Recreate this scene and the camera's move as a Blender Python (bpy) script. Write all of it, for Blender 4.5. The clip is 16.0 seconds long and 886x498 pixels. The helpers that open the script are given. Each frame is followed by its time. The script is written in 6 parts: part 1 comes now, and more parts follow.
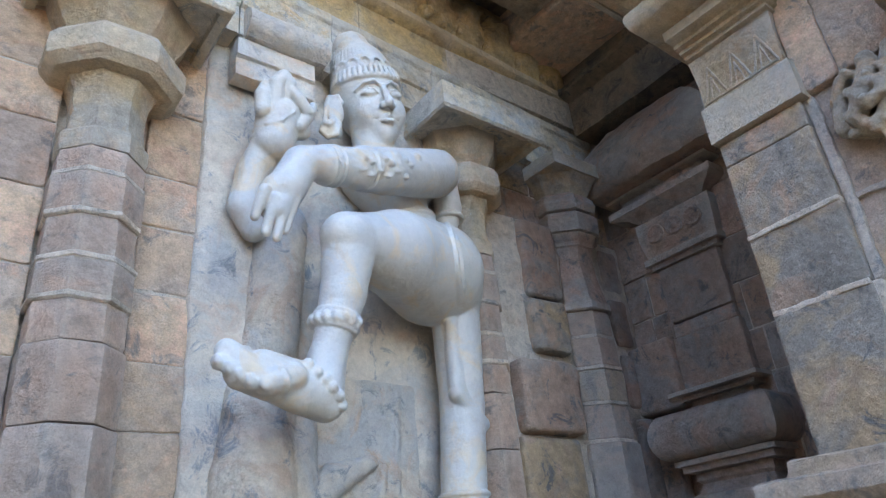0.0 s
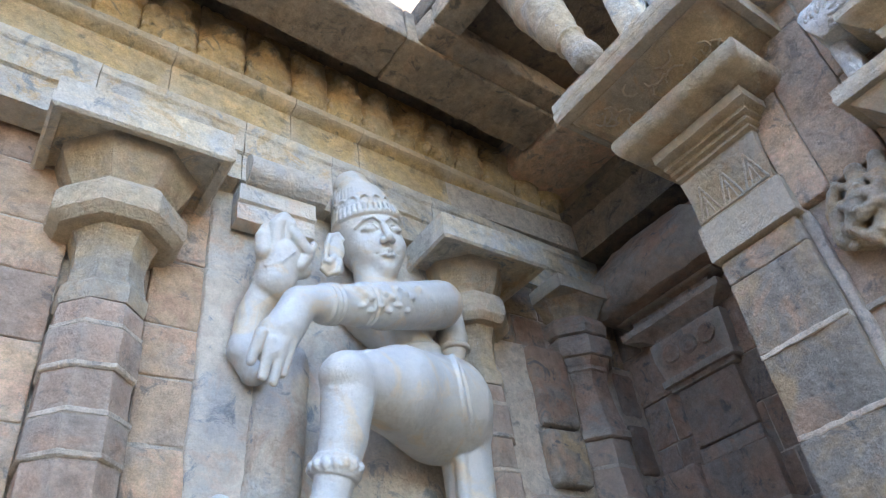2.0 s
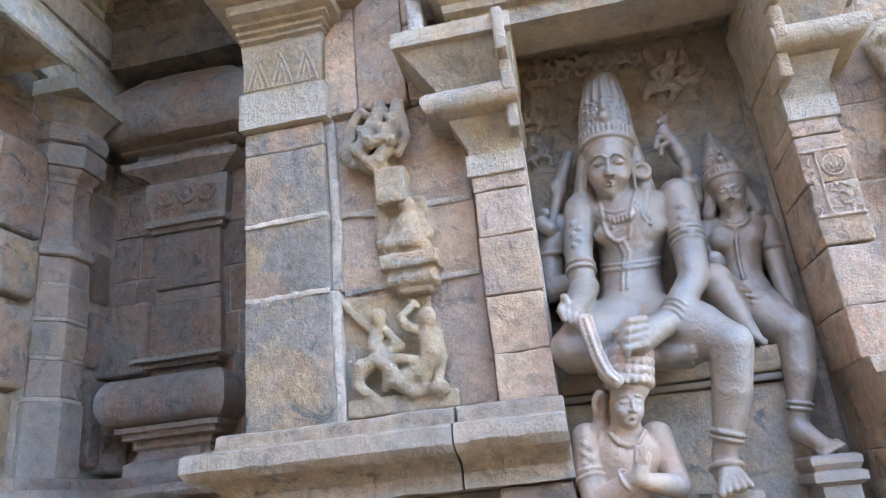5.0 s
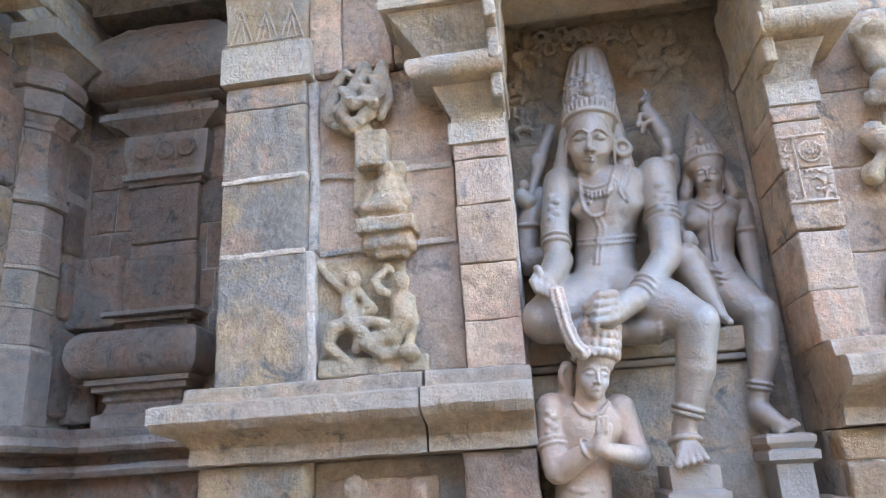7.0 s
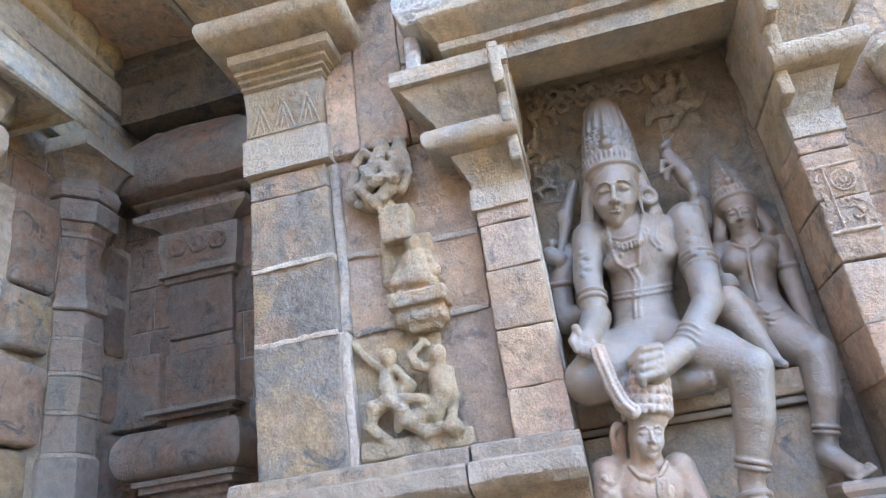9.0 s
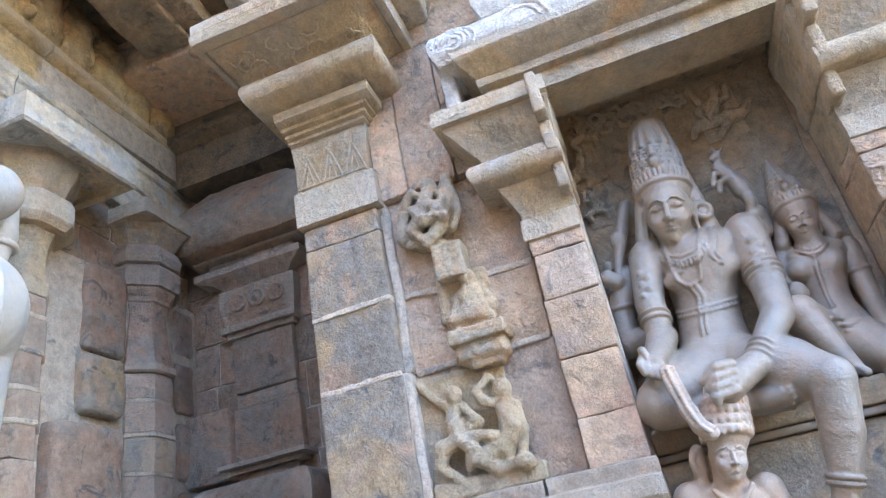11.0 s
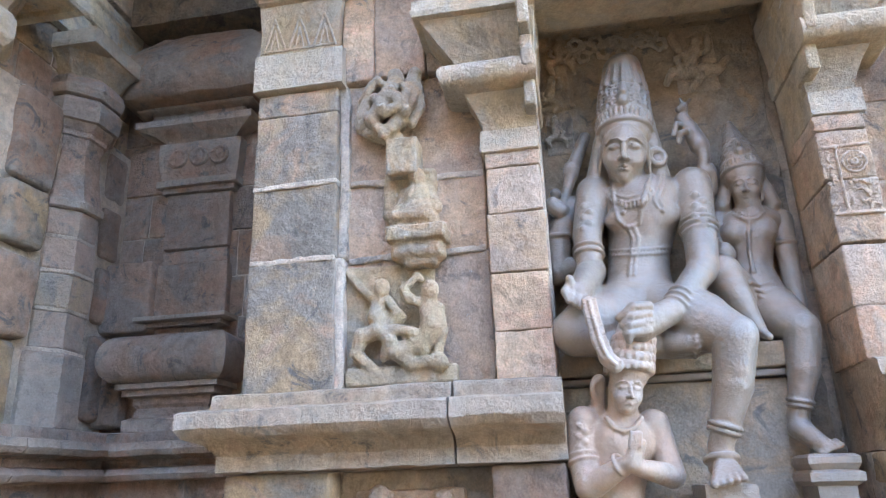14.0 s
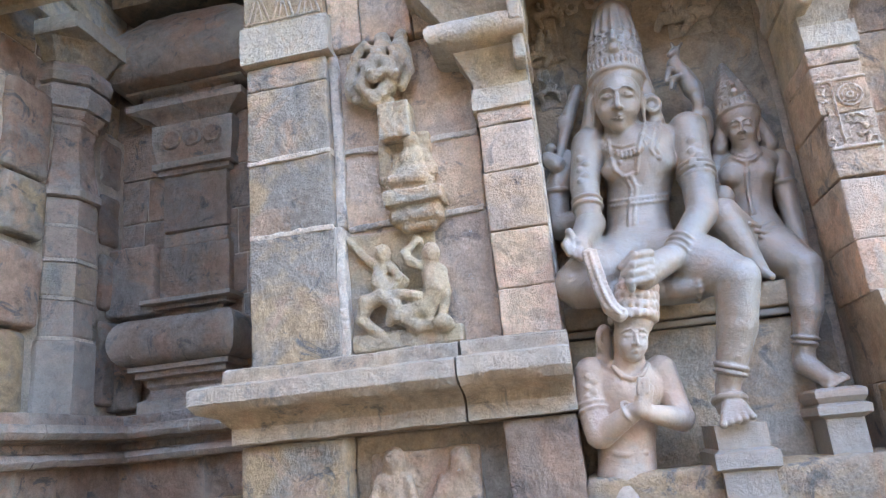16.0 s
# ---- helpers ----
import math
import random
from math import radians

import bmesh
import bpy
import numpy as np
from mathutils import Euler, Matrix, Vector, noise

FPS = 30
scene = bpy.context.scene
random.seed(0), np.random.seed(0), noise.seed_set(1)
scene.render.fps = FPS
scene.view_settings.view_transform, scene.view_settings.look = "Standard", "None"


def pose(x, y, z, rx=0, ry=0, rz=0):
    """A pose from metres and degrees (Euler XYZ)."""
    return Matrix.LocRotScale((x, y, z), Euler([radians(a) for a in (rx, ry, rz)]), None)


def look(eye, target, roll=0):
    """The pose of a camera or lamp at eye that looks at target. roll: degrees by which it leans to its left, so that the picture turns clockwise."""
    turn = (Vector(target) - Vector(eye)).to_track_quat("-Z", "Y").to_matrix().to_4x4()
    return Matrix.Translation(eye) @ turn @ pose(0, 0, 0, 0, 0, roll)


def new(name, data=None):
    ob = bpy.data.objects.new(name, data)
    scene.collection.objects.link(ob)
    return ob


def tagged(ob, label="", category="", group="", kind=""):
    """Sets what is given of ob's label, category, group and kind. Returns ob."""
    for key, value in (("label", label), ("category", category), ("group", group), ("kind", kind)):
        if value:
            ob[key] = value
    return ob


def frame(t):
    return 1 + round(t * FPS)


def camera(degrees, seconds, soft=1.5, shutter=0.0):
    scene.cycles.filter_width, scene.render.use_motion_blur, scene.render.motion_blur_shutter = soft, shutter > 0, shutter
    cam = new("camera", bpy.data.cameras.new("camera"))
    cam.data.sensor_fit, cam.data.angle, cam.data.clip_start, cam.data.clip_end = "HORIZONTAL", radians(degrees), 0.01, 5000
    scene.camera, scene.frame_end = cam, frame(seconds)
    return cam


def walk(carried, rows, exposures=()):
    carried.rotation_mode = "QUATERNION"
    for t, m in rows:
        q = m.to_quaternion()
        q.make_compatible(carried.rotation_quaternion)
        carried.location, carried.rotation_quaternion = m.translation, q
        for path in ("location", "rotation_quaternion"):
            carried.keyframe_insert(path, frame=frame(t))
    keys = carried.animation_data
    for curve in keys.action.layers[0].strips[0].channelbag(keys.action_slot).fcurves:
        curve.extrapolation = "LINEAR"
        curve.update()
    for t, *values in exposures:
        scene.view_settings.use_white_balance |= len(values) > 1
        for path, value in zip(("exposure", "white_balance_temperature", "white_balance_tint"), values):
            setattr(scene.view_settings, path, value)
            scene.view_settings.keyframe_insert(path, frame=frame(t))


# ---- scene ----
cam = camera(64.95, 16.0, soft=1.2)
# seconds, place, tilt, roll, heading
PATH = [
    (0.0, 0.1265, 0.1671, 1.6515, 116.41, 5.22, -37.05),
    (0.5, 0.1639, 0.1767, 1.6516, 112.49, 4.31, -40.39),
    (1.0, 0.2194, 0.1791, 1.666, 111.65, 5.19, -41.2),
    (1.5, 0.2275, 0.1579, 1.692, 120.64, 6.1, -37.68),
    (2.0, 0.2079, 0.1324, 1.7015, 126.88, 7.01, -34.19),
    (2.5, 0.1882, 0.1342, 1.7002, 126.57, 7.31, -38.9),
    (3.0, 0.1564, 0.1203, 1.6939, 125.19, 5.48, -46.7),
    (3.5, 0.15, 0.11, 1.6871, 124.54, 7.08, -56.16),
    (4.0, 0.1381, 0.109, 1.6771, 123.76, 5.24, -67.94),
    (4.5, 0.1373, 0.1088, 1.6668, 118.2, 7.26, -75.08),
    (5.0, 0.1386, 0.1045, 1.6489, 109.94, 5.63, -78.95),
    (7.5, 0.1491, 0.0797, 1.621, 106.97, 3.06, -82.32),
    (8.0, 0.1776, 0.0741, 1.6342, 105.87, 3.52, -83.87),
    (8.5, 0.1863, 0.0697, 1.6437, 106.09, 4.97, -81.29),
    (9.0, 0.1753, 0.069, 1.6446, 113.34, 7.64, -76.59),
    (9.5, 0.1798, 0.0682, 1.6504, 117.51, 9.11, -72.84),
    (12.0, 0.1628, 0.0932, 1.6372, 116.77, 10.78, -70.52),
    (12.5, 0.174, 0.0895, 1.635, 116.11, 11.47, -70.71),
    (13.0, 0.1749, 0.0824, 1.6313, 115.31, 11.62, -70.55),
    (13.5, 0.1775, 0.0865, 1.6186, 112.04, 7.05, -74.22),
    (14.0, 0.1775, 0.0964, 1.6203, 108.57, 1.87, -79.29),
    (14.5, 0.174, 0.094, 1.6216, 106.96, 2.79, -80.83),
    (15.0, 0.1726, 0.0859, 1.6188, 107.31, 3.71, -80.66),
    (15.5, 0.1837, 0.0835, 1.6198, 108.36, 4.76, -79.51),
    (16.0, 0.1849, 0.086, 1.5999, 105.95, 5.41, -77.94),
]
walk(cam, [(t, pose(x, y, z, rx, ry, rz)) for t, x, y, z, rx, ry, rz in PATH], [(0, 3.48, 6250, 12), (2, 3.6, 6350, 12), (3, 3.65, 6400, 12), (3.5, 3.8, 6400, 13), (4.2, 4.12, 6400, 13), (5, 4.26, 6450, 14), (16, 4.36, 6550, 14)])

# ---- light: open shade, the sun stands behind the walls ----
SUN_UP, SUN_ROUND = radians(50), radians(12)
world = bpy.data.worlds.new("sky")
scene.world = world
world.use_nodes = True
wn = world.node_tree.nodes
sky = wn.new("ShaderNodeTexSky")
sky.sky_type, sky.sun_disc, sky.sun_elevation, sky.sun_rotation = "NISHITA", False, SUN_UP, SUN_ROUND
wn["Background"].inputs[1].default_value = 0.15
world.node_tree.links.new(sky.outputs[0], wn["Background"].inputs[0])
sun = new("sun", bpy.data.lights.new("sun", "SUN"))
sun.data.energy, sun.data.angle, sun.data.color = 5.0, radians(0.5), (1.0, 0.93, 0.82)
sun.matrix_world = look((0, 0, 0), (-math.cos(SUN_UP) * math.sin(SUN_ROUND), -math.cos(SUN_UP) * math.cos(SUN_ROUND), -math.sin(SUN_UP)))


# ---- materials ----
def stone(name, hues, dirt=(0.10, 0.085, 0.07), stain=0.5, grain=1.0, rough=0.88, vary=0.25, lichen=0.0, deep=1.0, mottle=1.0, shine=0.25):
    """Weathered stone: three hues in broad patches, fine grain, dark stains, pits and a little difference from piece to piece."""
    m = bpy.data.materials.new(name)
    m.use_nodes = True
    t = m.node_tree
    n, l = t.nodes, t.links
    bsdf = n["Principled BSDF"]
    bsdf.inputs["Roughness"].default_value = rough
    bsdf.inputs["Specular IOR Level"].default_value = shine
    geo = n.new("ShaderNodeNewGeometry")
    info = n.new("ShaderNodeObjectInfo")
    off = n.new("ShaderNodeVectorMath")
    off.operation = "MULTIPLY_ADD"
    l.new(info.outputs["Random"], off.inputs[0])
    off.inputs[1].default_value = (7, 5, 9)
    l.new(geo.outputs["Position"], off.inputs[2])

    def tex(scale, detail=6, rough=0.6, warp=0.0):
        k = n.new("ShaderNodeTexNoise")
        k.inputs["Scale"].default_value, k.inputs["Detail"].default_value = scale, detail
        k.inputs["Roughness"].default_value, k.inputs["Distortion"].default_value = rough, warp
        l.new(off.outputs[0], k.inputs["Vector"])
        return k.outputs["Fac"]

    def ramp(x, lo, hi):
        k = n.new("ShaderNodeMapRange")
        k.inputs["From Min"].default_value, k.inputs["From Max"].default_value = lo, hi
        l.new(x, k.inputs["Value"])
        return k.outputs["Result"]

    def mix(fac, a, b, how="MIX"):
        k = n.new("ShaderNodeMix")
        k.data_type, k.blend_type = "RGBA", how
        for sock, v in ((k.inputs["Factor"], fac), (k.inputs["A"], a), (k.inputs["B"], b)):
            if isinstance(v, (int, float)):
                sock.default_value = v
            elif isinstance(v, tuple):
                sock.default_value = (*v, 1)
            else:
                l.new(v, sock)
        return k.outputs["Result"]

    col = mix(ramp(tex(2.3, 6, 0.62, 0.6), 0.45, 0.57), hues[0], hues[1])
    col = mix(ramp(tex(3.7, 7, 0.65, 0.9), 0.52, 0.62), col, hues[2])
    if vary > 0.2:
        frac = n.new("ShaderNodeMath")
        frac.operation = "PINGPONG"
        l.new(info.outputs["Random"], frac.inputs[0])
        frac.inputs[1].default_value = 0.13
        col = mix(ramp(frac.outputs[0], 0.07, 0.20), col, hues[1])
        col = mix(ramp(tex(6.5, 8, 0.7, 0.8), 0.56, 0.64), col, (hues[1][0] * 0.58, hues[1][1] * 0.62, hues[1][2] * 0.68))
    tone = n.new("ShaderNodeMath")
    tone.operation = "MULTIPLY_ADD"
    l.new(info.outputs["Random"], tone.inputs[0])
    tone.inputs[1].default_value, tone.inputs[2].default_value = vary, 1 - vary / 2
    hsv = n.new("ShaderNodeHueSaturation")
    l.new(col, hsv.inputs["Color"])
    l.new(tone.outputs[0], hsv.inputs["Value"])
    col = mix(ramp(tex(60 * grain, 4, 0.7), 0.35, 0.75), hsv.outputs[0], (0.5, 0.5, 0.5), "OVERLAY")
    fine = mix(ramp(tex(16 * grain, 8, 0.75), 0.30, 0.70), (0.40, 0.39, 0.38), (1.36, 1.35, 1.33))
    col = mix(0.55 * mottle, col, fine, "MULTIPLY")
    speck = mix(ramp(tex(120 * grain, 3, 0.7), 0.36, 0.64), (0.62, 0.62, 0.62), (1.2, 1.2, 1.2))
    col = mix(0.3 * mottle, col, speck, "MULTIPLY")
    col = mix(ramp(tex(5.0, 9, 0.72, 0.4), 0.60 - 0.1 * stain, 0.85 - 0.1 * stain), col, dirt)
    if lichen:
        col = mix(ramp(tex(9.0, 9, 0.8, 0.3), 0.70 - 0.12 * lichen, 0.74 - 0.1 * lichen), col, (0.62, 0.63, 0.60))
    if lichen:
        worn = mix(0.45, col, (0.72, 0.66, 0.56))
        col = mix(ramp(geo.outputs["Pointiness"], 0.515, 0.60), col, worn)
    l.new(col, bsdf.inputs["Base Color"])
    bump = n.new("ShaderNodeBump")
    bump.inputs["Strength"].default_value, bump.inputs["Distance"].default_value = 1.0, 0.035 * deep
    h = n.new("ShaderNodeMath")
    h.operation = "MULTIPLY_ADD"
    l.new(tex(22 * grain, 10, 0.72), h.inputs[0])
    h.inputs[1].default_value = 1.0
    l.new(tex(4.5, 4, 0.5), h.inputs[2])
    l.new(h.outputs[0], bump.inputs["Height"])
    l.new(bump.outputs[0], bsdf.inputs["Normal"])
    return m


OCHRE, GREY, PINK = (0.54, 0.39, 0.235), (0.36, 0.315, 0.26), (0.52, 0.36, 0.25)
M_BLOCK = stone("brown sandstone", (OCHRE, GREY, PINK), lichen=0.25)
M_WALL = stone("pale washed sandstone", ((0.70, 0.50, 0.33), (0.60, 0.47, 0.36), (0.70, 0.465, 0.32)), stain=0.35, lichen=0.4)
M_CAP = stone("carved sandstone", ((0.58, 0.455, 0.29), (0.47, 0.41, 0.325), (0.57, 0.41, 0.26)), stain=0.3, lichen=0.5, vary=0.12)
# M_DARK holds the shade under the roof and in the recess as colour
M_DARK = stone("shade-dark stone", ((0.27, 0.205, 0.14), (0.18, 0.155, 0.125), (0.26, 0.20, 0.145)), stain=0.8)
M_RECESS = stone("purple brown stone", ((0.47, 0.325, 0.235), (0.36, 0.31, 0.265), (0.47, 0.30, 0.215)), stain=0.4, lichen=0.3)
M_GUARD = stone("pale polished granite", ((0.575, 0.545, 0.485), (0.51, 0.495, 0.465), (0.60, 0.495, 0.36)), dirt=(0.38, 0.30, 0.21), stain=0.35, rough=0.42, vary=0.0, deep=0.25, mottle=0.35, shine=0.5)
M_SLAB = stone("cream stone", ((0.74, 0.635, 0.50), (0.60, 0.57, 0.52), (0.68, 0.52, 0.39)), dirt=(0.34, 0.26, 0.19), stain=0.3, lichen=0.3, mottle=0.6)
M_ARCH = stone("lichened cream stone", ((0.74, 0.62, 0.43), (0.64, 0.60, 0.52), (0.68, 0.51, 0.30)), dirt=(0.20, 0.16, 0.11), stain=0.3, lichen=0.6)
M_FRIEZE = stone("ochre carved stone", ((0.68, 0.49, 0.24), (0.54, 0.43, 0.26), (0.64, 0.47, 0.26)), dirt=(0.16, 0.11, 0.06), stain=0.45, lichen=0.2)
M_GODS = stone("grey brown granite", ((0.29, 0.235, 0.18), (0.245, 0.215, 0.18), (0.29, 0.217, 0.16)), dirt=(0.15, 0.115, 0.09), stain=0.25, rough=0.30, vary=0.05, deep=0.25, mottle=0.5, shine=0.9)
# M_NICHE is lightened and warmed to hold the niche's bounced light
M_NICHE = stone("tan carved stone", ((0.62, 0.475, 0.315), (0.50, 0.44, 0.355), (0.60, 0.445, 0.29)), stain=0.35, lichen=0.3)
M_KNEEL = stone("pinkish smooth stone", ((0.50, 0.375, 0.275), (0.42, 0.36, 0.30), (0.50, 0.355, 0.26)), dirt=(0.24, 0.18, 0.13), stain=0.25, rough=0.4, vary=0.05, deep=0.25, mottle=0.5, shine=0.5)
M_DRUM = stone("pinkish sandstone", ((0.51, 0.345, 0.245), (0.42, 0.32, 0.25), (0.53, 0.35, 0.245)), stain=0.4, lichen=0.3, vary=0.3)
# M_PALE carries the sky light on the lintel rolls as a whiter colour
M_PALE = stone("sky-whitened stone", ((0.80, 0.78, 0.74), (0.72, 0.71, 0.68), (0.76, 0.70, 0.62)), dirt=(0.45, 0.41, 0.35), stain=0.3, vary=0.05)
M_MORTAR = stone("lime mortar", ((0.72, 0.62, 0.50), (0.64, 0.56, 0.46), (0.66, 0.53, 0.41)), stain=0.2)
M_LEDGE = stone("tan ledge sandstone", ((0.54, 0.40, 0.265), (0.44, 0.35, 0.26), (0.53, 0.37, 0.25)), stain=0.45, lichen=0.35)
M_BEAM = stone("brown roof stone", ((0.52, 0.40, 0.27), (0.38, 0.315, 0.235), (0.50, 0.37, 0.25)), stain=0.6)
M_GROUND = stone("sandy ground", ((0.33, 0.22, 0.115), (0.30, 0.205, 0.11), (0.33, 0.22, 0.115)), stain=0.1)


# ---- mesh tools ----
def rand(seed):
    return random.Random(seed)


def mesh_ob(name, verts, faces, mat, parent=None, label="", sharp=38):
    me = bpy.data.meshes.new(name)
    me.from_pydata([tuple(v) for v in verts], [], [tuple(f) for f in faces])
    me.materials.append(mat)
    for p in me.polygons:
        p.use_smooth = True
    if sharp:
        me.set_sharp_from_angle(angle=radians(sharp))
    ob = new(name, me)
    if parent:
        ob.parent = parent
        ob.matrix_parent_inverse = Matrix.Translation(-parent.location)
    if label:
        ob["label"] = label
    return ob


def thing(name, label, category, place=(0, 0, 0), group="", kind=""):
    ob = new(name)
    ob.location = place
    ob.empty_display_size = 0.1
    return tagged(ob, label, category, group, kind)


def wobble(v, amp, scale=6.0, seed=0):
    if not amp:
        return v
    out = []
    for p in v:
        q = Vector(p) * scale + Vector((seed * 3.1, seed * 1.7, 0))
        w = noise.noise_vector(q) + 0.5 * noise.noise_vector(q * 3.3) + 0.35 * noise.noise_vector(q * 9.1)
        out.append((p[0] + w.x * amp, p[1] + w.y * amp, p[2] + w.z * amp))
    return out


def block(x0, x1, y0, y1, z0, z1, r=0.012, seg=0.12, amp=0.004, seed=0):
    """A worn ashlar: a box with rounded arrises and an uneven face."""
    lo, hi = (min(x0, x1), min(y0, y1), min(z0, z1)), (max(x0, x1), max(y0, y1), max(z0, z1))
    r = min(r, 0.45 * min(h - l for l, h in zip(lo, hi)))

    def cuts(l, h):
        k = max(1, int(round((h - l - 2 * r) / seg)))
        return [l, l + 0.35 * r] + [l + r + (h - l - 2 * r) * i / k for i in range(k + 1)] + [h - 0.35 * r, h]

    ax = [cuts(l, h) for l, h in zip(lo, hi)]
    n = [len(a) for a in ax]
    index, verts, faces = {}, [], []

    def vid(i, j, k):
        if (i, j, k) not in index:
            p = [ax[0][i], ax[1][j], ax[2][k]]
            c = [min(max(p[a], lo[a] + r), hi[a] - r) for a in range(3)]
            d = Vector(p) - Vector(c)
            if d.length > 1e-9:
                p = Vector(c) + d.normalized() * r
            index[(i, j, k)] = len(verts)
            verts.append(tuple(p))
        return index[(i, j, k)]

    for a in range(3):
        b, c = (a + 1) % 3, (a + 2) % 3
        for side in (0, n[a] - 1):
            for i in range(n[b] - 1):
                for j in range(n[c] - 1):
                    q = []
                    for di, dj in ((0, 0), (1, 0), (1, 1), (0, 1)):
                        t = [0, 0, 0]
                        t[a], t[b], t[c] = side, i + di, j + dj
                        q.append(vid(*t))
                    faces.append(q if side else q[::-1])
    return wobble(verts, amp, 5.0, seed), faces


def put_block(name, mat, parent, *a, label="", **k):
    v, f = block(*a, **k)
    return mesh_ob(name, v, f, mat, parent, label, sharp=0)


def loft(rings, amp=0.0, seed=0, cap=True):
    """Skins a stack of rings of equally many points."""
    n = len(rings[0])
    verts = [p for r in rings for p in r]
    faces = []
    for k in range(len(rings) - 1):
        for i in range(n):
            a, b = k * n + i, k * n + (i + 1) % n
            faces.append((a, b, b + n, a + n))
    if cap:
        faces.append(tuple(range(n))[::-1])
        faces.append(tuple(range((len(rings) - 1) * n, len(rings) * n)))
    return wobble(verts, amp, 6.0, seed), faces


def rect_ring(x0, x1, y0, y1, z, seg=0.12, k=None):
    nx, ny = k
    pts = [(x0 + (x1 - x0) * i / nx, y0, z) for i in range(nx)] + [(x1, y0 + (y1 - y0) * i / ny, z) for i in range(ny)]
    pts += [(x1 - (x1 - x0) * i / nx, y1, z) for i in range(nx)] + [(x0, y1 - (y1 - y0) * i / ny, z) for i in range(ny)]
    return pts


def moulded(name, mat, parent, x0, x1, y0, y1, profile, amp=0.003, seed=0, label="", seg=0.05, grow=(1, 1, 1, 1)):
    """A moulded block: a rectangular plan that grows by each profile row's first number at the height of its second.
    grow: how much of it reaches the x0, x1, y0 and y1 sides."""
    k = (max(2, int((x1 - x0) / seg)), max(2, int((y1 - y0) / seg)))
    rings = [rect_ring(x0 - o * grow[0], x1 + o * grow[1], y0 - o * grow[2], y1 + o * grow[3], z, k=k) for o, z in profile]
    v, f = loft(rings, amp, seed)
    return mesh_ob(name, v, f, mat, parent, label, sharp=30)


def turned(name, mat, parent, cx, cy, profile, sides=8, amp=0.003, seed=0, label="", start=22.5, sharp=30, sub=3, flat=1.0):
    """A many-sided drum: profile rows of radius and height; sub points along each side. flat: depth over width."""
    rings = []
    for r, z in profile:
        c = [(r * math.cos(radians(start + 360 * i / sides)), r * math.sin(radians(start + 360 * i / sides))) for i in range(sides)]
        ring = []
        for i in range(sides):
            a, b = c[i], c[(i + 1) % sides]
            ring += [(cx + a[0] + (b[0] - a[0]) * s / sub, cy + flat * (a[1] + (b[1] - a[1]) * s / sub), z) for s in range(sub)]
        rings.append(ring)
    v, f = loft(rings, amp, seed)
    return mesh_ob(name, v, f, mat, parent, label, sharp=sharp)


def coursed(parent, mats, face, a0, a1, z0, z1, at, depth, course=0.33, seed=0, wide=(0.3, 0.65), joint=0.007, out=0.012, heights=None):
    """Lays ashlars into a rectangle of wall. face 'x': the wall looks along -x and runs in y; 'y': looks along -y and runs in x."""
    g = rand(seed)
    z = z0
    if face == "x":
        put_block("mortar_bed", M_MORTAR, parent, at + 0.006, at + depth * 0.9, a0 + 0.004, a1 - 0.004, z0 + 0.004, z1 - 0.004, r=0.004, amp=0.004, seed=seed, seg=0.05)
    else:
        put_block("mortar_bed", M_MORTAR, parent, a0 + 0.004, a1 - 0.004, at + 0.006, at + depth * 0.9, z0 + 0.004, z1 - 0.004, r=0.004, amp=0.004, seed=seed, seg=0.05)
    row = 0
    while z < z1 - 0.02:
        h = min(heights[row] if heights and row < len(heights) else course * g.uniform(0.8, 1.2), z1 - z)
        if z1 - z - h < 0.1:
            h = z1 - z
        a = a0
        while a < a1 - 0.01:
            w = g.uniform(*wide)
            if a1 - a - w < wide[0] * 0.6:
                w = a1 - a
            f = at - g.uniform(0, out)
            m = g.choice(mats)
            e = (a + joint / 2, a + w - joint / 2)
            s = g.randrange(999)
            if face == "x":
                put_block("stone_block", m, parent, f, at + depth, *e, z + joint / 2, z + h - joint / 2, r=g.uniform(0.006, 0.014), amp=0.007, seed=s, seg=0.04)
            else:
                put_block("stone_block", m, parent, *e, f, at + depth, z + joint / 2, z + h - joint / 2, r=g.uniform(0.006, 0.014), amp=0.007, seed=s, seg=0.04)
            a += w
        z += h
        row += 1

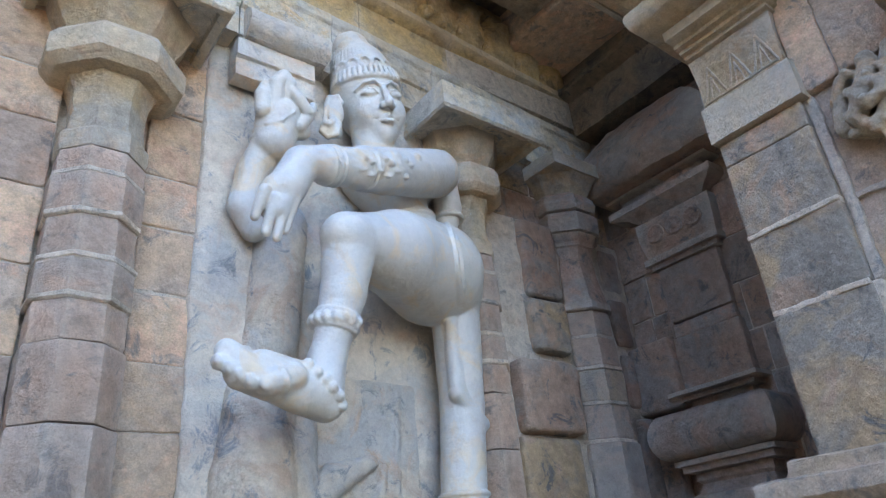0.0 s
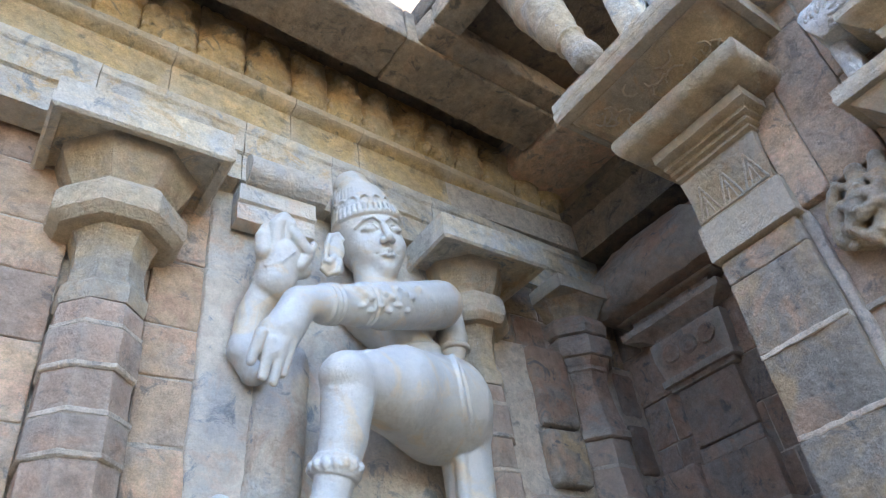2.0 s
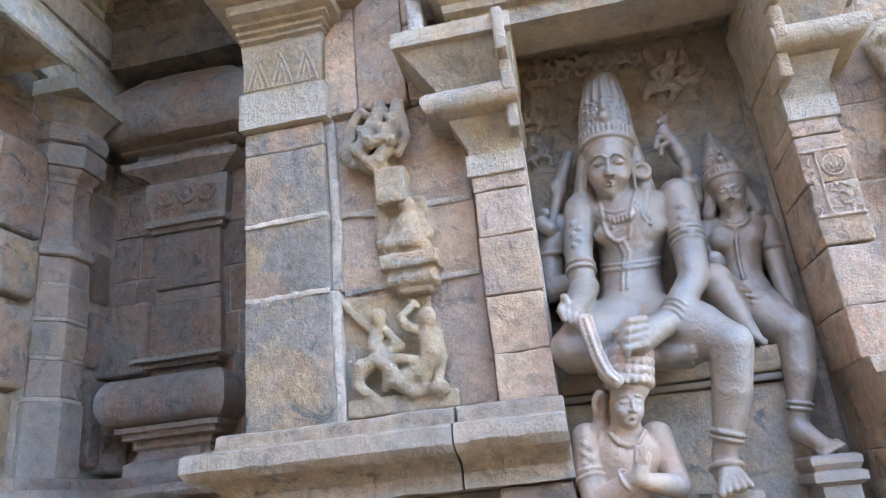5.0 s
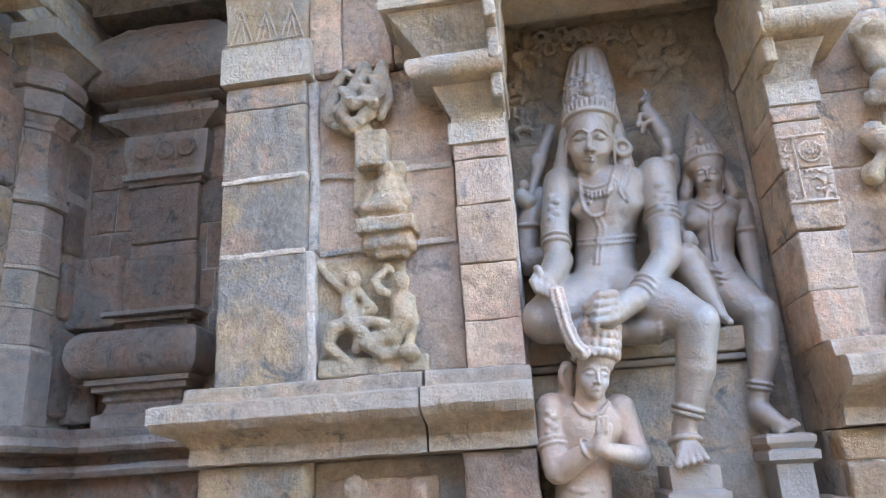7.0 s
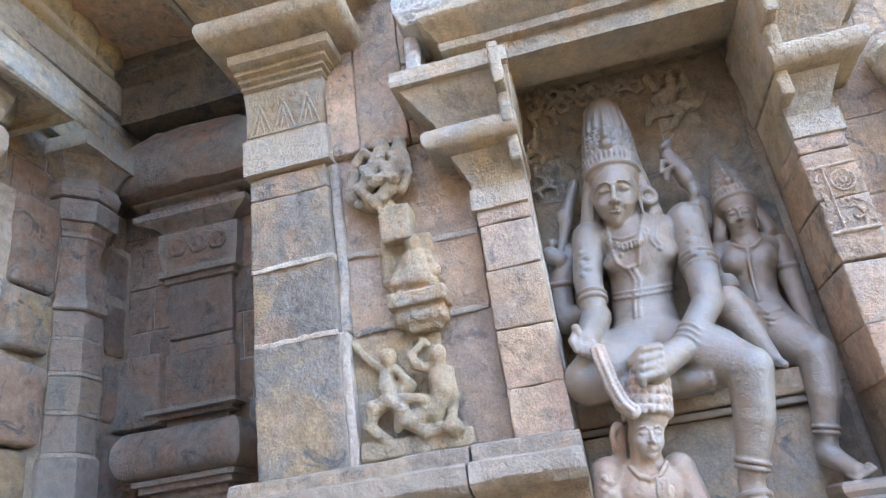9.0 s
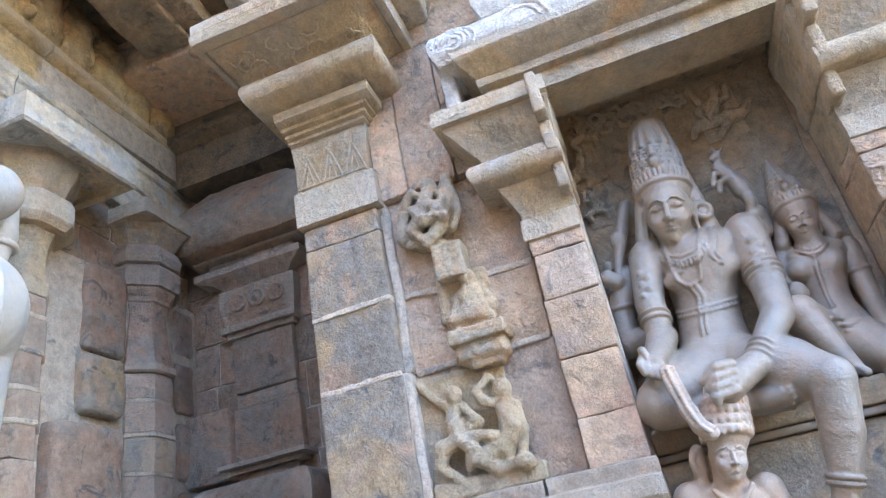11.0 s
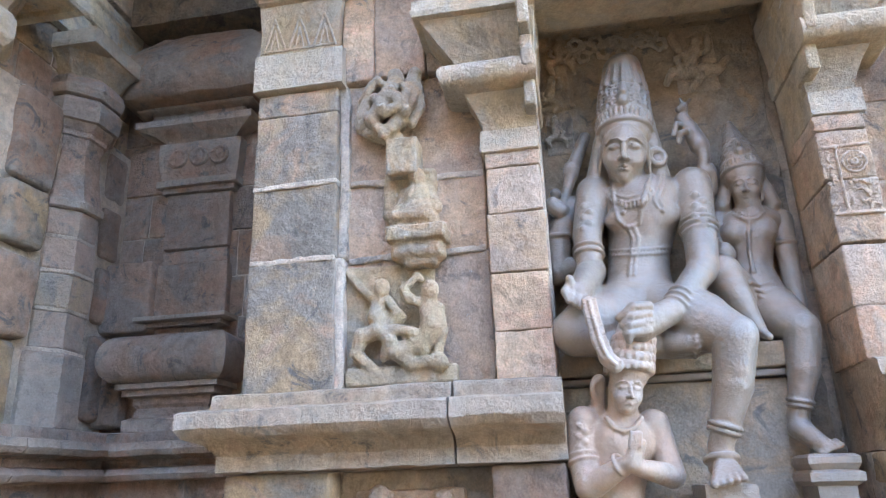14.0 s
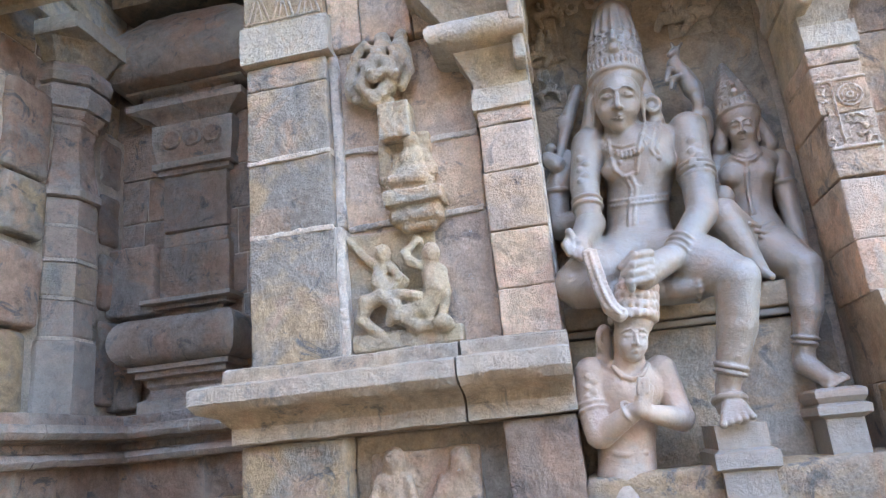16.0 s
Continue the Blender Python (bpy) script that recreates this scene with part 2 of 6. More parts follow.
# ---- sculpting: round limbs, balls and rings melted into one skin ----
class Clay:
    def __init__(self, grain=0.011, melt=0.02):
        self.items, self.grain, self.melt = [], grain, melt

    def limb(self, a, b, ra, rb=None, k=None):
        self.items.append(("limb", np.array(a, float), np.array(b, float), ra, ra if rb is None else rb, self.melt if k is None else k))
        return self

    def ball(self, c, r, k=None):
        self.items.append(("ball", np.array(c, float), np.array(r, float) * np.ones(3), 0, 0, self.melt if k is None else k))
        return self

    def ring(self, c, axis, big, small, k=0.006):
        ax = np.array(axis, float)
        self.items.append(("ring", np.array(c, float), ax / np.linalg.norm(ax), big, small, k))
        return self

    def box(self, lo, hi, r=0.01, k=0.012):
        self.items.append(("box", np.array(lo, float), np.array(hi, float), r, 0, k))
        return self

    def egg(self, c, r, turn, k=None):
        self.items.append(("egg", np.array(c, float), np.array(r, float), np.array(turn, float), 0, self.melt if k is None else k))
        return self

    def cut(self, a, b, ra, rb=None, k=0.004):
        """A groove: takes a limb away from all that was laid before it."""
        self.items.append(("cut", np.array(a, float), np.array(b, float), ra, ra if rb is None else rb, k))
        return self

    def value(self, it, X, Y, Z):
        """How far points lie outside one piece of clay."""
        kind, a, b, ra, rb, k = it
        if kind in ("limb", "cut"):
            d = b - a
            t = np.clip(((X - a[0]) * d[0] + (Y - a[1]) * d[1] + (Z - a[2]) * d[2]) / max(d @ d, 1e-9), 0, 1)
            return np.sqrt((X - a[0] - t * d[0]) ** 2 + (Y - a[1] - t * d[1]) ** 2 + (Z - a[2] - t * d[2]) ** 2) - (ra + (rb - ra) * t)
        if kind == "ball":
            return (np.sqrt(((X - a[0]) / b[0]) ** 2 + ((Y - a[1]) / b[1]) ** 2 + ((Z - a[2]) / b[2]) ** 2) - 1) * b.min()
        if kind == "egg":
            q = [((X - a[0]) * ra[0, c] + (Y - a[1]) * ra[1, c] + (Z - a[2]) * ra[2, c]) / b[c] for c in range(3)]
            return (np.sqrt(q[0] ** 2 + q[1] ** 2 + q[2] ** 2) - 1) * b.min()
        if kind == "ring":
            s = (X - a[0]) * b[0] + (Y - a[1]) * b[1] + (Z - a[2]) * b[2]
            p = np.sqrt(np.maximum((X - a[0]) ** 2 + (Y - a[1]) ** 2 + (Z - a[2]) ** 2 - s * s, 0))
            return np.sqrt((p - ra) ** 2 + s * s) - rb
        c, e = (a + b) / 2, (b - a) / 2 - ra
        qx, qy, qz = np.abs(X - c[0]) - e[0], np.abs(Y - c[1]) - e[1], np.abs(Z - c[2]) - e[2]
        return np.sqrt(np.maximum(qx, 0) ** 2 + np.maximum(qy, 0) ** 2 + np.maximum(qz, 0) ** 2) + np.minimum(np.maximum(qx, np.maximum(qy, qz)), 0) - ra

    def melted(self, o, v, it):
        k = it[5]
        if it[0] == "cut":
            m = np.clip(0.5 - 0.5 * (o + v) / k, 0, 1)
            return o + (-v - o) * m + k * m * (1 - m)
        m = np.clip(0.5 + 0.5 * (o - v) / k, 0, 1)
        return o + (v - o) * m - k * m * (1 - m)

    def settle(self, points, way, back=0.35):
        """Slides points along a direction until they lie on the clay."""
        way = np.array(way, float) / np.linalg.norm(way)
        p = np.array(points, float) - back * way
        lo, hi = p.min(0) - 0.4, p.max(0) + 0.4
        near = [it for it in self.items if np.all(self.bounds(it)[1] > lo) and np.all(self.bounds(it)[0] < hi)]
        for _ in range(36):
            d = np.full(len(p), 0.3)
            for it in near:
                d = self.melted(d, self.value(it, p[:, 0], p[:, 1], p[:, 2]), it)
            p = p + 0.85 * np.clip(d, -0.02, 0.05)[:, None] * way
        return p

    def strand(self, path, r, way=(0.93, -0.1, 0.35), bead=0.0, step=0.014, k=0.003, drop=None):
        """Lays a cord, a row of beads or a row of hanging drops along a path on the clay."""
        path = np.array(path, float)
        run = np.concatenate([[0], np.cumsum(np.linalg.norm(np.diff(path, axis=0), axis=1))])
        n = max(2, int(round(run[-1] / (bead or step))))
        at = np.linspace(0, run[-1], n + 1)
        p = self.settle(np.stack([np.interp(at, run, path[:, c]) for c in range(3)], 1), way)
        if bead:
            for q in p:
                if drop is None:
                    self.ball(q, r, k)
                else:
                    self.limb(q, q + np.array(drop), r, r * 1.25, k)
        else:
            for q, w in zip(p[:-1], p[1:]):
                self.limb(q, w, r, r, k)
        return self

    def bounds(self, it):
        kind, a, b, ra, rb, k = it
        if kind == "egg":
            return a - b.max(), a + b.max()
        if kind in ("limb", "cut"):
            m = max(ra, rb)
            return np.minimum(a, b) - m, np.maximum(a, b) + m
        if kind == "ball":
            return a - b, a + b
        if kind == "ring":
            return a - ra - rb, a + ra + rb
        return a, b

    def skin(self, rough=0.0):
        g = self.grain
        bb = [self.bounds(it) for it in self.items]
        lo = np.min([b[0] for b in bb], 0) - 4 * g
        n = (np.ceil((np.max([b[1] for b in bb], 0) + 4 * g - lo) / g)).astype(int) + 1
        f = np.full(n, 1.0, np.float32)
        for it, (l, h) in zip(self.items, bb):
            kind, a, b, ra, rb, k = it
            i0 = np.maximum(((l - k - 3 * g - lo) / g).astype(int), 0)
            i1 = np.minimum(((h + k + 3 * g - lo) / g).astype(int) + 2, n)
            X, Y, Z = np.meshgrid(*[lo[c] + g * np.arange(i0[c], i1[c]) for c in range(3)], indexing="ij")
            v = self.value(it, X, Y, Z)
            sl = tuple(slice(i0[c], i1[c]) for c in range(3))
            f[sl] = self.melted(f[sl], v, it)
        return self.nets(f, lo, g, rough)

    def nets(self, f, lo, g, rough):
        s = f < 0
        c = np.zeros(np.array(f.shape) - 1, np.int8)
        off = [(i, j, k) for i in (0, 1) for j in (0, 1) for k in (0, 1)]
        for i, j, k in off:
            c += s[i:i + c.shape[0], j:j + c.shape[1], k:k + c.shape[2]]
        cells = np.argwhere((c > 0) & (c < 8))
        index = np.full(c.shape, -1, np.int64)
        index[tuple(cells.T)] = np.arange(len(cells))
        total, count = np.zeros((len(cells), 3)), np.zeros(len(cells))
        for a in off:
            for ax in range(3):
                if a[ax] == 0:
                    b = list(a)
                    b[ax] = 1
                    fa, fb = f[tuple((cells + a).T)], f[tuple((cells + b).T)]
                    hit = (fa < 0) != (fb < 0)
                    t = np.where(hit, fa / np.where(hit, fa - fb, 1), 0)
                    p = np.array(a)[None, :] + 0.0
                    p = np.repeat(p, len(cells), 0)
                    p[:, ax] = t
                    total[hit] += p[hit]
                    count[hit] += 1
        verts = lo + g * (cells + total / count[:, None])
        faces = []
        for ax in range(3):
            u, w = (ax + 1) % 3, (ax + 2) % 3
            sa = [slice(0, d) for d in f.shape]
            sb = list(sa)
            sa[ax], sb[ax] = slice(0, f.shape[ax] - 1), slice(1, f.shape[ax])
            e = np.argwhere(s[tuple(sa)] != s[tuple(sb)])
            inside = s[tuple(sa)][tuple(e.T)]
            eu, ew = np.zeros(3, int), np.zeros(3, int)
            eu[u], ew[w] = 1, 1
            q = [index[tuple((e - d).T)] for d in (eu + ew, ew, 0 * eu, eu)]
            q = np.stack(q, 1)
            faces.append(np.where(inside[:, None], q, q[:, ::-1]))
        faces = np.concatenate(faces)
        if rough:
            verts = np.array(wobble([tuple(v) for v in verts], rough, 14.0))
        return verts, faces

    def cast(self, name, mat, parent=None, rough=0.0, label=""):
        v, f = self.skin(rough)
        return mesh_ob(name, v, f.tolist(), mat, parent, label, sharp=0)

def facing(yaw, pitch=0, roll=0):
    """Axes of a head: to its side, up and forward. yaw 0 looks along -y, pitch > 0 looks down."""
    m = Matrix.Rotation(radians(yaw), 3, "Z") @ Matrix.Rotation(radians(pitch), 3, "X") @ Matrix.Rotation(radians(roll), 3, "Y")
    return np.array(m @ Matrix(((1, 0, 0), (0, 0, -1), (0, 1, 0))))


def head(clay, c, turn, s, ears=(-1, 1), lip=1.0):
    """A calm carved face with lowered lids, arched brows, full lips and long ears. s: hairline to chin."""
    P = lambda r, u, f: np.array(c) + s * (turn @ np.array((r, u, f)))
    clay.egg(P(0, 0.10, -0.25), (0.39 * s, 0.46 * s, 0.40 * s), turn, 0.02 * s)
    clay.egg(P(0, 0.04, -0.12), (0.35 * s, 0.48 * s, 0.34 * s), turn, 0.08 * s)
    clay.egg(P(0, -0.24, -0.08), (0.26 * s, 0.27 * s, 0.30 * s), turn, 0.10 * s)
    clay.ball(P(0, -0.41, 0.11), 0.085 * s, 0.10 * s)
    for e in (-1, 1):
        clay.ball(P(0.18 * e, -0.12, 0.05), 0.14 * s, 0.12 * s)
        clay.cut(P(0.075 * e, 0.085, 0.29), P(0.26 * e, 0.075, 0.20), 0.065 * s, 0.05 * s, 0.06 * s)
    clay.limb(P(0, 0.17, 0.205), P(0, -0.08, 0.325), 0.032 * s, 0.050 * s, 0.03 * s)
    clay.ball(P(0, -0.105, 0.325), 0.055 * s, 0.02 * s)
    for e in (-1, 1):
        clay.ball(P(0.062 * e, -0.115, 0.275), 0.045 * s, 0.02 * s)
        clay.egg(P(0.165 * e, 0.075, 0.150), (0.10 * s, 0.058 * s, 0.075 * s), turn, 0.012 * s)
        lid = [(0.065, 0.065, 0.205), (0.12, 0.125, 0.222), (0.19, 0.125, 0.205), (0.275, 0.07, 0.135)]
        for a, b in zip(lid[:-1], lid[1:]):
            clay.limb(P(e * a[0], *a[1:]), P(e * b[0], *b[1:]), 0.013 * s, 0.013 * s, 0.006 * s)
        low = [(0.065, 0.055, 0.205), (0.13, 0.025, 0.215), (0.20, 0.03, 0.195), (0.275, 0.065, 0.135)]
        for a, b in zip(low[:-1], low[1:]):
            clay.cut(P(e * a[0], *a[1:]), P(e * b[0], *b[1:]), 0.013 * s, 0.011 * s, 0.008 * s)
        brow = [(0.03, 0.17, 0.225), (0.11, 0.225, 0.225), (0.21, 0.215, 0.175), (0.31, 0.14, 0.075)]
        for a, b in zip(brow[:-1], brow[1:]):
            clay.limb(P(e * a[0], *a[1:]), P(e * b[0], *b[1:]), 0.022 * s, 0.018 * s, 0.02 * s)
        clay.limb(P(0, -0.228, 0.252), P(0.135 * e, -0.245, 0.175), 0.026 * s, 0.012 * s, 0.01 * s)
        clay.limb(P(0.03 * e, -0.295, 0.245), P(0.10 * e, -0.275, 0.19), 0.027 * s * lip, 0.015 * s, 0.012 * s)
        clay.cut(P(0, -0.258, 0.295), P(0.15 * e, -0.258, 0.175), 0.012 * s, 0.012 * s, 0.006 * s)
        clay.cut(P(0.05 * e, -0.16, 0.26), P(0.0, -0.19, 0.27), 0.012 * s, 0.010 * s, 0.012 * s)
    clay.cut(P(-0.05, -0.345, 0.225), P(0.05, -0.345, 0.225), 0.018 * s, 0.018 * s, 0.03 * s)
    for e in ears:
        clay.egg(P(0.385 * e, 0.02, -0.20), (0.055 * s, 0.17 * s, 0.10 * s), turn, 0.012 * s)
        clay.limb(P(0.40 * e, -0.10, -0.17), P(0.43 * e, -0.38, -0.17), 0.038 * s, 0.030 * s, 0.01 * s)
        clay.cut(P(0.44 * e, 0.10, -0.15), P(0.44 * e, -0.04, -0.14), 0.03 * s, 0.025 * s, 0.012 * s)
    return P


def crown(clay, base, top, r0, r1, front, tiers=4, flutes=9, curls=30, seed=0, shape=1.8):
    """A tall piled crown: a toothed band, tiers of curls round a central plaque, and fluted locks above."""
    base, top = np.array(base, float), np.array(top, float)
    h = np.linalg.norm(top - base)
    up = (top - base) / h
    F = np.array(front, float)
    F = F - (F @ up) * up
    F /= np.linalg.norm(F)
    S = np.cross(up, F)
    R = lambda t: r0 + (r1 - r0) * t ** shape
    at = lambda t, a, d=0.0: base + up * h * t + (R(t) + d) * (math.cos(a) * F + math.sin(a) * S)
    for i in range(10):
        t = i / 10
        clay.limb(base + up * h * t, base + up * h * (t + 0.1), R(t), R(t + 0.1), 0.004)
    clay.ball(top, r1 * 1.02, 0.01)
    for t, w in ((0.0, 0.010), (0.035, 0.007), (0.17, 0.009), (0.20, 0.006)):
        clay.ring(base + up * h * t, up, R(t) + 0.15 * w * r0 / 0.1, w * r0 / 0.1, 0.003)
    n = 22
    for i in range(n):
        a = -2.0 + 4.0 * i / (n - 1)
        clay.limb(at(0.045, a, 0.004), at(0.13, a, 0.007), 0.065 * r0, 0.085 * r0, 0.003)
        clay.ball(at(0.155, a, 0.006), 0.075 * r0, 0.003)
    g = rand(seed)
    for j in range(tiers):
        t = 0.25 + 0.34 * j / tiers
        m = max(5, int(curls / tiers))
        for i in range(m):
            a = -1.9 + 3.8 * (i + 0.5 * (j % 2)) / m
            big = g.uniform(0.13, 0.19) * r0
            clay.ring(at(t, a, 0.004), at(t, a, 1.0) - at(t, a), big, 0.065 * r0, 0.002)
            clay.ball(at(t, a, 0.006), 0.07 * r0, 0.003)
        clay.ring(base + up * h * (t + 0.17 / tiers), up, R(t + 0.17 / tiers), 0.06 * r0, 0.003)
    clay.limb(at(0.24, 0, 0.012), at(0.52, 0, 0.012), 0.22 * r0, 0.12 * r0, 0.006)
    clay.ball(at(0.34, 0, 0.035), 0.13 * r0, 0.004)
    for i in range(flutes):
        a = -1.5 + 3.0 * i / (flutes - 1)
        clay.limb(at(0.62, a, 0.002), at(0.97, a * 0.9, -0.002), 0.10 * r0, 0.06 * r0, 0.003)


# ---- ground ----
mesh_ob("ground", [(-1500, -1500, 0), (1500, -1500, 0), (1500, 1500, 0), (-1500, 1500, 0)], [(0, 1, 2, 3)], M_GROUND)
tagged(bpy.data.objects["ground"], "sandy sunlit ground round the temple", "ground", kind="structure")


def cored(name, label, *boxes):
    """A wall's mortar core out of butted boxes."""
    v, f = [], []
    for b in boxes:
        bv, bf = block(*b, r=0.005, seg=0.6, amp=0.002)
        f += [[i + len(v) for i in q] for q in bf]
        v += bv
    return tagged(mesh_ob(name, v, f, M_MORTAR, sharp=0), label, "wall", kind="structure")


# the wall behind the standing guardian looks along -y; the sculptured wall looks along -x
wall_north = cored("wall_north", "weathered sandstone wall with lime mortar joints", (-2.5, 4.6, 3.13, 3.6, 0.0, 4.9), (-2.5, 4.6, 3.02, 3.6, 4.9, 6.6))
wall_east = cored("wall_east", "sculptured sandstone wall beside the recess", (2.80, 3.6, 0.14, 1.30, 0, 5.4), (3.14, 3.6, -0.90, 0.14, 0, 5.4), (2.86, 3.6, -3.2, -0.90, 0, 5.4))
wall_back = cored("wall_back", "dark stone wall closing the recess", (4.24, 4.6, 0.6, 3.13, 0.0, 6.6))
BASE = 1.93


# ---- pilaster A: broad square pilaster at the end of the sculptured wall ----
def end_pilaster():
    t = thing("pilaster", "square brown sandstone pilaster with a broad moulded capital", "pilaster", (2.9, 1.17, BASE))
    zs = [1.955, 2.488, 2.822, 3.155, 3.27]
    for k in range(4):
        b = put_block("stone_block", M_BLOCK, t, 2.70 + 0.004 * (k % 2), 2.96, 0.985, 1.352, zs[k] + 0.003, zs[k + 1] - 0.003, r=0.009, amp=0.006, seed=k + 3, seg=0.028)
    for k, z in enumerate(zs[1:3]):
        put_block("mortar_joint", M_MORTAR, t, 2.694, 2.9, 0.983, 1.354, z - 0.011, z + 0.011, r=0.004, amp=0.011, seed=k, seg=0.02)
    moulded("necking", M_CAP, t, 2.70, 2.96, 0.985, 1.352, [(0.0, 3.272), (0.028, 3.276), (0.026, 3.455), (0.01, 3.462), (0.0, 3.47), (0.002, 3.60), (0.02, 3.725)], seed=5, grow=(1, 0, 1, 0.4))
    moulded("stepped_moulding", M_CAP, t, 2.70, 2.96, 0.985, 1.352, [(0.02, 3.722), (0.045, 3.728), (0.045, 3.745), (0.07, 3.75), (0.07, 3.768), (0.10, 3.772), (0.10, 3.79), (0.15, 3.80), (0.155, 3.845), (0.10, 3.85)], seed=6, grow=(1, 0, 0.7, 0.1), amp=0.002)
    cus = [(0.14, 3.848)] + [(0.24 + 0.06 * math.sin(a), 3.92 - 0.06 * math.cos(a)) for a in np.linspace(0.3, math.pi - 0.2, 9)] + [(0.18, 3.985)]
    moulded("cushion", M_CAP, t, 2.70, 2.96, 0.985, 1.352, cus, seed=7, grow=(1, 0, 0.75, 0.35))
    tap = [(0.16, 3.98), (0.20, 4.02), (0.29, 4.07), (0.40, 4.10), (0.44, 4.105), (0.44, 4.12)]
    moulded("tapered_block", M_CAP, t, 2.70, 2.96, 0.985, 1.352, tap, seed=8, grow=(1, 0, 0.62, 0.45))
    moulded("abacus", M_CAP, t, 2.70, 2.96, 0.985, 1.352, [(0.42, 4.104), (0.44, 4.09), (0.50, 4.092), (0.51, 4.11), (0.51, 4.14), (0.50, 4.155), (0.503, 4.16), (0.503, 4.21), (0.49, 4.22)], seed=9, grow=(1, 0, 0.62, 0.42), label="pale slab with a grooved edge")
    return t


pil = end_pilaster()
petal = Clay(0.006, 0.004)
for k in range(3):
    y = 1.05 + 0.118 * k
    petal.limb((2.699, y - 0.052, 3.49), (2.695, y, 3.66), 0.007, 0.006).limb((2.699, y + 0.052, 3.49), (2.695, y, 3.66), 0.007, 0.006)
    petal.limb((2.699, y - 0.022, 3.49), (2.697, y, 3.60), 0.005, 0.005).limb((2.699, y + 0.022, 3.49), (2.697, y, 3.60), 0.005, 0.005)
petal.limb((2.699, 1.0, 3.488), (2.699, 1.345, 3.488), 0.007)
petal.cast("petal_carving", M_CAP, pil, rough=0.002, label="shallow lotus petals cut into the necking")
leaf = Clay(0.008, 0.005)
g = rand(17)
for k in range(14):
    y, x = g.uniform(0.82, 1.42), g.uniform(2.34, 2.48)
    z = 4.027 + (2.52 - x) * 0.42
    a = g.uniform(0, 6.28)
    for s in range(4):
        b = a + 0.7 * s
        leaf.limb((x + 0.035 * math.cos(b), y + 0.05 * math.sin(b), z - 0.018 - 0.42 * 0.035 * math.cos(b)), (x + 0.035 * math.cos(b + 0.7), y + 0.05 * math.sin(b + 0.7), z - 0.018 - 0.42 * 0.035 * math.cos(b + 0.7)), 0.006)
leaf.cast("leaf_carving", M_CAP, pil, rough=0.002, label="shallow leaf scrolls under the slab")


# ---- ledge under the sculptured wall ----
def ledge(y0, y1, name_label, split=None):
    t = thing("ledge", name_label, "ledge", (2.75, (y0 + y1) / 2, 1.7))
    spans = [(y0, y1)] if split is None else [(split + 0.003, y1), (y0, split - 0.003)]
    for k, (a, b) in enumerate(spans):
        end = 1 if (k == 0 and y1 > 1) else 0
        prof = [(-0.02, 1.675), (0.06, 1.68), (0.06, 1.735), (0.07, 1.745), (0.10, 1.775), (0.165, 1.80), (0.19, 1.83), (0.19, 1.885), (0.17, 1.895), (0.10, 1.90), (0.09, 1.915), (0.085, 1.952), (0.07, 1.958)]
        moulded("cornice_stone", M_LEDGE, t, 2.70, 3.0, a, b, prof, seed=11 + k, grow=(1, 0, 0, 0.85 * end), seg=0.03, amp=0.007)
    return t


ledge(0.135, 1.352, "brown sandstone ledge with a vertical crack", split=0.515)
ledge(-3.2, -0.865, "brown sandstone ledge below small relief figures")

# lower courses below the ledge
coursed(wall_east, [M_BLOCK], "x", 0.98, 1.40, 0.3, 1.675, 2.70, 0.2, seed=21, heights=[0.35, 0.35, 0.35, 0.33])
coursed(wall_east, [M_DRUM], "x", 0.14, 0.40, 0.3, 1.675, 2.68, 0.2, seed=22, heights=[0.35, 0.35, 0.35, 0.33])
coursed(wall_east, [M_BLOCK], "x", -1.05, -0.86, 0.3, 1.675, 2.70, 0.2, seed=23)
coursed(wall_east, [M_WALL, M_BLOCK], "x", 0.40, 0.98, 0.3, 1.675, 2.79, 0.05, seed=24)
coursed(wall_east, [M_WALL, M_BLOCK], "x", -3.2, -1.05, 0.3, 1.675, 2.82, 0.05, seed=25)
# field between pilaster A and B, and above
coursed(wall_east, [M_WALL], "x", 0.37, 0.982, 1.958, 3.30, 2.775, 0.1, seed=26, heights=[0.53, 0.33, 0.5])
coursed(wall_east, [M_WALL], "x", 0.60, 0.982, 3.30, 4.10, 2.735, 0.15, seed=27, wide=(0.18, 0.25), heights=[0.8])
coursed(wall_east, [M_WALL], "x", 0.14, 0.60, 3.30, 4.10, 2.735, 0.15, seed=28, heights=[0.4, 0.4])
coursed(wall_east, [M_WALL], "x", -3.2, 1.30, 4.10, 5.4, 2.735, 0.15, seed=29)
coursed(wall_east, [M_WALL], "x", -3.2, -1.03, 1.958, 4.10, 2.82, 0.1, seed=30)
coursed(wall_east, [M_WALL], "x", -0.9, 0.14, 3.81, 4.10, 2.75, 0.15, seed=31)
put_block("jamb_fillet", M_MORTAR, wall_east, 2.712, 2.8, 0.952, 0.988, 1.958, 2.49, r=0.008, amp=0.006, seg=0.03)
put_block("mortar_fillet", M_MORTAR, wall_east, 2.742, 2.8, 0.945, 0.988, 2.49, 3.29, r=0.012, amp=0.012, seg=0.025, seed=6)
for k, z in enumerate((2.488, 2.818)):
    put_block("mortar_fillet", M_MORTAR, wall_east, 2.757, 2.8, 0.38, 0.95, z - 0.014, z + 0.014, r=0.008, amp=0.012, seg=0.025, seed=11 + k)


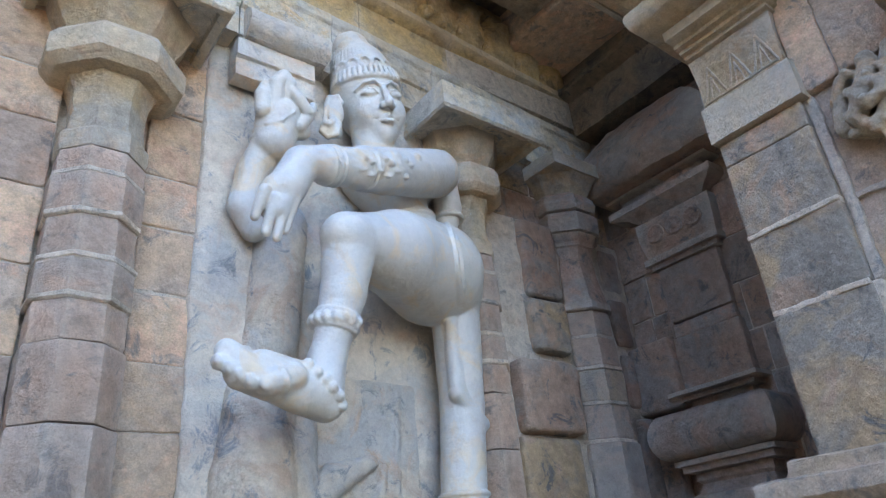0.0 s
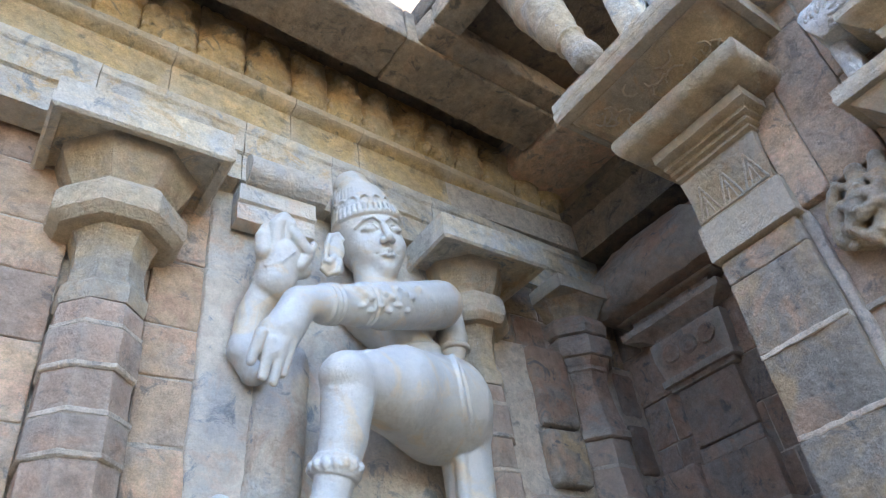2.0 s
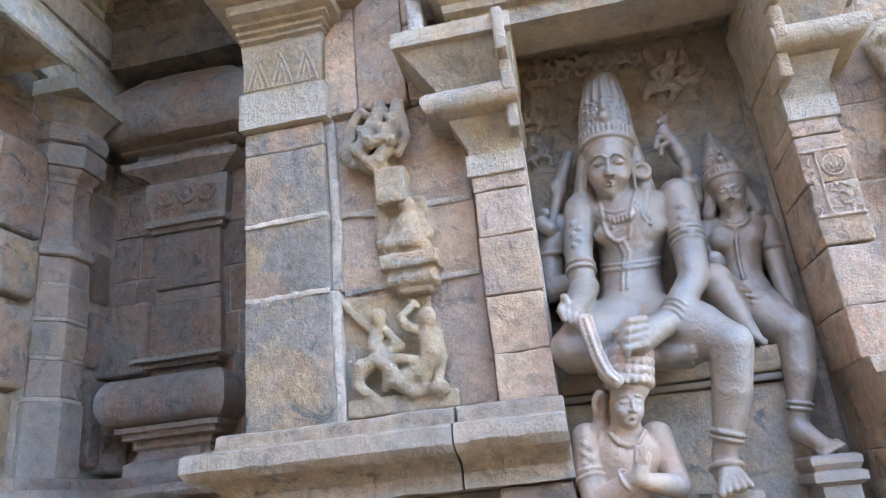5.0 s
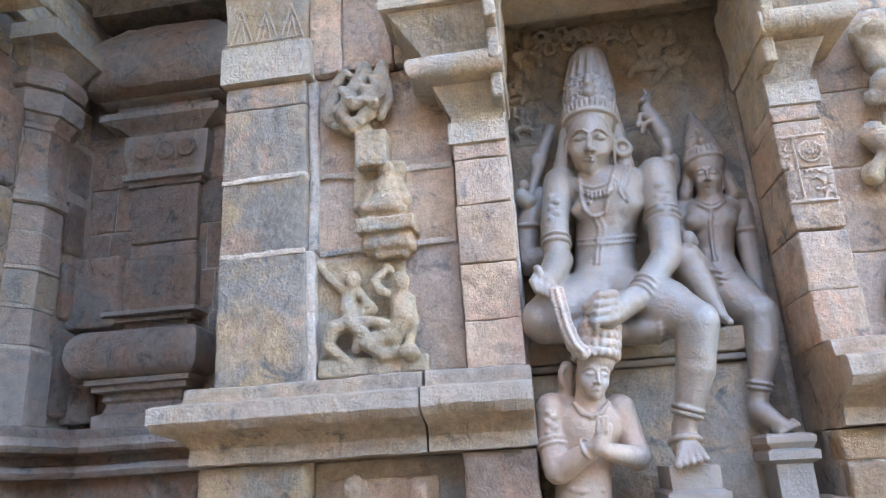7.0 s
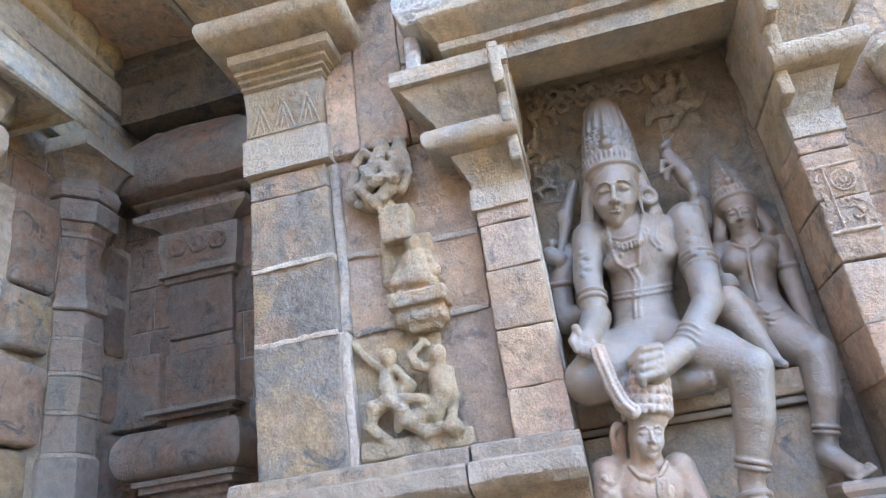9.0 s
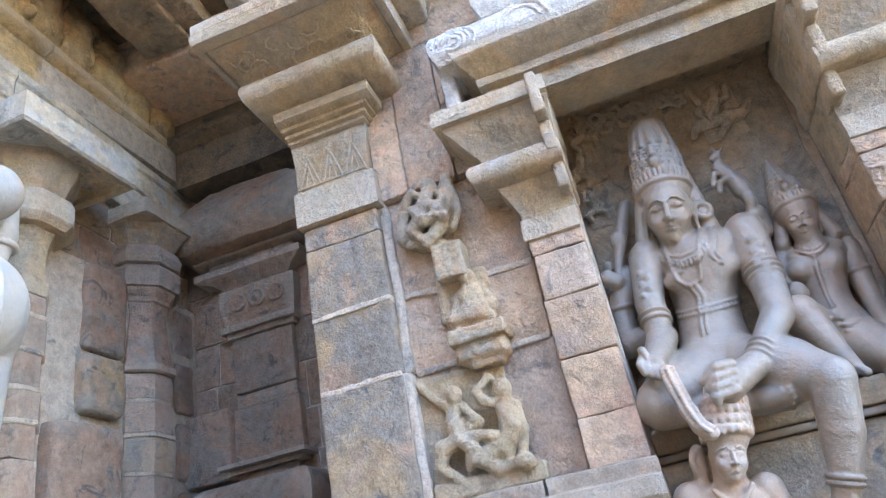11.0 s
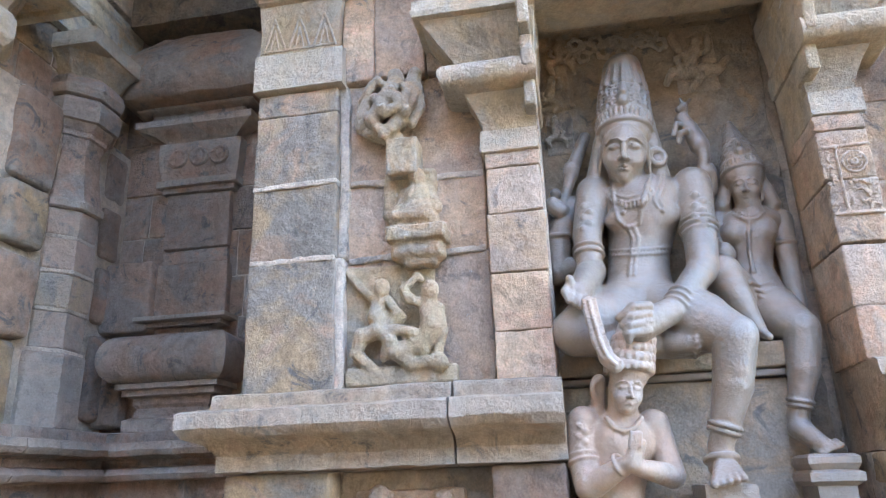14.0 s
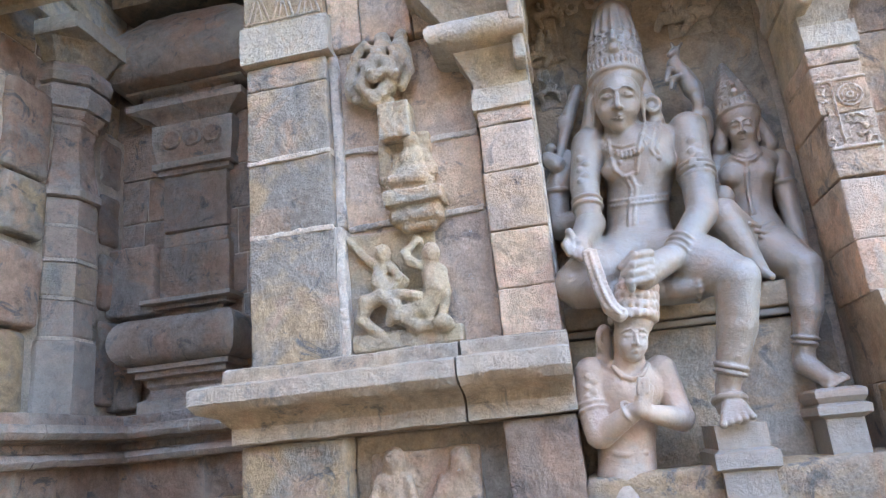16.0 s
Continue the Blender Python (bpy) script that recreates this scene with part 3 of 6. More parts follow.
# ---- pilasters B and C at the sides of the niche ----
def niche_pilaster(y0, y1, inner, seed, label):
    """inner: -1 when the niche lies towards -y, +1 when towards +y."""
    t = thing("niche_pilaster", label, "pilaster", (2.8, (y0 + y1) / 2, BASE))
    X = 2.68
    for k, (a, b) in enumerate(((1.955, 2.14), (2.14, 2.36), (2.36, 2.60), (2.60, 2.79), (2.79, 2.86))):
        put_block("stone_block", M_WALL, t, X + 0.003 * (k % 2), 3.0, y0, y1, a + 0.002, b - 0.002, r=0.007, amp=0.006, seed=seed + k, seg=0.03)
    e = inner
    gy = (1, 0.3) if e < 0 else (0.3, 1)
    out = (0.15, 1.0) if e < 0 else (1.0, 0.15)
    moulded("necking", M_CAP, t, X, 2.99, y0, y1, [(0.0, 2.855), (0.012, 2.86), (0.012, 2.95), (0.0, 2.955), (0.0, 2.98), (0.03, 3.05), (0.06, 3.10)], seed=seed, grow=(1, 0, *out))
    cus = [(0.05, 3.10)] + [(0.11 + 0.045 * math.sin(a), 3.155 - 0.05 * math.cos(a)) for a in np.linspace(0.2, math.pi - 0.2, 8)] + [(0.08, 3.21)]
    moulded("cushion", M_CAP, t, X, 2.99, y0, y1, cus, seed=seed + 1, grow=(1, 0, *out))
    moulded("tapered_block", M_CAP, t, X, 2.99, y0, y1, [(0.06, 3.20), (0.08, 3.25), (0.13, 3.33), (0.17, 3.39), (0.17, 3.40)], seed=seed + 2, grow=(1, 0, out[0] * 1.25, out[1] * 1.25))
    moulded("abacus", M_CAP, t, X, 2.99, y0, y1, [(0.17, 3.395), (0.20, 3.398), (0.205, 3.42), (0.20, 3.435), (0.20, 3.47), (0.19, 3.475)], seed=seed + 3, grow=(1, 0, out[0] * 1.2, out[1] * 1.2))
    ys = (y0 - 0.012, y0 + 0.035) if e < 0 else (y1 - 0.035, y1 + 0.012)
    for k, (a, b, d) in enumerate(((3.28, 3.475, 0.235), (3.14, 3.28, 0.16), (3.00, 3.14, 0.10))):
        put_block("rib", M_CAP, t, X - d, X + 0.05, *ys, a, b, r=0.012, amp=0.003, seed=seed + k)
    return t


niche_pilaster(0.148, 0.362, -1, 40, "slim brown sandstone niche pilaster with a square capital")
pc = niche_pilaster(-1.03, -0.858, 1, 50, "slim sandstone niche pilaster carved with a scroll panel")
scr = Clay(0.006, 0.004)
scr.box((2.672, -1.03, 2.46), (2.70, -0.86, 2.475), 0.004).box((2.672, -0.915, 2.475), (2.70, -0.905, 2.73), 0.004).box((2.672, -1.03, 2.72), (2.70, -0.86, 2.735), 0.004)
for r, w in ((0.040, 0.005), (0.026, 0.004), (0.011, 0.005)):
    scr.ring((2.681, -0.965, 2.665), (1, 0, 0), r, w, 0.003)
g = rand(23)
for k in range(46):
    y, z, a = (g.uniform(-1.015, -0.93), g.uniform(2.485, 2.60), g.uniform(0, 6.28)) if k < 26 else (g.uniform(-0.897, -0.868), g.uniform(2.48, 2.72), g.uniform(0, 6.28))
    scr.limb((2.681, y, z), (2.681, y + 0.016 * math.cos(a), z + 0.016 * math.sin(a)), 0.005, 0.004, 0.003)
scr.cast("scroll_panel", M_WALL, pc, rough=0.003)

put_block("niche_back", M_NICHE, wall_east, 3.125, 3.15, -0.86, 0.15, 1.36, 3.66, r=0.01, amp=0.01, seed=13, seg=0.05, label="rough carved ground behind the figures")

# ---- lintel over the niche ----
lin = thing("lintel", "pale stone lintel carved with scrolls over the niche", "lintel", (2.7, -0.3, 3.5))
moulded("beam_stone", M_CAP, lin, 2.60, 2.84, -1.0, 0.36, [(0.0, 3.49), (0.0, 3.575), (0.04, 3.58), (0.05, 3.61), (0.04, 3.62), (0.13, 3.67), (0.15, 3.69), (0.15, 3.72), (0.10, 3.725)], grow=(1, 0, 0.2, 0.6), seed=60)
ROLL_LOW = [(0.02, 3.705), (0.09, 3.72), (0.122, 3.77), (0.125, 3.83), (0.10, 3.88), (0.05, 3.912), (0.0, 3.92)]
ROLL_HIGH = [(0.0, 3.90), (0.07, 3.92), (0.105, 3.98), (0.11, 4.06), (0.10, 4.14), (0.07, 4.22), (0.02, 4.30), (-0.03, 4.33)]
moulded("scroll_stone", M_PALE, lin, 2.60, 2.76, -1.25, 0.46, ROLL_LOW, grow=(1, 0, 0.2, 0.75), seed=61, amp=0.005, label="pale bulging roll course above the beam")
moulded("scroll_stone", M_PALE, lin, 2.60, 2.76, -1.25, 0.235, ROLL_HIGH, grow=(1, 0, 0.2, 0.75), seed=62, amp=0.005, label="pale bulging upper roll course with a rosette")
put_block("roll_end", M_PALE, lin, 2.575, 2.745, 0.475, 0.545, 3.49, 3.74, r=0.03, amp=0.006, seed=63, seg=0.03)

put_block("niche_soffit", M_NICHE, wall_east, 2.78, 3.15, -0.90, 0.16, 3.635, 3.80, r=0.03, amp=0.012, seed=14, seg=0.05, label="rough stone soffit of the niche")

# ---- north wall ----
coursed(wall_north, [M_WALL], "y", 0.80, 1.06, 1.95, 4.45, 3.09, 0.05, seed=70, wide=(0.26, 0.3))
coursed(wall_north, [M_WALL, M_DRUM], "y", -2.5, 0.42, 1.95, 4.5, 3.08, 0.06, seed=71)
coursed(wall_north, [M_RECESS, M_BLOCK], "y", 2.83, 4.24, 3.88, 4.5, 3.10, 0.05, seed=72, wide=(0.2, 0.4))
put_block("mortar_bed", M_MORTAR, wall_north, 2.80, 4.2, 3.035, 3.14, 1.96, 3.87, r=0.01, amp=0.012, seed=9, seg=0.05, label="rough lime mortar between unhewn blocks")
put_block("slab", M_SLAB, wall_north, 1.05, 2.60, 3.06, 3.14, 1.96, 4.48, r=0.03, amp=0.012, seed=3, seg=0.08, label="cream plastered slab behind the guardian")
coursed(wall_north, [M_BLOCK], "y", -2.5, 4.24, 0.2, 1.95, 2.98, 0.16, seed=73)


def column(cx, cy, seed, label, w=1.0):
    t = thing("engaged_column", label, "column", (cx, cy, BASE))
    r = 0.185 * w
    zs = [1.95, 2.30, 2.60, 2.777, 2.941, 3.139, 3.327, 3.45]
    for k in range(len(zs) - 1):
        a, b = zs[k] + 0.004, zs[k + 1] - 0.004
        q = r * (1.06 if k < 2 else 1.0 + 0.06 * (k % 2))
        turned("drum", M_DRUM, t, cx, cy, [(q * 0.97, a), (q, a + 0.012), (q, (a + b) / 2), (q, b - 0.012), (q * 0.97, b)], seed=seed + k, amp=0.004)
    for k, z in enumerate(zs[3:7]):
        turned("mortar_joint", M_MORTAR, t, cx, cy, [(r * 1.02, z - 0.016), (r * 1.075, z - 0.008), (r * 1.075, z + 0.008), (r * 1.02, z + 0.016)], seed=seed + k, amp=0.006)
    turned("neck", M_CAP, t, cx, cy, [(r * 1.0, 3.45), (r * 1.05, 3.47), (r * 1.05, 3.53), (r * 0.92, 3.56), (r * 0.86, 3.66), (r * 0.92, 3.76), (r * 1.1, 3.84), (r * 1.15, 3.86)], seed=seed + 9)
    turned("pad", M_CAP, t, cx, cy, [(r * 1.12, 3.835), (r * 1.45, 3.84), (r * 1.70, 3.88), (r * 1.74, 3.91), (r * 1.72, 3.99), (r * 1.55, 4.035), (r * 1.3, 4.04)], seed=seed + 10)
    turned("tapered_block", M_CAP, t, cx, cy, [(r * 1.3, 4.035), (r * 1.4, 4.08), (r * 1.65, 4.16), (r * 1.85, 4.25), (r * 1.85, 4.28)], sides=8, seed=seed + 11)
    moulded("abacus", M_ARCH, t, cx - 0.2, cx + 0.2, cy - 0.2, cy + 0.2, [(0.13, 4.275), (0.155, 4.27), (0.16, 4.235), (0.20, 4.225), (0.215, 4.24), (0.215, 4.30), (0.205, 4.31), (0.208, 4.41), (0.20, 4.42)], seed=seed + 12)
    return t


column(0.60, 3.02, 80, "eight-sided brown sandstone column with a spreading capital")
column(2.71, 3.05, 100, "eight-sided pinkish sandstone column with a spreading capital", 0.85)

# entablature: it runs a little out of square with the sculptured wall
SKEW = Matrix.Translation((1.2, 2.95, 0)) @ Matrix.Rotation(radians(3), 4, "Z") @ Matrix.Translation((-1.2, -2.95, 0))


def skewed(ob):
    ob.matrix_basis = SKEW @ ob.matrix_basis
    return ob


ent = thing("entablature", "yellowish stone entablature above the columns", "entablature", (1.2, 2.95, 4.45), kind="structure")
for k, (a, b) in enumerate(((-2.6, -0.9), (-0.895, 0.35), (0.355, 1.15), (1.155, 1.72), (1.725, 2.5), (2.505, 3.3), (3.305, 4.3))):
    moulded("architrave_stone", M_ARCH, ent, a, b, 2.93, 3.1, [(0.0, 4.43), (0.0, 4.62), (0.02, 4.63), (0.02, 4.78), (0.035, 4.80), (0.035, 4.86), (0.0, 4.875)], grow=(0, 0, 1, 0), seed=k, amp=0.004)
for k, (a, b) in enumerate(((-2.6, -0.4), (-0.395, 0.7), (0.705, 1.45), (1.455, 1.95), (1.955, 2.7), (2.705, 3.5), (3.505, 4.3))):
    moulded("frieze_stone", M_FRIEZE, ent, a, b, 2.94, 3.1, [(0.0, 4.875), (0.0, 5.13), (0.03, 5.14), (0.075, 5.17), (0.08, 5.215), (0.05, 5.225)], grow=(0, 0, 1, 0), seed=20 + k, amp=0.004)
g = rand(5)
x = -2.5
while x < 3.7:
    w = g.uniform(0.24, 0.36)
    c = Clay(0.011, 0.03)
    cx = x + w / 2
    c.box((x, 2.88, 5.2), (x + w - 0.004, 3.1, 5.74), 0.02)
    c.ball((cx, 2.90, 5.42), (w * 0.46, 0.08, 0.20), 0.04)
    c.ball((cx + g.uniform(-0.03, 0.03), 2.84, 5.50), (0.08, 0.06, 0.08), 0.015)
    for q in range(7):
        c.ball((cx + g.uniform(-0.4, 0.4) * w, 2.88 + g.uniform(-0.03, 0.03), 5.26 + g.uniform(0, 0.34)), g.uniform(0.03, 0.055), 0.02)
    c.limb((cx - 0.3 * w, 2.88, 5.46), (cx - 0.42 * w, 2.87, 5.30), 0.03, 0.025, 0.01)
    c.limb((cx + 0.3 * w, 2.88, 5.46), (cx + 0.40 * w, 2.87, 5.32), 0.03, 0.025, 0.01)
    c.cast("frieze_carving", M_FRIEZE, ent, rough=0.012)
    x += w
skewed(ent)

roll = moulded("bracket_roll", M_SLAB, None, 1.18, 1.66, 2.92, 3.02, [(0.0, 4.40), (0.03, 4.405)] + [(0.03 + 0.07 * math.sin(a), 4.50 - 0.085 * math.cos(a)) for a in np.linspace(0.2, 2.9, 9)] + [(0.03, 4.60)], grow=(0, 0, 1, 0))
tagged(roll, "pale half-round bracket stone above the raised palm", "bracket")
under = moulded("bracket_block", M_SLAB, None, 1.15, 1.60, 2.97, 3.03, [(0.0, 4.16), (0.03, 4.17), (0.03, 4.28), (0.05, 4.29), (0.05, 4.40), (0.0, 4.41)], grow=(0, 0, 1, 0))
tagged(under, "pale stepped stone under the bracket roll", "bracket")

# roof stones over the recess
for k, (a, b, c0, c1, z0, z1, lab) in enumerate(((-2.5, 1.9, 2.22, 2.60, 5.42, 5.75, "dark cracked stone roof beam"), (1.905, 3.25, 2.22, 2.60, 5.42, 5.75, "dark cracked stone roof beam with chipped edge"))):
    o = put_block("roof_beam", M_BEAM, None, a, b, c0, c1, z0, z1, amp=0.012, r=0.02, seed=k, seg=0.08)
    skewed(tagged(o, lab, "beam", "roof beams"))
slab = thing("roof_slab", "dark coffered stone roof slab", "slab", (2.6, 1.8, 5.5))
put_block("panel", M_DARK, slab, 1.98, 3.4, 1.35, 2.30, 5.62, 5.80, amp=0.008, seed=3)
put_block("rim", M_BEAM, slab, 1.98, 3.4, 2.06, 2.30, 5.45, 5.62, amp=0.01, r=0.02, seed=4)
put_block("rim", M_BEAM, slab, 1.98, 2.20, 1.35, 2.06, 5.46, 5.62, amp=0.01, r=0.02, seed=5)
skewed(slab)
# ceilings in the shade tone; they also keep sky light out of the recess
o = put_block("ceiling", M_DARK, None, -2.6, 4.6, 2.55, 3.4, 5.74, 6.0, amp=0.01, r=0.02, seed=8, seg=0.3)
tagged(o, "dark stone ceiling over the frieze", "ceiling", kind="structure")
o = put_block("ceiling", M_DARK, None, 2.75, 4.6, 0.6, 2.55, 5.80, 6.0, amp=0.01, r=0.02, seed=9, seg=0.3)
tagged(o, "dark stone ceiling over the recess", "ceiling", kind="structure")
# the back wall's own cornice, the corner's shade put into its dark colour
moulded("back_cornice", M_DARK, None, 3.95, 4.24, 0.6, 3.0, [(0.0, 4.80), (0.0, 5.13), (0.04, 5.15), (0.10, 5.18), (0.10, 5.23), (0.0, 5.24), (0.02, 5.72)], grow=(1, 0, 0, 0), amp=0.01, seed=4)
tagged(bpy.data.objects["back_cornice"], "dark stone cornice across the recess wall", "cornice", kind="structure")

# ---- seat, footstools and base in the niche ----
bench = thing("seat", "low stone bench with a banded edge inside the niche", "bench", (2.95, -0.25, 1.4))
put_block("seat_slab", M_NICHE, bench, 2.86, 3.14, -0.74, 0.14, 1.98, 2.07, r=0.012, seed=1)
put_block("seat_panel", M_NICHE, bench, 2.90, 3.14, -0.70, 0.14, 1.45, 1.945, r=0.012, seed=2)
put_block("band", M_GODS, bench, 2.875, 3.14, -0.72, 0.14, 1.948, 1.975, r=0.008, seed=3)
stool = thing("footstool", "stepped stone footstool under the large foot", "footstool", (2.7, -0.36, 1.2))
moulded("stool_block", M_GODS, stool, 2.62, 2.9, -0.445, -0.285, [(0.0, 1.2), (0.0, 1.44), (0.02, 1.45), (0.02, 1.50), (0.0, 1.51), (0.0, 1.585)], seed=1)
stool2 = thing("footstool", "narrow moulded stone footstool on a pillar", "footstool", (2.8, -0.72, 1.2))
moulded("stool_block", M_GODS, stool2, 2.72, 3.0, -0.775, -0.64, [(-0.01, 1.1), (-0.01, 1.57), (0.0, 1.575), (0.015, 1.585), (0.015, 1.61), (0.0, 1.62), (0.012, 1.64), (0.012, 1.66), (0.0, 1.67)], seed=2)
o = put_block("niche_floor", M_BLOCK, None, 2.66, 3.14, -0.86, 0.14, 1.0, 1.46, r=0.03, amp=0.012, seed=5, seg=0.05)
tagged(o, "rough stone floor of the niche", "floor", kind="structure")
# stones above the capital slab
for k, (x0, y0, y1, z0, z1) in enumerate(((2.42, 0.55, 1.02, 4.22, 4.62), (2.50, 0.2, 0.56, 4.45, 4.62), (2.46, -0.9, 0.2, 4.46, 4.66), (2.35, 1.03, 1.18, 4.22, 4.75))):
    o = put_block("upper_stone", M_ARCH, None, x0, 2.74, y0, y1, z0, z1, r=0.02, amp=0.012, seed=30 + k, seg=0.06)
    tagged(o, "pale broken carved stone resting above the capitals", "stone", "stones above the capitals")
top = moulded("upper_cornice", M_ARCH, None, 2.62, 2.74, -3.2, 1.3, [(0.0, 4.40), (0.06, 4.42), (0.08, 4.46), (0.06, 4.48), (0.0, 4.49)], grow=(1, 0, 0, 0))
dentil = Clay(0.008, 0.004)
for k in range(16):
    dentil.ball((2.555, 1.22 - 0.14 * k, 4.405), (0.02, 0.022, 0.016), 0.003)
dentil.cast("bead_row", M_ARCH, top, label="row of small stone beads")
tagged(top, "pale stone string course above the lintel", "cornice", kind="structure")


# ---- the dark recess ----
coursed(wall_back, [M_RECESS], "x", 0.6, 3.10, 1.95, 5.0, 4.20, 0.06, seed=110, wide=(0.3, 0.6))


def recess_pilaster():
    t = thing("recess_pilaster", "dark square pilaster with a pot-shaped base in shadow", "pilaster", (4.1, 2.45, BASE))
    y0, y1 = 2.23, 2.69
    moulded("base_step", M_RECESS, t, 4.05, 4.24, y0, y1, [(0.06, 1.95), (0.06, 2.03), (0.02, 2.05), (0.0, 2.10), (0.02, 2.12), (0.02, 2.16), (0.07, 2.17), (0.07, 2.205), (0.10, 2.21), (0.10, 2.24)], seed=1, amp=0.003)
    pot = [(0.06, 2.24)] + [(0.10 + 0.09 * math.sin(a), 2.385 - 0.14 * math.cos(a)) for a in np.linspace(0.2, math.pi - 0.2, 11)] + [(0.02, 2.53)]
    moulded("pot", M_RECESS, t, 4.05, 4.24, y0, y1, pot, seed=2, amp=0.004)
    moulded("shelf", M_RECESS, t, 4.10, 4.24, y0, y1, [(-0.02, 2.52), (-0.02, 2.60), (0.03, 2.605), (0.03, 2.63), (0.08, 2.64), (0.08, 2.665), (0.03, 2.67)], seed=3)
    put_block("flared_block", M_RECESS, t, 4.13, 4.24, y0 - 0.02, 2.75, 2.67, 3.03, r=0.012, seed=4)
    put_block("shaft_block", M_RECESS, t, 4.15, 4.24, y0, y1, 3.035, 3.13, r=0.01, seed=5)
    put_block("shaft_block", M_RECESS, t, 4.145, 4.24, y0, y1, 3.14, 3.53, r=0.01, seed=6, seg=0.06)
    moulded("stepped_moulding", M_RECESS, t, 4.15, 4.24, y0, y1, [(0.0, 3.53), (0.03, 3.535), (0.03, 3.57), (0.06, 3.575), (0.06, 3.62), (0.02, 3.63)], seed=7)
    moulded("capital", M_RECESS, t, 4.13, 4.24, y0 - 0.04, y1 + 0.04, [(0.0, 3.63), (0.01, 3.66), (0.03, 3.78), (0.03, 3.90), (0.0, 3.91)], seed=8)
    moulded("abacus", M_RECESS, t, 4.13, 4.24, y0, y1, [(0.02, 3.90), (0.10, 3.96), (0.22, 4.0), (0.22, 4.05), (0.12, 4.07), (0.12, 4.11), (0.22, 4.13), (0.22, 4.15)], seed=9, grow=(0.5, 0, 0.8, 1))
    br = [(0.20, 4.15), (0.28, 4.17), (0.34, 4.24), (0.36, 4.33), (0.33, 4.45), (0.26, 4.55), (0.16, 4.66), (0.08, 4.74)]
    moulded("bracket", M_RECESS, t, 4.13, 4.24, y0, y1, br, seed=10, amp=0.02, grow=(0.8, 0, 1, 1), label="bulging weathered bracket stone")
    for y in (y0 + 0.08, y0 + 0.23, y0 + 0.38):
        Clay(0.008, 0.006).ring((4.10, y, 3.78), (1, 0, 0), 0.055, 0.014, 0.006).ball((4.105, y, 3.78), (0.025, 0.048, 0.048), 0.012).cast("rosette", M_RECESS, t, rough=0.004, label="worn rosette on the capital")
    return t


recess_pilaster()


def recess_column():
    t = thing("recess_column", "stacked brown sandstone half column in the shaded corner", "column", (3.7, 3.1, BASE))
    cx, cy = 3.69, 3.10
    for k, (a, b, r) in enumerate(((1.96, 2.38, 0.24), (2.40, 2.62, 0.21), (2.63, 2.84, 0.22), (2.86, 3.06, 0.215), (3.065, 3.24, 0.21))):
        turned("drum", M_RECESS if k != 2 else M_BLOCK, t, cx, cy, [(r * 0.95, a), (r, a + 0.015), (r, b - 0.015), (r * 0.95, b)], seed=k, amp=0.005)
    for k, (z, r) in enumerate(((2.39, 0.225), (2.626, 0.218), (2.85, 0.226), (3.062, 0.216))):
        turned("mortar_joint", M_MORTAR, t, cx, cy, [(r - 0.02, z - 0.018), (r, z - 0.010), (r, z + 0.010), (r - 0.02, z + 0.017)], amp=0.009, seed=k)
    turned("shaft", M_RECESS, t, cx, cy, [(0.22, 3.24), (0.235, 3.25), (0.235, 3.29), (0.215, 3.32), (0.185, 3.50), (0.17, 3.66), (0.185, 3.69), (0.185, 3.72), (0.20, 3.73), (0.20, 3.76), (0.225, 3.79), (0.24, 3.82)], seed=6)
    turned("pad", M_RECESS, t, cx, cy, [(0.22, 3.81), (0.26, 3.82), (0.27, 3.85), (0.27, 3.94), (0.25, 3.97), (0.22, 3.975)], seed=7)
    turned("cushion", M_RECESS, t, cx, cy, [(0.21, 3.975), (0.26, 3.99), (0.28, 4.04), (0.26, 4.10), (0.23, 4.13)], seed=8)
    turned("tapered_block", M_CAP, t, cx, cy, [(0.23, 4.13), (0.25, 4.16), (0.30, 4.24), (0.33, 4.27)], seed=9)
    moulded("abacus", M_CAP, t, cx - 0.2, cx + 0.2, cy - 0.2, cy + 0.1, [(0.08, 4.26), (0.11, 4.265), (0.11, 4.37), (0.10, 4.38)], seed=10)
    return t


recess_column()

# rough unhewn blocks that stand proud between the columns
for k, (x0, x1, yf, z0, z1, m) in enumerate(((3.14, 3.46, 2.98, 3.30, 3.86, M_RECESS), (3.12, 3.42, 2.95, 2.92, 3.27, M_BLOCK), (2.92, 3.40, 2.93, 2.42, 2.85, M_RECESS), (2.88, 3.36, 2.97, 1.97, 2.40, M_BLOCK),
                                             (3.95, 4.15, 3.01, 3.07, 3.42, M_RECESS), (3.94, 4.16, 3.02, 3.48, 3.82, M_RECESS), (3.97, 4.16, 3.0, 2.64, 3.01, M_RECESS), (3.98, 4.16, 2.99, 2.04, 2.57, M_RECESS))):
    put_block("rough_block", m, wall_north, x0, x1, yf, 3.14, z0, z1, r=0.035, amp=0.009, seed=200 + k, seg=0.05)
put_block("rough_block", M_RECESS, wall_back, 4.06, 4.2, 2.70, 3.06, 2.58, 3.05, r=0.03, amp=0.008, seed=215, seg=0.06)
put_block("rough_block", M_RECESS, wall_back, 4.10, 4.2, 2.85, 3.06, 2.0, 2.55, r=0.03, amp=0.008, seed=216, seg=0.06)


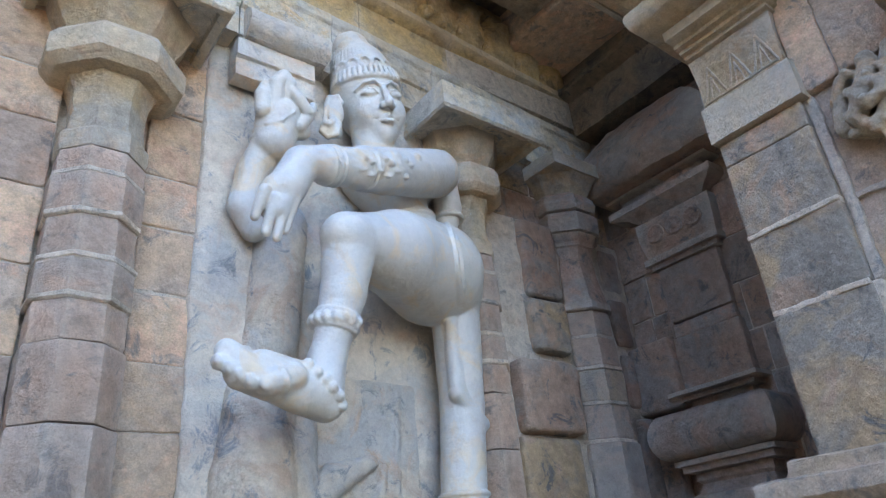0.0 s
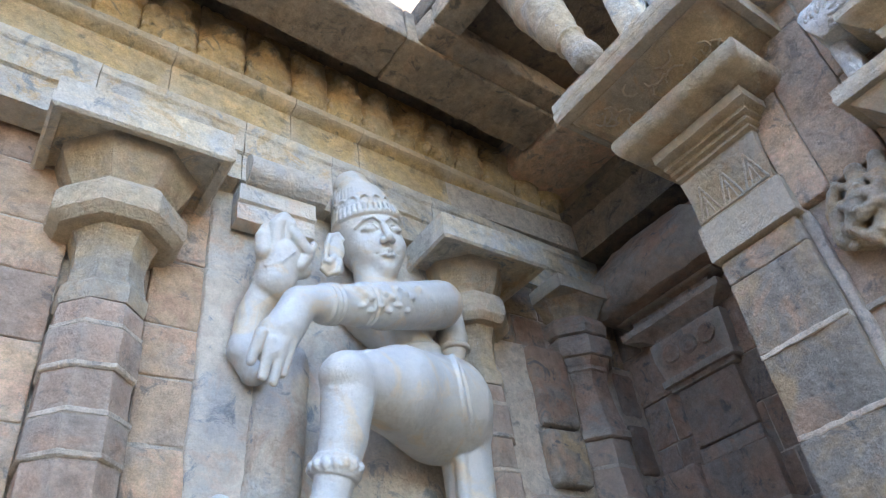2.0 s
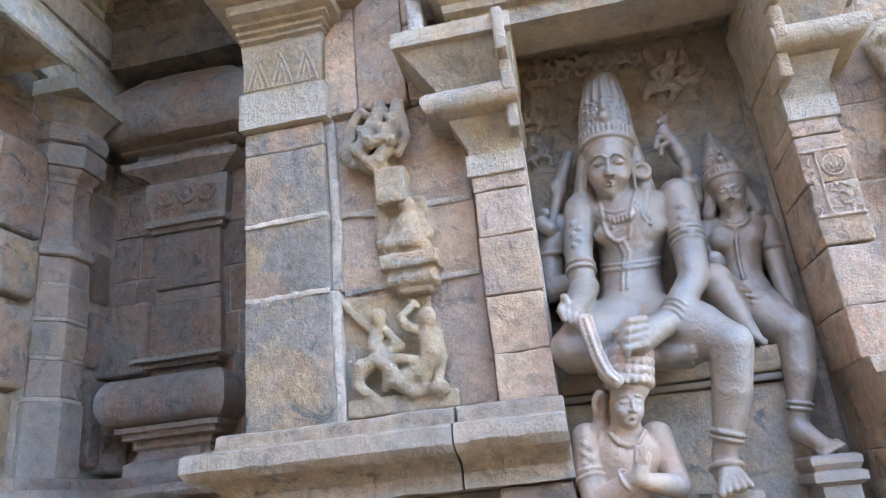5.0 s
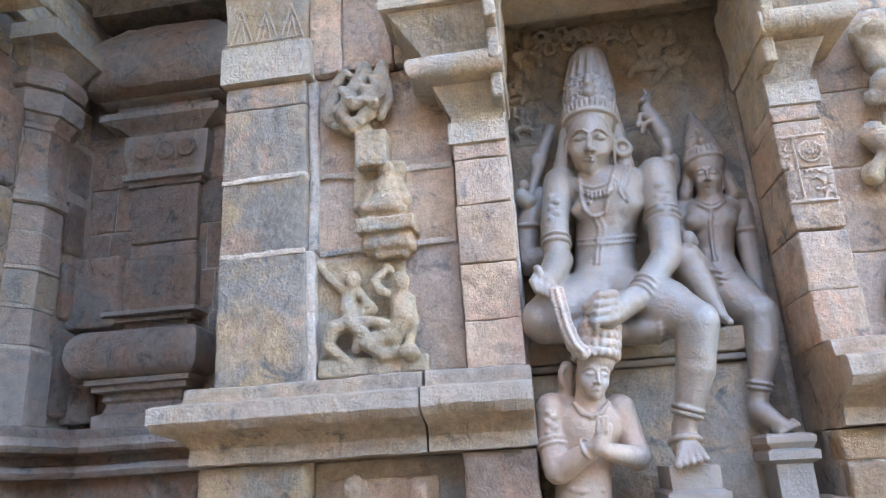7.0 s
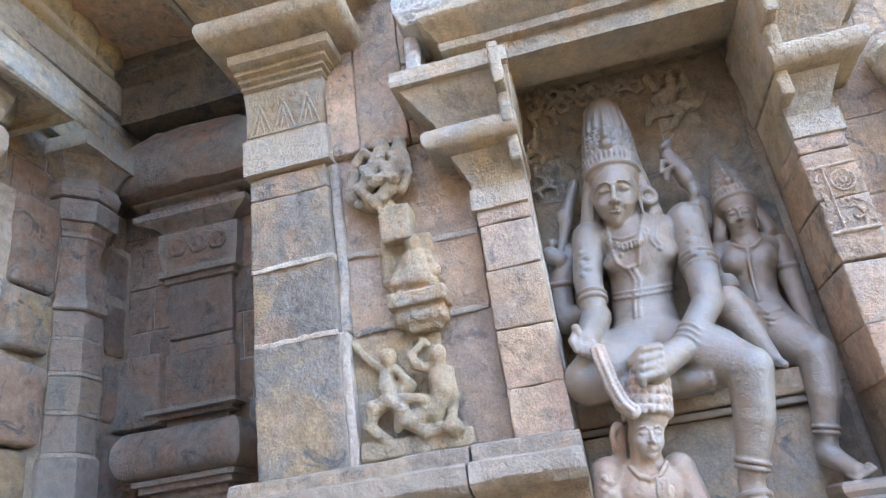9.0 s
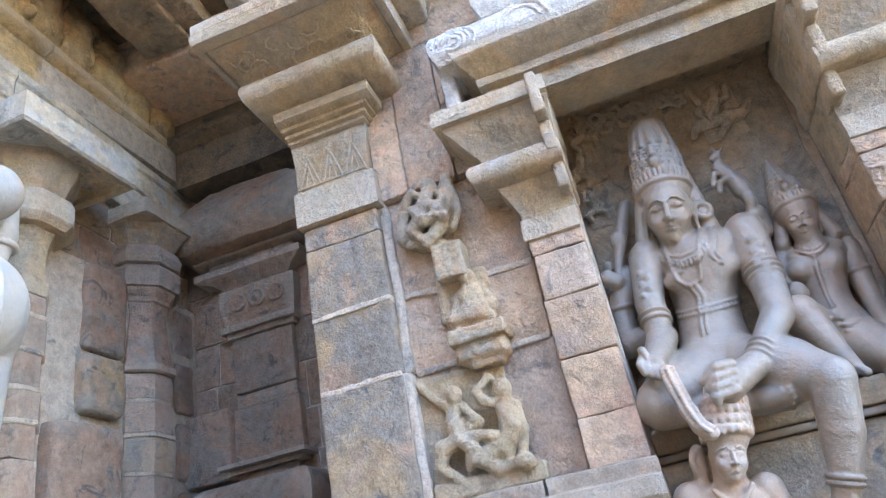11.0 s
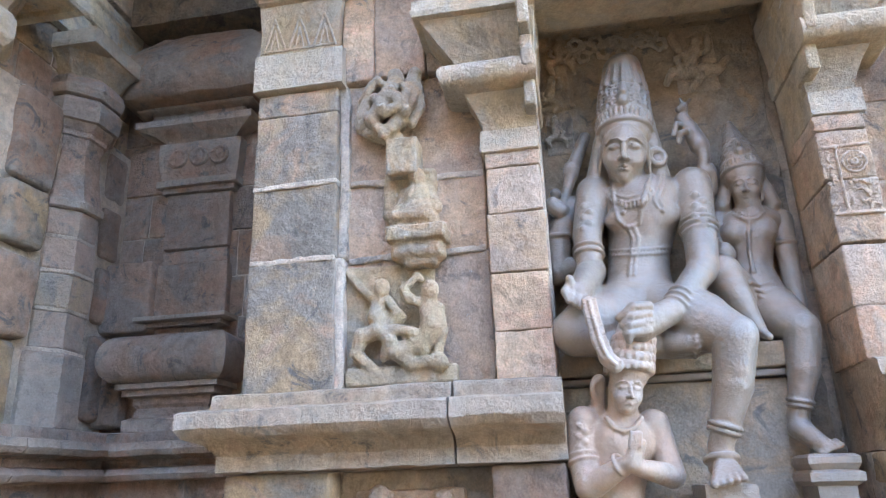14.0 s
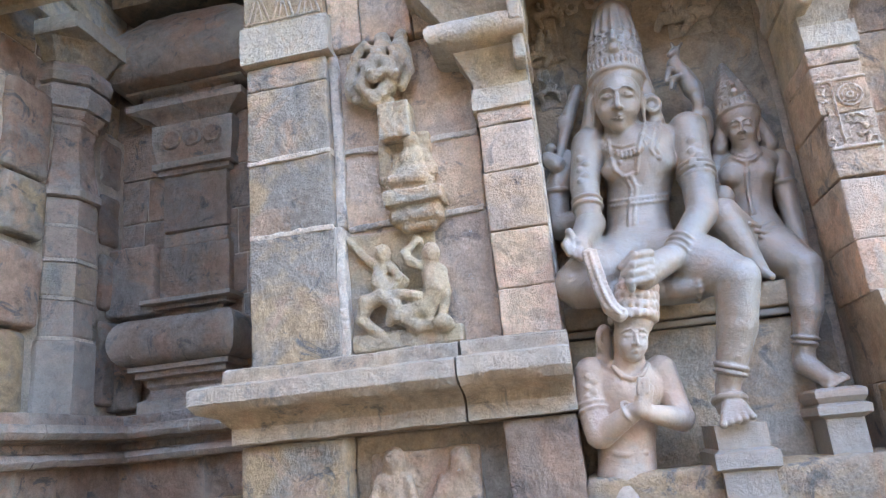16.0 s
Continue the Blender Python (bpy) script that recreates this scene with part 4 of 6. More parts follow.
# ---- moulded plinth that runs round the recess ----
PLINTH = [(0.0, 1.45), (0.02, 1.68), (0.10, 1.69), (0.12, 1.72), (0.10, 1.75), (0.05, 1.76), (0.05, 1.80), (0.16, 1.82), (0.18, 1.85), (0.17, 1.89), (0.08, 1.90), (0.07, 1.955), (0.0, 1.965)]
pl = thing("plinth", "dark moulded stone plinth under the columns", "plinth", (1.0, 2.9, 0), kind="structure")
for k, (a, b) in enumerate(((-2.5, -0.6), (-0.595, 0.9), (0.905, 2.1), (2.105, 3.2), (3.205, 4.2))):
    moulded("plinth_stone", M_RECESS, pl, a, b, 2.86, 3.2, PLINTH, grow=(0, 0, 1, 0), seed=k, amp=0.006)
for k, (a, b) in enumerate(((0.6, 1.5), (1.505, 2.3), (2.305, 2.86))):
    moulded("plinth_stone", M_RECESS, pl, 4.0, 4.3, a, b, PLINTH, grow=(1, 0, 0, 0), seed=k + 7, amp=0.006)

# unseen upper storeys, set back above the walls, added to block sky light
o = put_block("tower", M_WALL, None, -16.0, 9.0, 4.4, 9.0, 6.0, 9.4, r=0.05, amp=0.02, seg=1.0)
tagged(o, "unseen plain stone storey above the temple wall, blocks sky", "building", kind="structure")
o = put_block("tower", M_WALL, None, -14.0, 14.0, 6.0, 30.0, 9.4, 32.0, r=0.05, amp=0.02, seg=2.0)
tagged(o, "unseen plain stone pyramid tower of the temple, set back, blocks sky", "building", kind="structure")
o = put_block("tower", M_WALL, None, 3.3, 9.0, -9.0, 4.0, 5.4, 8.0, r=0.05, amp=0.02, seg=1.0)
tagged(o, "unseen plain stone storey above the side hall, blocks sky", "building", kind="structure")
# unseen run of wall, added to cut the low sky on the north side
o = put_block("wall_long", M_WALL, None, -16.0, -2.5, 3.0, 4.6, 0.0, 7.0, r=0.03, seg=1.0)
tagged(o, "unseen plain stone wall running on beside the temple, blocks sky", "wall", kind="structure")
# unseen wall, added to hold back sky light from the west
o = put_block("wall_west", M_BLOCK, None, -10.5, -9.5, -16.0, 3.0, 0.0, 8.5, r=0.03, seg=1.0)
tagged(o, "unseen plain weathered stone wall added to block the western sky", "wall", kind="structure")
o = put_block("wall_far", M_WALL, None, 3.6, 9.0, -9.0, 0.6, 0.0, 5.4, r=0.03, seg=1.0)
tagged(o, "plain stone body of the side hall", "building", kind="structure")

# ---- the standing guardian ----
guard = Clay(0.0075, 0.012)
guard.ball((1.670, 2.840, 4.058), (0.062, 0.031, 0.093), 0.005)
guard.ball((1.647, 2.830, 3.921), (0.067, 0.027, 0.055), 0.005)
guard.limb((1.714, 2.825, 4.121), (1.691, 2.833, 4.160), 0.0143, 0.0143, 0.002)
guard.limb((1.691, 2.833, 4.160), (1.635, 2.821, 4.120), 0.0144, 0.0144, 0.002)
guard.limb((1.635, 2.821, 4.120), (1.614, 2.825, 4.029), 0.0142, 0.0142, 0.002)
guard.limb((1.614, 2.825, 4.029), (1.597, 2.809, 3.929), 0.0140, 0.0140, 0.002)
guard.limb((1.588, 2.832, 3.890), (1.628, 2.834, 3.866), 0.0156, 0.0156, 0.002)
guard.limb((1.628, 2.834, 3.866), (1.668, 2.808, 3.883), 0.0156, 0.0156, 0.002)
guard.limb((1.668, 2.808, 3.883), (1.686, 2.811, 3.951), 0.0157, 0.0157, 0.002)
guard.limb((1.686, 2.811, 3.951), (1.657, 2.820, 3.978), 0.0159, 0.0159, 0.002)
guard.limb((1.657, 2.820, 3.978), (1.614, 2.803, 3.923), 0.0159, 0.0159, 0.002)
guard.limb((1.91, 2.875, 4.02), (1.963, 2.90, 3.843), 0.098, 0.125)
guard.ball((2.072, 2.960, 3.787), (0.304, 0.192, 0.186), 0.03)
guard.limb((2.081, 2.950, 3.746), (2.149, 2.930, 3.551), 0.216, 0.143, 0.04)
guard.limb((2.149, 2.930, 3.551), (2.262, 2.920, 3.246), 0.143, 0.240, 0.04)
guard.ring((2.168, 2.930, 3.530), (-0.196, 0.000, 0.981), 0.155, 0.016)
guard.limb((2.253, 2.740, 3.778), (1.806, 2.600, 3.574), 0.139, 0.118)
guard.limb((1.806, 2.600, 3.574), (1.430, 2.520, 3.442), 0.118, 0.084)
guard.ball((1.574, 2.459, 3.524), (0.0236, 0.0131, 0.0210), 0.003)
guard.ball((1.609, 2.458, 3.511), (0.0236, 0.0131, 0.0210), 0.003)
guard.ball((1.647, 2.463, 3.502), (0.0238, 0.0132, 0.0211), 0.003)
guard.ball((1.694, 2.473, 3.565), (0.0243, 0.0135, 0.0216), 0.003)
guard.ball((1.730, 2.472, 3.552), (0.0243, 0.0135, 0.0216), 0.003)
guard.ball((1.770, 2.478, 3.544), (0.0245, 0.0136, 0.0218), 0.003)
guard.ball((1.821, 2.488, 3.610), (0.0250, 0.0139, 0.0222), 0.003)
guard.ball((1.863, 2.494, 3.601), (0.0251, 0.0140, 0.0223), 0.003)
guard.ball((1.910, 2.506, 3.598), (0.0254, 0.0141, 0.0225), 0.003)
guard.ball((1.973, 2.527, 3.676), (0.0260, 0.0145, 0.0231), 0.003)
guard.ball((1.599, 2.468, 3.448), (0.0260, 0.0104, 0.0156), 0.003)
guard.ball((1.658, 2.489, 3.448), (0.0263, 0.0105, 0.0158), 0.003)
guard.ball((1.705, 2.481, 3.483), (0.0266, 0.0107, 0.0160), 0.003)
guard.ball((1.766, 2.501, 3.482), (0.0270, 0.0108, 0.0162), 0.003)
guard.ball((1.816, 2.494, 3.520), (0.0273, 0.0109, 0.0164), 0.003)
guard.ball((1.885, 2.521, 3.524), (0.0278, 0.0111, 0.0167), 0.003)
guard.ring((1.483, 2.531, 3.460), (-0.925, -0.197, -0.325), 0.091, 0.0103, 0.003)
guard.ring((1.456, 2.526, 3.451), (-0.925, -0.197, -0.325), 0.089, 0.0103, 0.003)
guard.ring((1.430, 2.520, 3.442), (-0.925, -0.197, -0.325), 0.086, 0.0102, 0.003)
guard.ring((1.674, 2.572, 3.528), (-0.925, -0.197, -0.325), 0.107, 0.0082, 0.003)
guard.ring((1.648, 2.566, 3.519), (-0.925, -0.197, -0.325), 0.105, 0.0081, 0.003)
guard.limb((1.410, 2.520, 3.447), (1.305, 2.500, 3.393), 0.079, 0.081)
guard.limb((1.305, 2.500, 3.393), (1.229, 2.500, 3.247), 0.081, 0.085)
guard.limb((1.254, 2.500, 3.266), (1.198, 2.510, 3.139), 0.071, 0.064)
guard.limb((1.179, 2.500, 3.235), (1.160, 2.520, 3.162), 0.056, 0.051)
guard.limb((1.261, 2.470, 3.197), (1.236, 2.510, 3.051), 0.028, 0.020, 0.004)
guard.limb((1.217, 2.470, 3.161), (1.199, 2.510, 3.009), 0.028, 0.020, 0.004)
guard.limb((1.168, 2.470, 3.163), (1.151, 2.510, 3.021), 0.027, 0.020, 0.004)
guard.limb((1.124, 2.470, 3.193), (1.102, 2.510, 3.081), 0.027, 0.020, 0.004)
guard.limb((1.284, 2.990, 3.612), (1.247, 2.990, 3.413), 0.079, 0.081)
guard.limb((1.247, 2.990, 3.413), (1.297, 2.990, 3.302), 0.081, 0.064)
guard.limb((1.271, 2.980, 3.603), (1.338, 2.920, 3.771), 0.078, 0.086)
guard.limb((1.346, 2.880, 3.765), (1.359, 2.860, 3.897), 0.103, 0.116)
guard.ball((1.372, 2.850, 3.924), (0.140, 0.070, 0.140), 0.015)
guard.ball((1.462, 2.840, 3.851), (0.064, 0.047, 0.053), 0.01)
guard.limb((1.253, 2.810, 3.884), (1.240, 2.800, 3.963), 0.043, 0.037, 0.004)
guard.limb((1.240, 2.800, 3.963), (1.256, 2.800, 4.031), 0.037, 0.026, 0.004)
guard.limb((1.313, 2.800, 3.933), (1.304, 2.770, 4.037), 0.043, 0.041, 0.004)
guard.limb((1.304, 2.770, 4.037), (1.336, 2.760, 4.087), 0.041, 0.038, 0.004)
guard.limb((1.336, 2.760, 4.087), (1.370, 2.750, 4.053), 0.038, 0.032, 0.004)
guard.limb((1.360, 2.790, 3.978), (1.368, 2.760, 4.034), 0.032, 0.032, 0.004)
guard.limb((1.368, 2.760, 4.034), (1.421, 2.750, 3.970), 0.032, 0.032, 0.004)
guard.limb((1.421, 2.750, 3.970), (1.473, 2.760, 3.920), 0.032, 0.029, 0.004)
guard.limb((1.444, 2.800, 3.847), (1.482, 2.780, 3.900), 0.035, 0.029, 0.004)
guard.limb((1.482, 2.780, 3.900), (1.507, 2.770, 3.971), 0.029, 0.024, 0.004)
guard.limb((1.266, 2.806, 3.798), (1.335, 2.761, 3.816), 0.0073, 0.0073, 0.003)
guard.limb((1.335, 2.761, 3.816), (1.395, 2.748, 3.887), 0.0073, 0.0073, 0.003)
guard.limb((2.434, 2.920, 3.911), (2.456, 2.900, 3.691), 0.102, 0.082)
guard.limb((2.456, 2.900, 3.691), (2.430, 2.920, 3.495), 0.082, 0.064)
guard.ring((2.447, 2.900, 3.615), (0.000, 0.000, 1.000), 0.081, 0.016)
guard.ring((1.331, 2.926, 3.754), (0.352, -0.315, 0.882), 0.088, 0.0115, 0.003)
guard.ring((1.341, 2.917, 3.779), (0.352, -0.315, 0.882), 0.090, 0.0115, 0.003)
guard.limb((2.227, 2.820, 3.184), (1.853, 2.620, 3.134), 0.280, 0.205, 0.03)
guard.limb((1.853, 2.620, 3.134), (1.544, 2.500, 3.075), 0.205, 0.124, 0.03)
guard.ball((2.347, 2.840, 3.104), (0.186, 0.180, 0.186), 0.03)
guard.limb((1.536, 2.500, 3.054), (1.506, 2.520, 2.810), 0.123, 0.096)
guard.limb((1.506, 2.520, 2.810), (1.453, 2.550, 2.570), 0.096, 0.075)
guard.ball((1.511, 2.480, 3.078), (0.118, 0.118, 0.104))
guard.ring((1.486, 2.531, 2.719), (-0.214, 0.121, -0.969), 0.092, 0.0091, 0.003)
guard.ring((1.482, 2.534, 2.700), (-0.214, 0.121, -0.969), 0.091, 0.0135, 0.003)
guard.ring((1.476, 2.537, 2.676), (-0.214, 0.121, -0.969), 0.089, 0.0157, 0.003)
guard.ring((1.472, 2.539, 2.656), (-0.214, 0.121, -0.969), 0.087, 0.0090, 0.003)
guard.limb((1.444, 2.550, 2.545), (1.415, 2.550, 2.406), 0.079, 0.090)
guard.limb((1.432, 2.560, 2.366), (1.299, 2.520, 2.386), 0.082, 0.082)
guard.limb((1.299, 2.520, 2.386), (1.053, 2.470, 2.416), 0.082, 0.061)
guard.limb((1.347, 2.530, 2.426), (1.133, 2.480, 2.460), 0.071, 0.055)
guard.limb((1.005, 2.480, 2.493), (1.071, 2.470, 2.439), 0.046, 0.050)
guard.limb((2.382, 2.840, 3.079), (2.395, 2.880, 2.507), 0.135, 0.114)
guard.limb((2.395, 2.880, 2.507), (2.345, 2.880, 2.008), 0.114, 0.113)
guard.limb((2.345, 2.880, 2.008), (2.279, 2.840, 1.829), 0.113, 0.149)
guard.limb((2.217, 2.800, 1.832), (1.881, 2.660, 1.796), 0.114, 0.072)
guard.ring((2.346, 2.880, 2.021), (0.000, 0.000, 1.000), 0.118, 0.016)
guard.ring((2.350, 2.880, 2.061), (0.000, 0.000, 1.000), 0.119, 0.011)
guard.limb((2.272, 2.740, 3.115), (2.305, 2.800, 2.771), 0.029, 0.040, 0.008)
guard.limb((2.305, 2.800, 2.771), (2.307, 2.800, 2.537), 0.040, 0.044, 0.008)
guard.limb((2.307, 2.800, 2.537), (2.461, 2.820, 2.397), 0.044, 0.040, 0.008)
guard.limb((2.142, 2.780, 3.424), (2.467, 2.760, 3.215), 0.029, 0.037, 0.01)
look_out = facing(-9, 10, -10)
head(guard, (1.925, 2.79, 4.155), look_out, 0.465, ears=(), lip=1.2)
guard.limb((1.92, 2.90, 4.30), (1.89, 2.905, 4.46), 0.205, 0.180, 0.01).limb((1.89, 2.905, 4.46), (1.845, 2.92, 4.63), 0.180, 0.115, 0.01)
for k in range(19):
    a = -2.2 + 2.9 * k / 18
    out = look_out @ np.array((math.sin(a), 0.0, math.cos(a)))
    foot = np.array((1.915, 2.875, 4.335)) + 0.203 * out
    guard.limb(foot, foot - 0.012 * out + np.array((-0.008, 0.0, 0.055)), 0.013, 0.011, 0.010)
    guard.cut(foot - 0.020 * out + np.array((-0.02, 0.0, 0.11)), foot - 0.075 * out + np.array((-0.055, 0.0, 0.27)), 0.008, 0.006, 0.012)
for k in range(7):
    a = -1.9 + 2.4 * k / 6
    out = look_out @ np.array((math.sin(a), 0.0, math.cos(a)))
    guard.ring(np.array((1.897, 2.888, 4.43)) + 0.180 * out, out, 0.030, 0.008, 0.010)
guard.ring((1.915, 2.88, 4.322), look_out[:, 1], 0.200, 0.010, 0.012)
guard.strand([(2.205, 2.62, 3.40), (2.219, 2.62, 3.264), (2.229, 2.62, 3.107), (2.238, 2.62, 2.955)], 0.012, way=(0.55, 0.75, 0.36), k=0.012)
guard.strand([(2.25, 2.62, 3.30), (2.265, 2.62, 3.15), (2.27, 2.62, 3.0)], 0.009, way=(0.55, 0.75, 0.36), k=0.012)
# the raised foot: toes, toe rings and a strap of large beads
for k in range(4):
    a = np.array((1.075 - 0.035 * k, 2.425 + 0.012 * k, 2.372 + 0.024 * k))
    guard.limb(a + np.array((0.10, 0.02, 0.05)), a, 0.028, 0.030, 0.008)
    guard.ball(a + np.array((-0.012, -0.022, 0.0)), (0.017, 0.012, 0.022), 0.003)
guard.limb((1.25, 2.45, 2.415), (1.135, 2.425, 2.372), 0.050, 0.043, 0.012)
guard.ring((1.19, 2.437, 2.39), (0.9, 0.15, 0.35), 0.047, 0.009, 0.004)
guard.ball((1.118, 2.395, 2.366), (0.026, 0.014, 0.030), 0.003)
guard.strand([(1.24, 2.45, 2.53), (1.30, 2.44, 2.47), (1.37, 2.44, 2.42), (1.44, 2.46, 2.37), (1.49, 2.50, 2.30)], 0.024, way=(0.42, 0.85, 0.25), bead=0.043, k=0.004)
for k in range(9):
    a = -1.6 + 3.2 * k / 8
    guard.ball((1.478 - 0.10 * math.sin(a + 0.9), 2.537 - 0.10 * math.cos(a + 0.9), 2.689 + 0.01 * math.sin(a)), (0.018, 0.018, 0.024), 0.004)
guard.cast("guardian_statue", M_GUARD, rough=0.002)
tagged(bpy.data.objects["guardian_statue"], "pale granite temple guardian statue with one raised leg", "statue")

shaft = Clay(0.011, 0.03)
shaft.limb((1.476, 3.090, 3.409), (1.429, 3.090, 2.731), 0.144, 0.142)
shaft.limb((1.371, 3.060, 2.484), (1.359, 3.060, 2.127), 0.155, 0.180, 0.04)
shaft.limb((1.359, 3.060, 2.127), (1.366, 3.040, 1.698), 0.180, 0.196, 0.04)
shaft.limb((1.548, 3.080, 2.428), (1.544, 3.080, 1.685), 0.110, 0.128, 0.04)
shaft.ball((1.340, 2.980, 2.437), (0.146, 0.071, 0.071), 0.04)
shaft.cast("carved_shaft", M_SLAB, rough=0.006)
tagged(bpy.data.objects["carved_shaft"], "cream carved stone shaft below the raised foot", "shaft")

folds = Clay(0.01, 0.012)
folds.box((1.624, 3.050, 1.628), (2.227, 3.110, 2.638))
folds.limb((1.629, 3.040, 2.034), (1.729, 3.030, 2.152), 0.072, 0.075)
folds.limb((1.729, 3.030, 2.152), (1.936, 3.040, 2.236), 0.075, 0.037)
folds.limb((1.629, 3.040, 1.987), (1.679, 3.030, 1.672), 0.077, 0.116)
folds.limb((2.002, 3.050, 2.213), (1.983, 3.050, 2.058), 0.024, 0.023)
folds.limb((1.983, 3.050, 2.058), (1.907, 3.050, 1.935), 0.023, 0.020)
folds.limb((2.110, 3.050, 2.580), (2.076, 3.050, 2.084), 0.020, 0.019)
folds.limb((2.076, 3.050, 2.084), (2.050, 3.050, 1.784), 0.019, 0.018)
folds.cast("worn_relief", M_SLAB, rough=0.005)
tagged(bpy.data.objects["worn_relief"], "worn cream relief on the slab between the legs", "relief")

# ---- the figures in the niche ----
god = Clay(0.0052, 0.005)
god.ring((2.900, -0.329, 2.863), (0.944, 0.330, 0.000), 0.033, 0.012)
god.ball((2.980, -0.259, 2.712), (0.119, 0.219, 0.090), 0.03)
god.limb((2.970, -0.250, 2.651), (2.980, -0.211, 2.459), 0.151, 0.112, 0.03)
god.limb((2.980, -0.211, 2.459), (2.960, -0.188, 2.265), 0.112, 0.145, 0.03)
god.ball((2.888, -0.156, 2.599), (0.041, 0.069, 0.046), 0.03)
god.ball((2.885, -0.308, 2.598), (0.041, 0.073, 0.045), 0.03)
god.limb((2.839, -0.111, 2.296), (2.813, -0.171, 2.278), 0.0142, 0.0142, 0.0012)
god.limb((2.813, -0.171, 2.278), (2.821, -0.235, 2.277), 0.0140, 0.0140, 0.0012)
god.limb((2.821, -0.235, 2.277), (2.887, -0.309, 2.301), 0.0140, 0.0140, 0.0012)
god.limb((2.865, -0.076, 2.284), (2.835, -0.106, 2.261), 0.0173, 0.0173, 0.0012)
god.limb((2.835, -0.106, 2.261), (2.813, -0.167, 2.247), 0.0170, 0.0170, 0.0012)
god.limb((2.813, -0.167, 2.247), (2.819, -0.231, 2.246), 0.0168, 0.0168, 0.0012)
god.limb((2.819, -0.231, 2.246), (2.867, -0.302, 2.264), 0.0168, 0.0168, 0.0012)
god.limb((2.950, -0.060, 2.752), (2.900, -0.014, 2.555), 0.072, 0.058)
god.limb((2.900, -0.014, 2.555), (2.860, -0.010, 2.398), 0.058, 0.049)
god.limb((2.870, -0.013, 2.389), (2.660, 0.048, 2.253), 0.058, 0.041)
god.ring((2.882, -0.012, 2.484), (-0.247, 0.025, -0.969), 0.057, 0.0068, 0.003)
god.ring((2.875, -0.012, 2.458), (-0.247, 0.025, -0.969), 0.055, 0.0091, 0.003)
god.ball((2.868, -0.011, 2.667), (0.0092, 0.0162, 0.0139), 0.003)
god.ball((2.856, -0.030, 2.635), (0.0092, 0.0160, 0.0137), 0.003)
god.ball((2.856, -0.005, 2.614), (0.0092, 0.0160, 0.0137), 0.003)
god.ball((2.847, -0.025, 2.584), (0.0091, 0.0159, 0.0136), 0.003)
god.ball((2.845, 0.000, 2.562), (0.0091, 0.0159, 0.0136), 0.003)
god.ball((2.655, 0.057, 2.249), (0.029, 0.041, 0.037), 0.006)
god.limb((2.640, 0.082, 2.277), (2.615, 0.096, 2.251), 0.015, 0.014, 0.002)
god.limb((2.615, 0.096, 2.251), (2.610, 0.084, 2.215), 0.014, 0.012, 0.002)
god.limb((2.640, 0.063, 2.263), (2.615, 0.076, 2.234), 0.015, 0.014, 0.002)
god.limb((2.615, 0.076, 2.234), (2.610, 0.065, 2.203), 0.014, 0.012, 0.002)
god.limb((2.640, 0.044, 2.248), (2.615, 0.055, 2.218), 0.015, 0.014, 0.002)
god.limb((2.615, 0.055, 2.218), (2.610, 0.046, 2.190), 0.014, 0.012, 0.002)
god.limb((2.640, 0.026, 2.233), (2.615, 0.035, 2.201), 0.015, 0.014, 0.002)
god.limb((2.615, 0.035, 2.201), (2.610, 0.028, 2.178), 0.014, 0.012, 0.002)
god.limb((2.640, 0.067, 2.263), (2.630, 0.075, 2.300), 0.018, 0.016, 0.004)
god.limb((2.940, -0.452, 2.736), (2.880, -0.442, 2.526), 0.077, 0.065)
god.limb((2.880, -0.442, 2.526), (2.820, -0.424, 2.360), 0.065, 0.058)
god.limb((2.820, -0.423, 2.351), (2.680, -0.271, 2.170), 0.058, 0.040)
god.limb((2.680, -0.267, 2.168), (2.620, -0.146, 2.106), 0.046, 0.055)
god.ring((2.886, -0.443, 2.547), (-0.274, 0.046, -0.961), 0.069, 0.0067, 0.003)
god.ring((2.880, -0.442, 2.526), (-0.274, 0.046, -0.961), 0.068, 0.0090, 0.003)
god.ring((2.873, -0.441, 2.501), (-0.274, 0.046, -0.961), 0.066, 0.0067, 0.003)
god.ball((2.843, -0.440, 2.657), (0.0090, 0.0179, 0.0157), 0.003)
god.ball((2.840, -0.466, 2.630), (0.0089, 0.0178, 0.0156), 0.003)
god.ball((2.835, -0.432, 2.611), (0.0089, 0.0178, 0.0156), 0.003)
god.ball((2.828, -0.457, 2.584), (0.0088, 0.0177, 0.0155), 0.003)
god.ball((2.817, -0.422, 2.563), (0.0088, 0.0176, 0.0154), 0.003)
god.ball((2.811, -0.447, 2.536), (0.0087, 0.0175, 0.0153), 0.003)
god.ring((2.719, -0.314, 2.221), (-0.510, 0.553, -0.659), 0.048, 0.0062, 0.003)
god.ring((2.705, -0.298, 2.203), (-0.510, 0.553, -0.659), 0.047, 0.0061, 0.003)
god.ring((2.691, -0.283, 2.184), (-0.510, 0.553, -0.659), 0.045, 0.0061, 0.003)
god.limb((2.590, -0.181, 2.170), (2.562, -0.125, 2.165), 0.018, 0.017, 0.003)
god.limb((2.562, -0.125, 2.165), (2.568, -0.079, 2.131), 0.017, 0.014, 0.003)
god.limb((2.590, -0.177, 2.142), (2.562, -0.117, 2.134), 0.018, 0.016, 0.003)
god.limb((2.562, -0.117, 2.134), (2.568, -0.087, 2.105), 0.016, 0.014, 0.003)
god.limb((2.590, -0.174, 2.115), (2.562, -0.109, 2.103), 0.018, 0.016, 0.003)
god.limb((2.562, -0.109, 2.103), (2.568, -0.095, 2.078), 0.016, 0.014, 0.003)
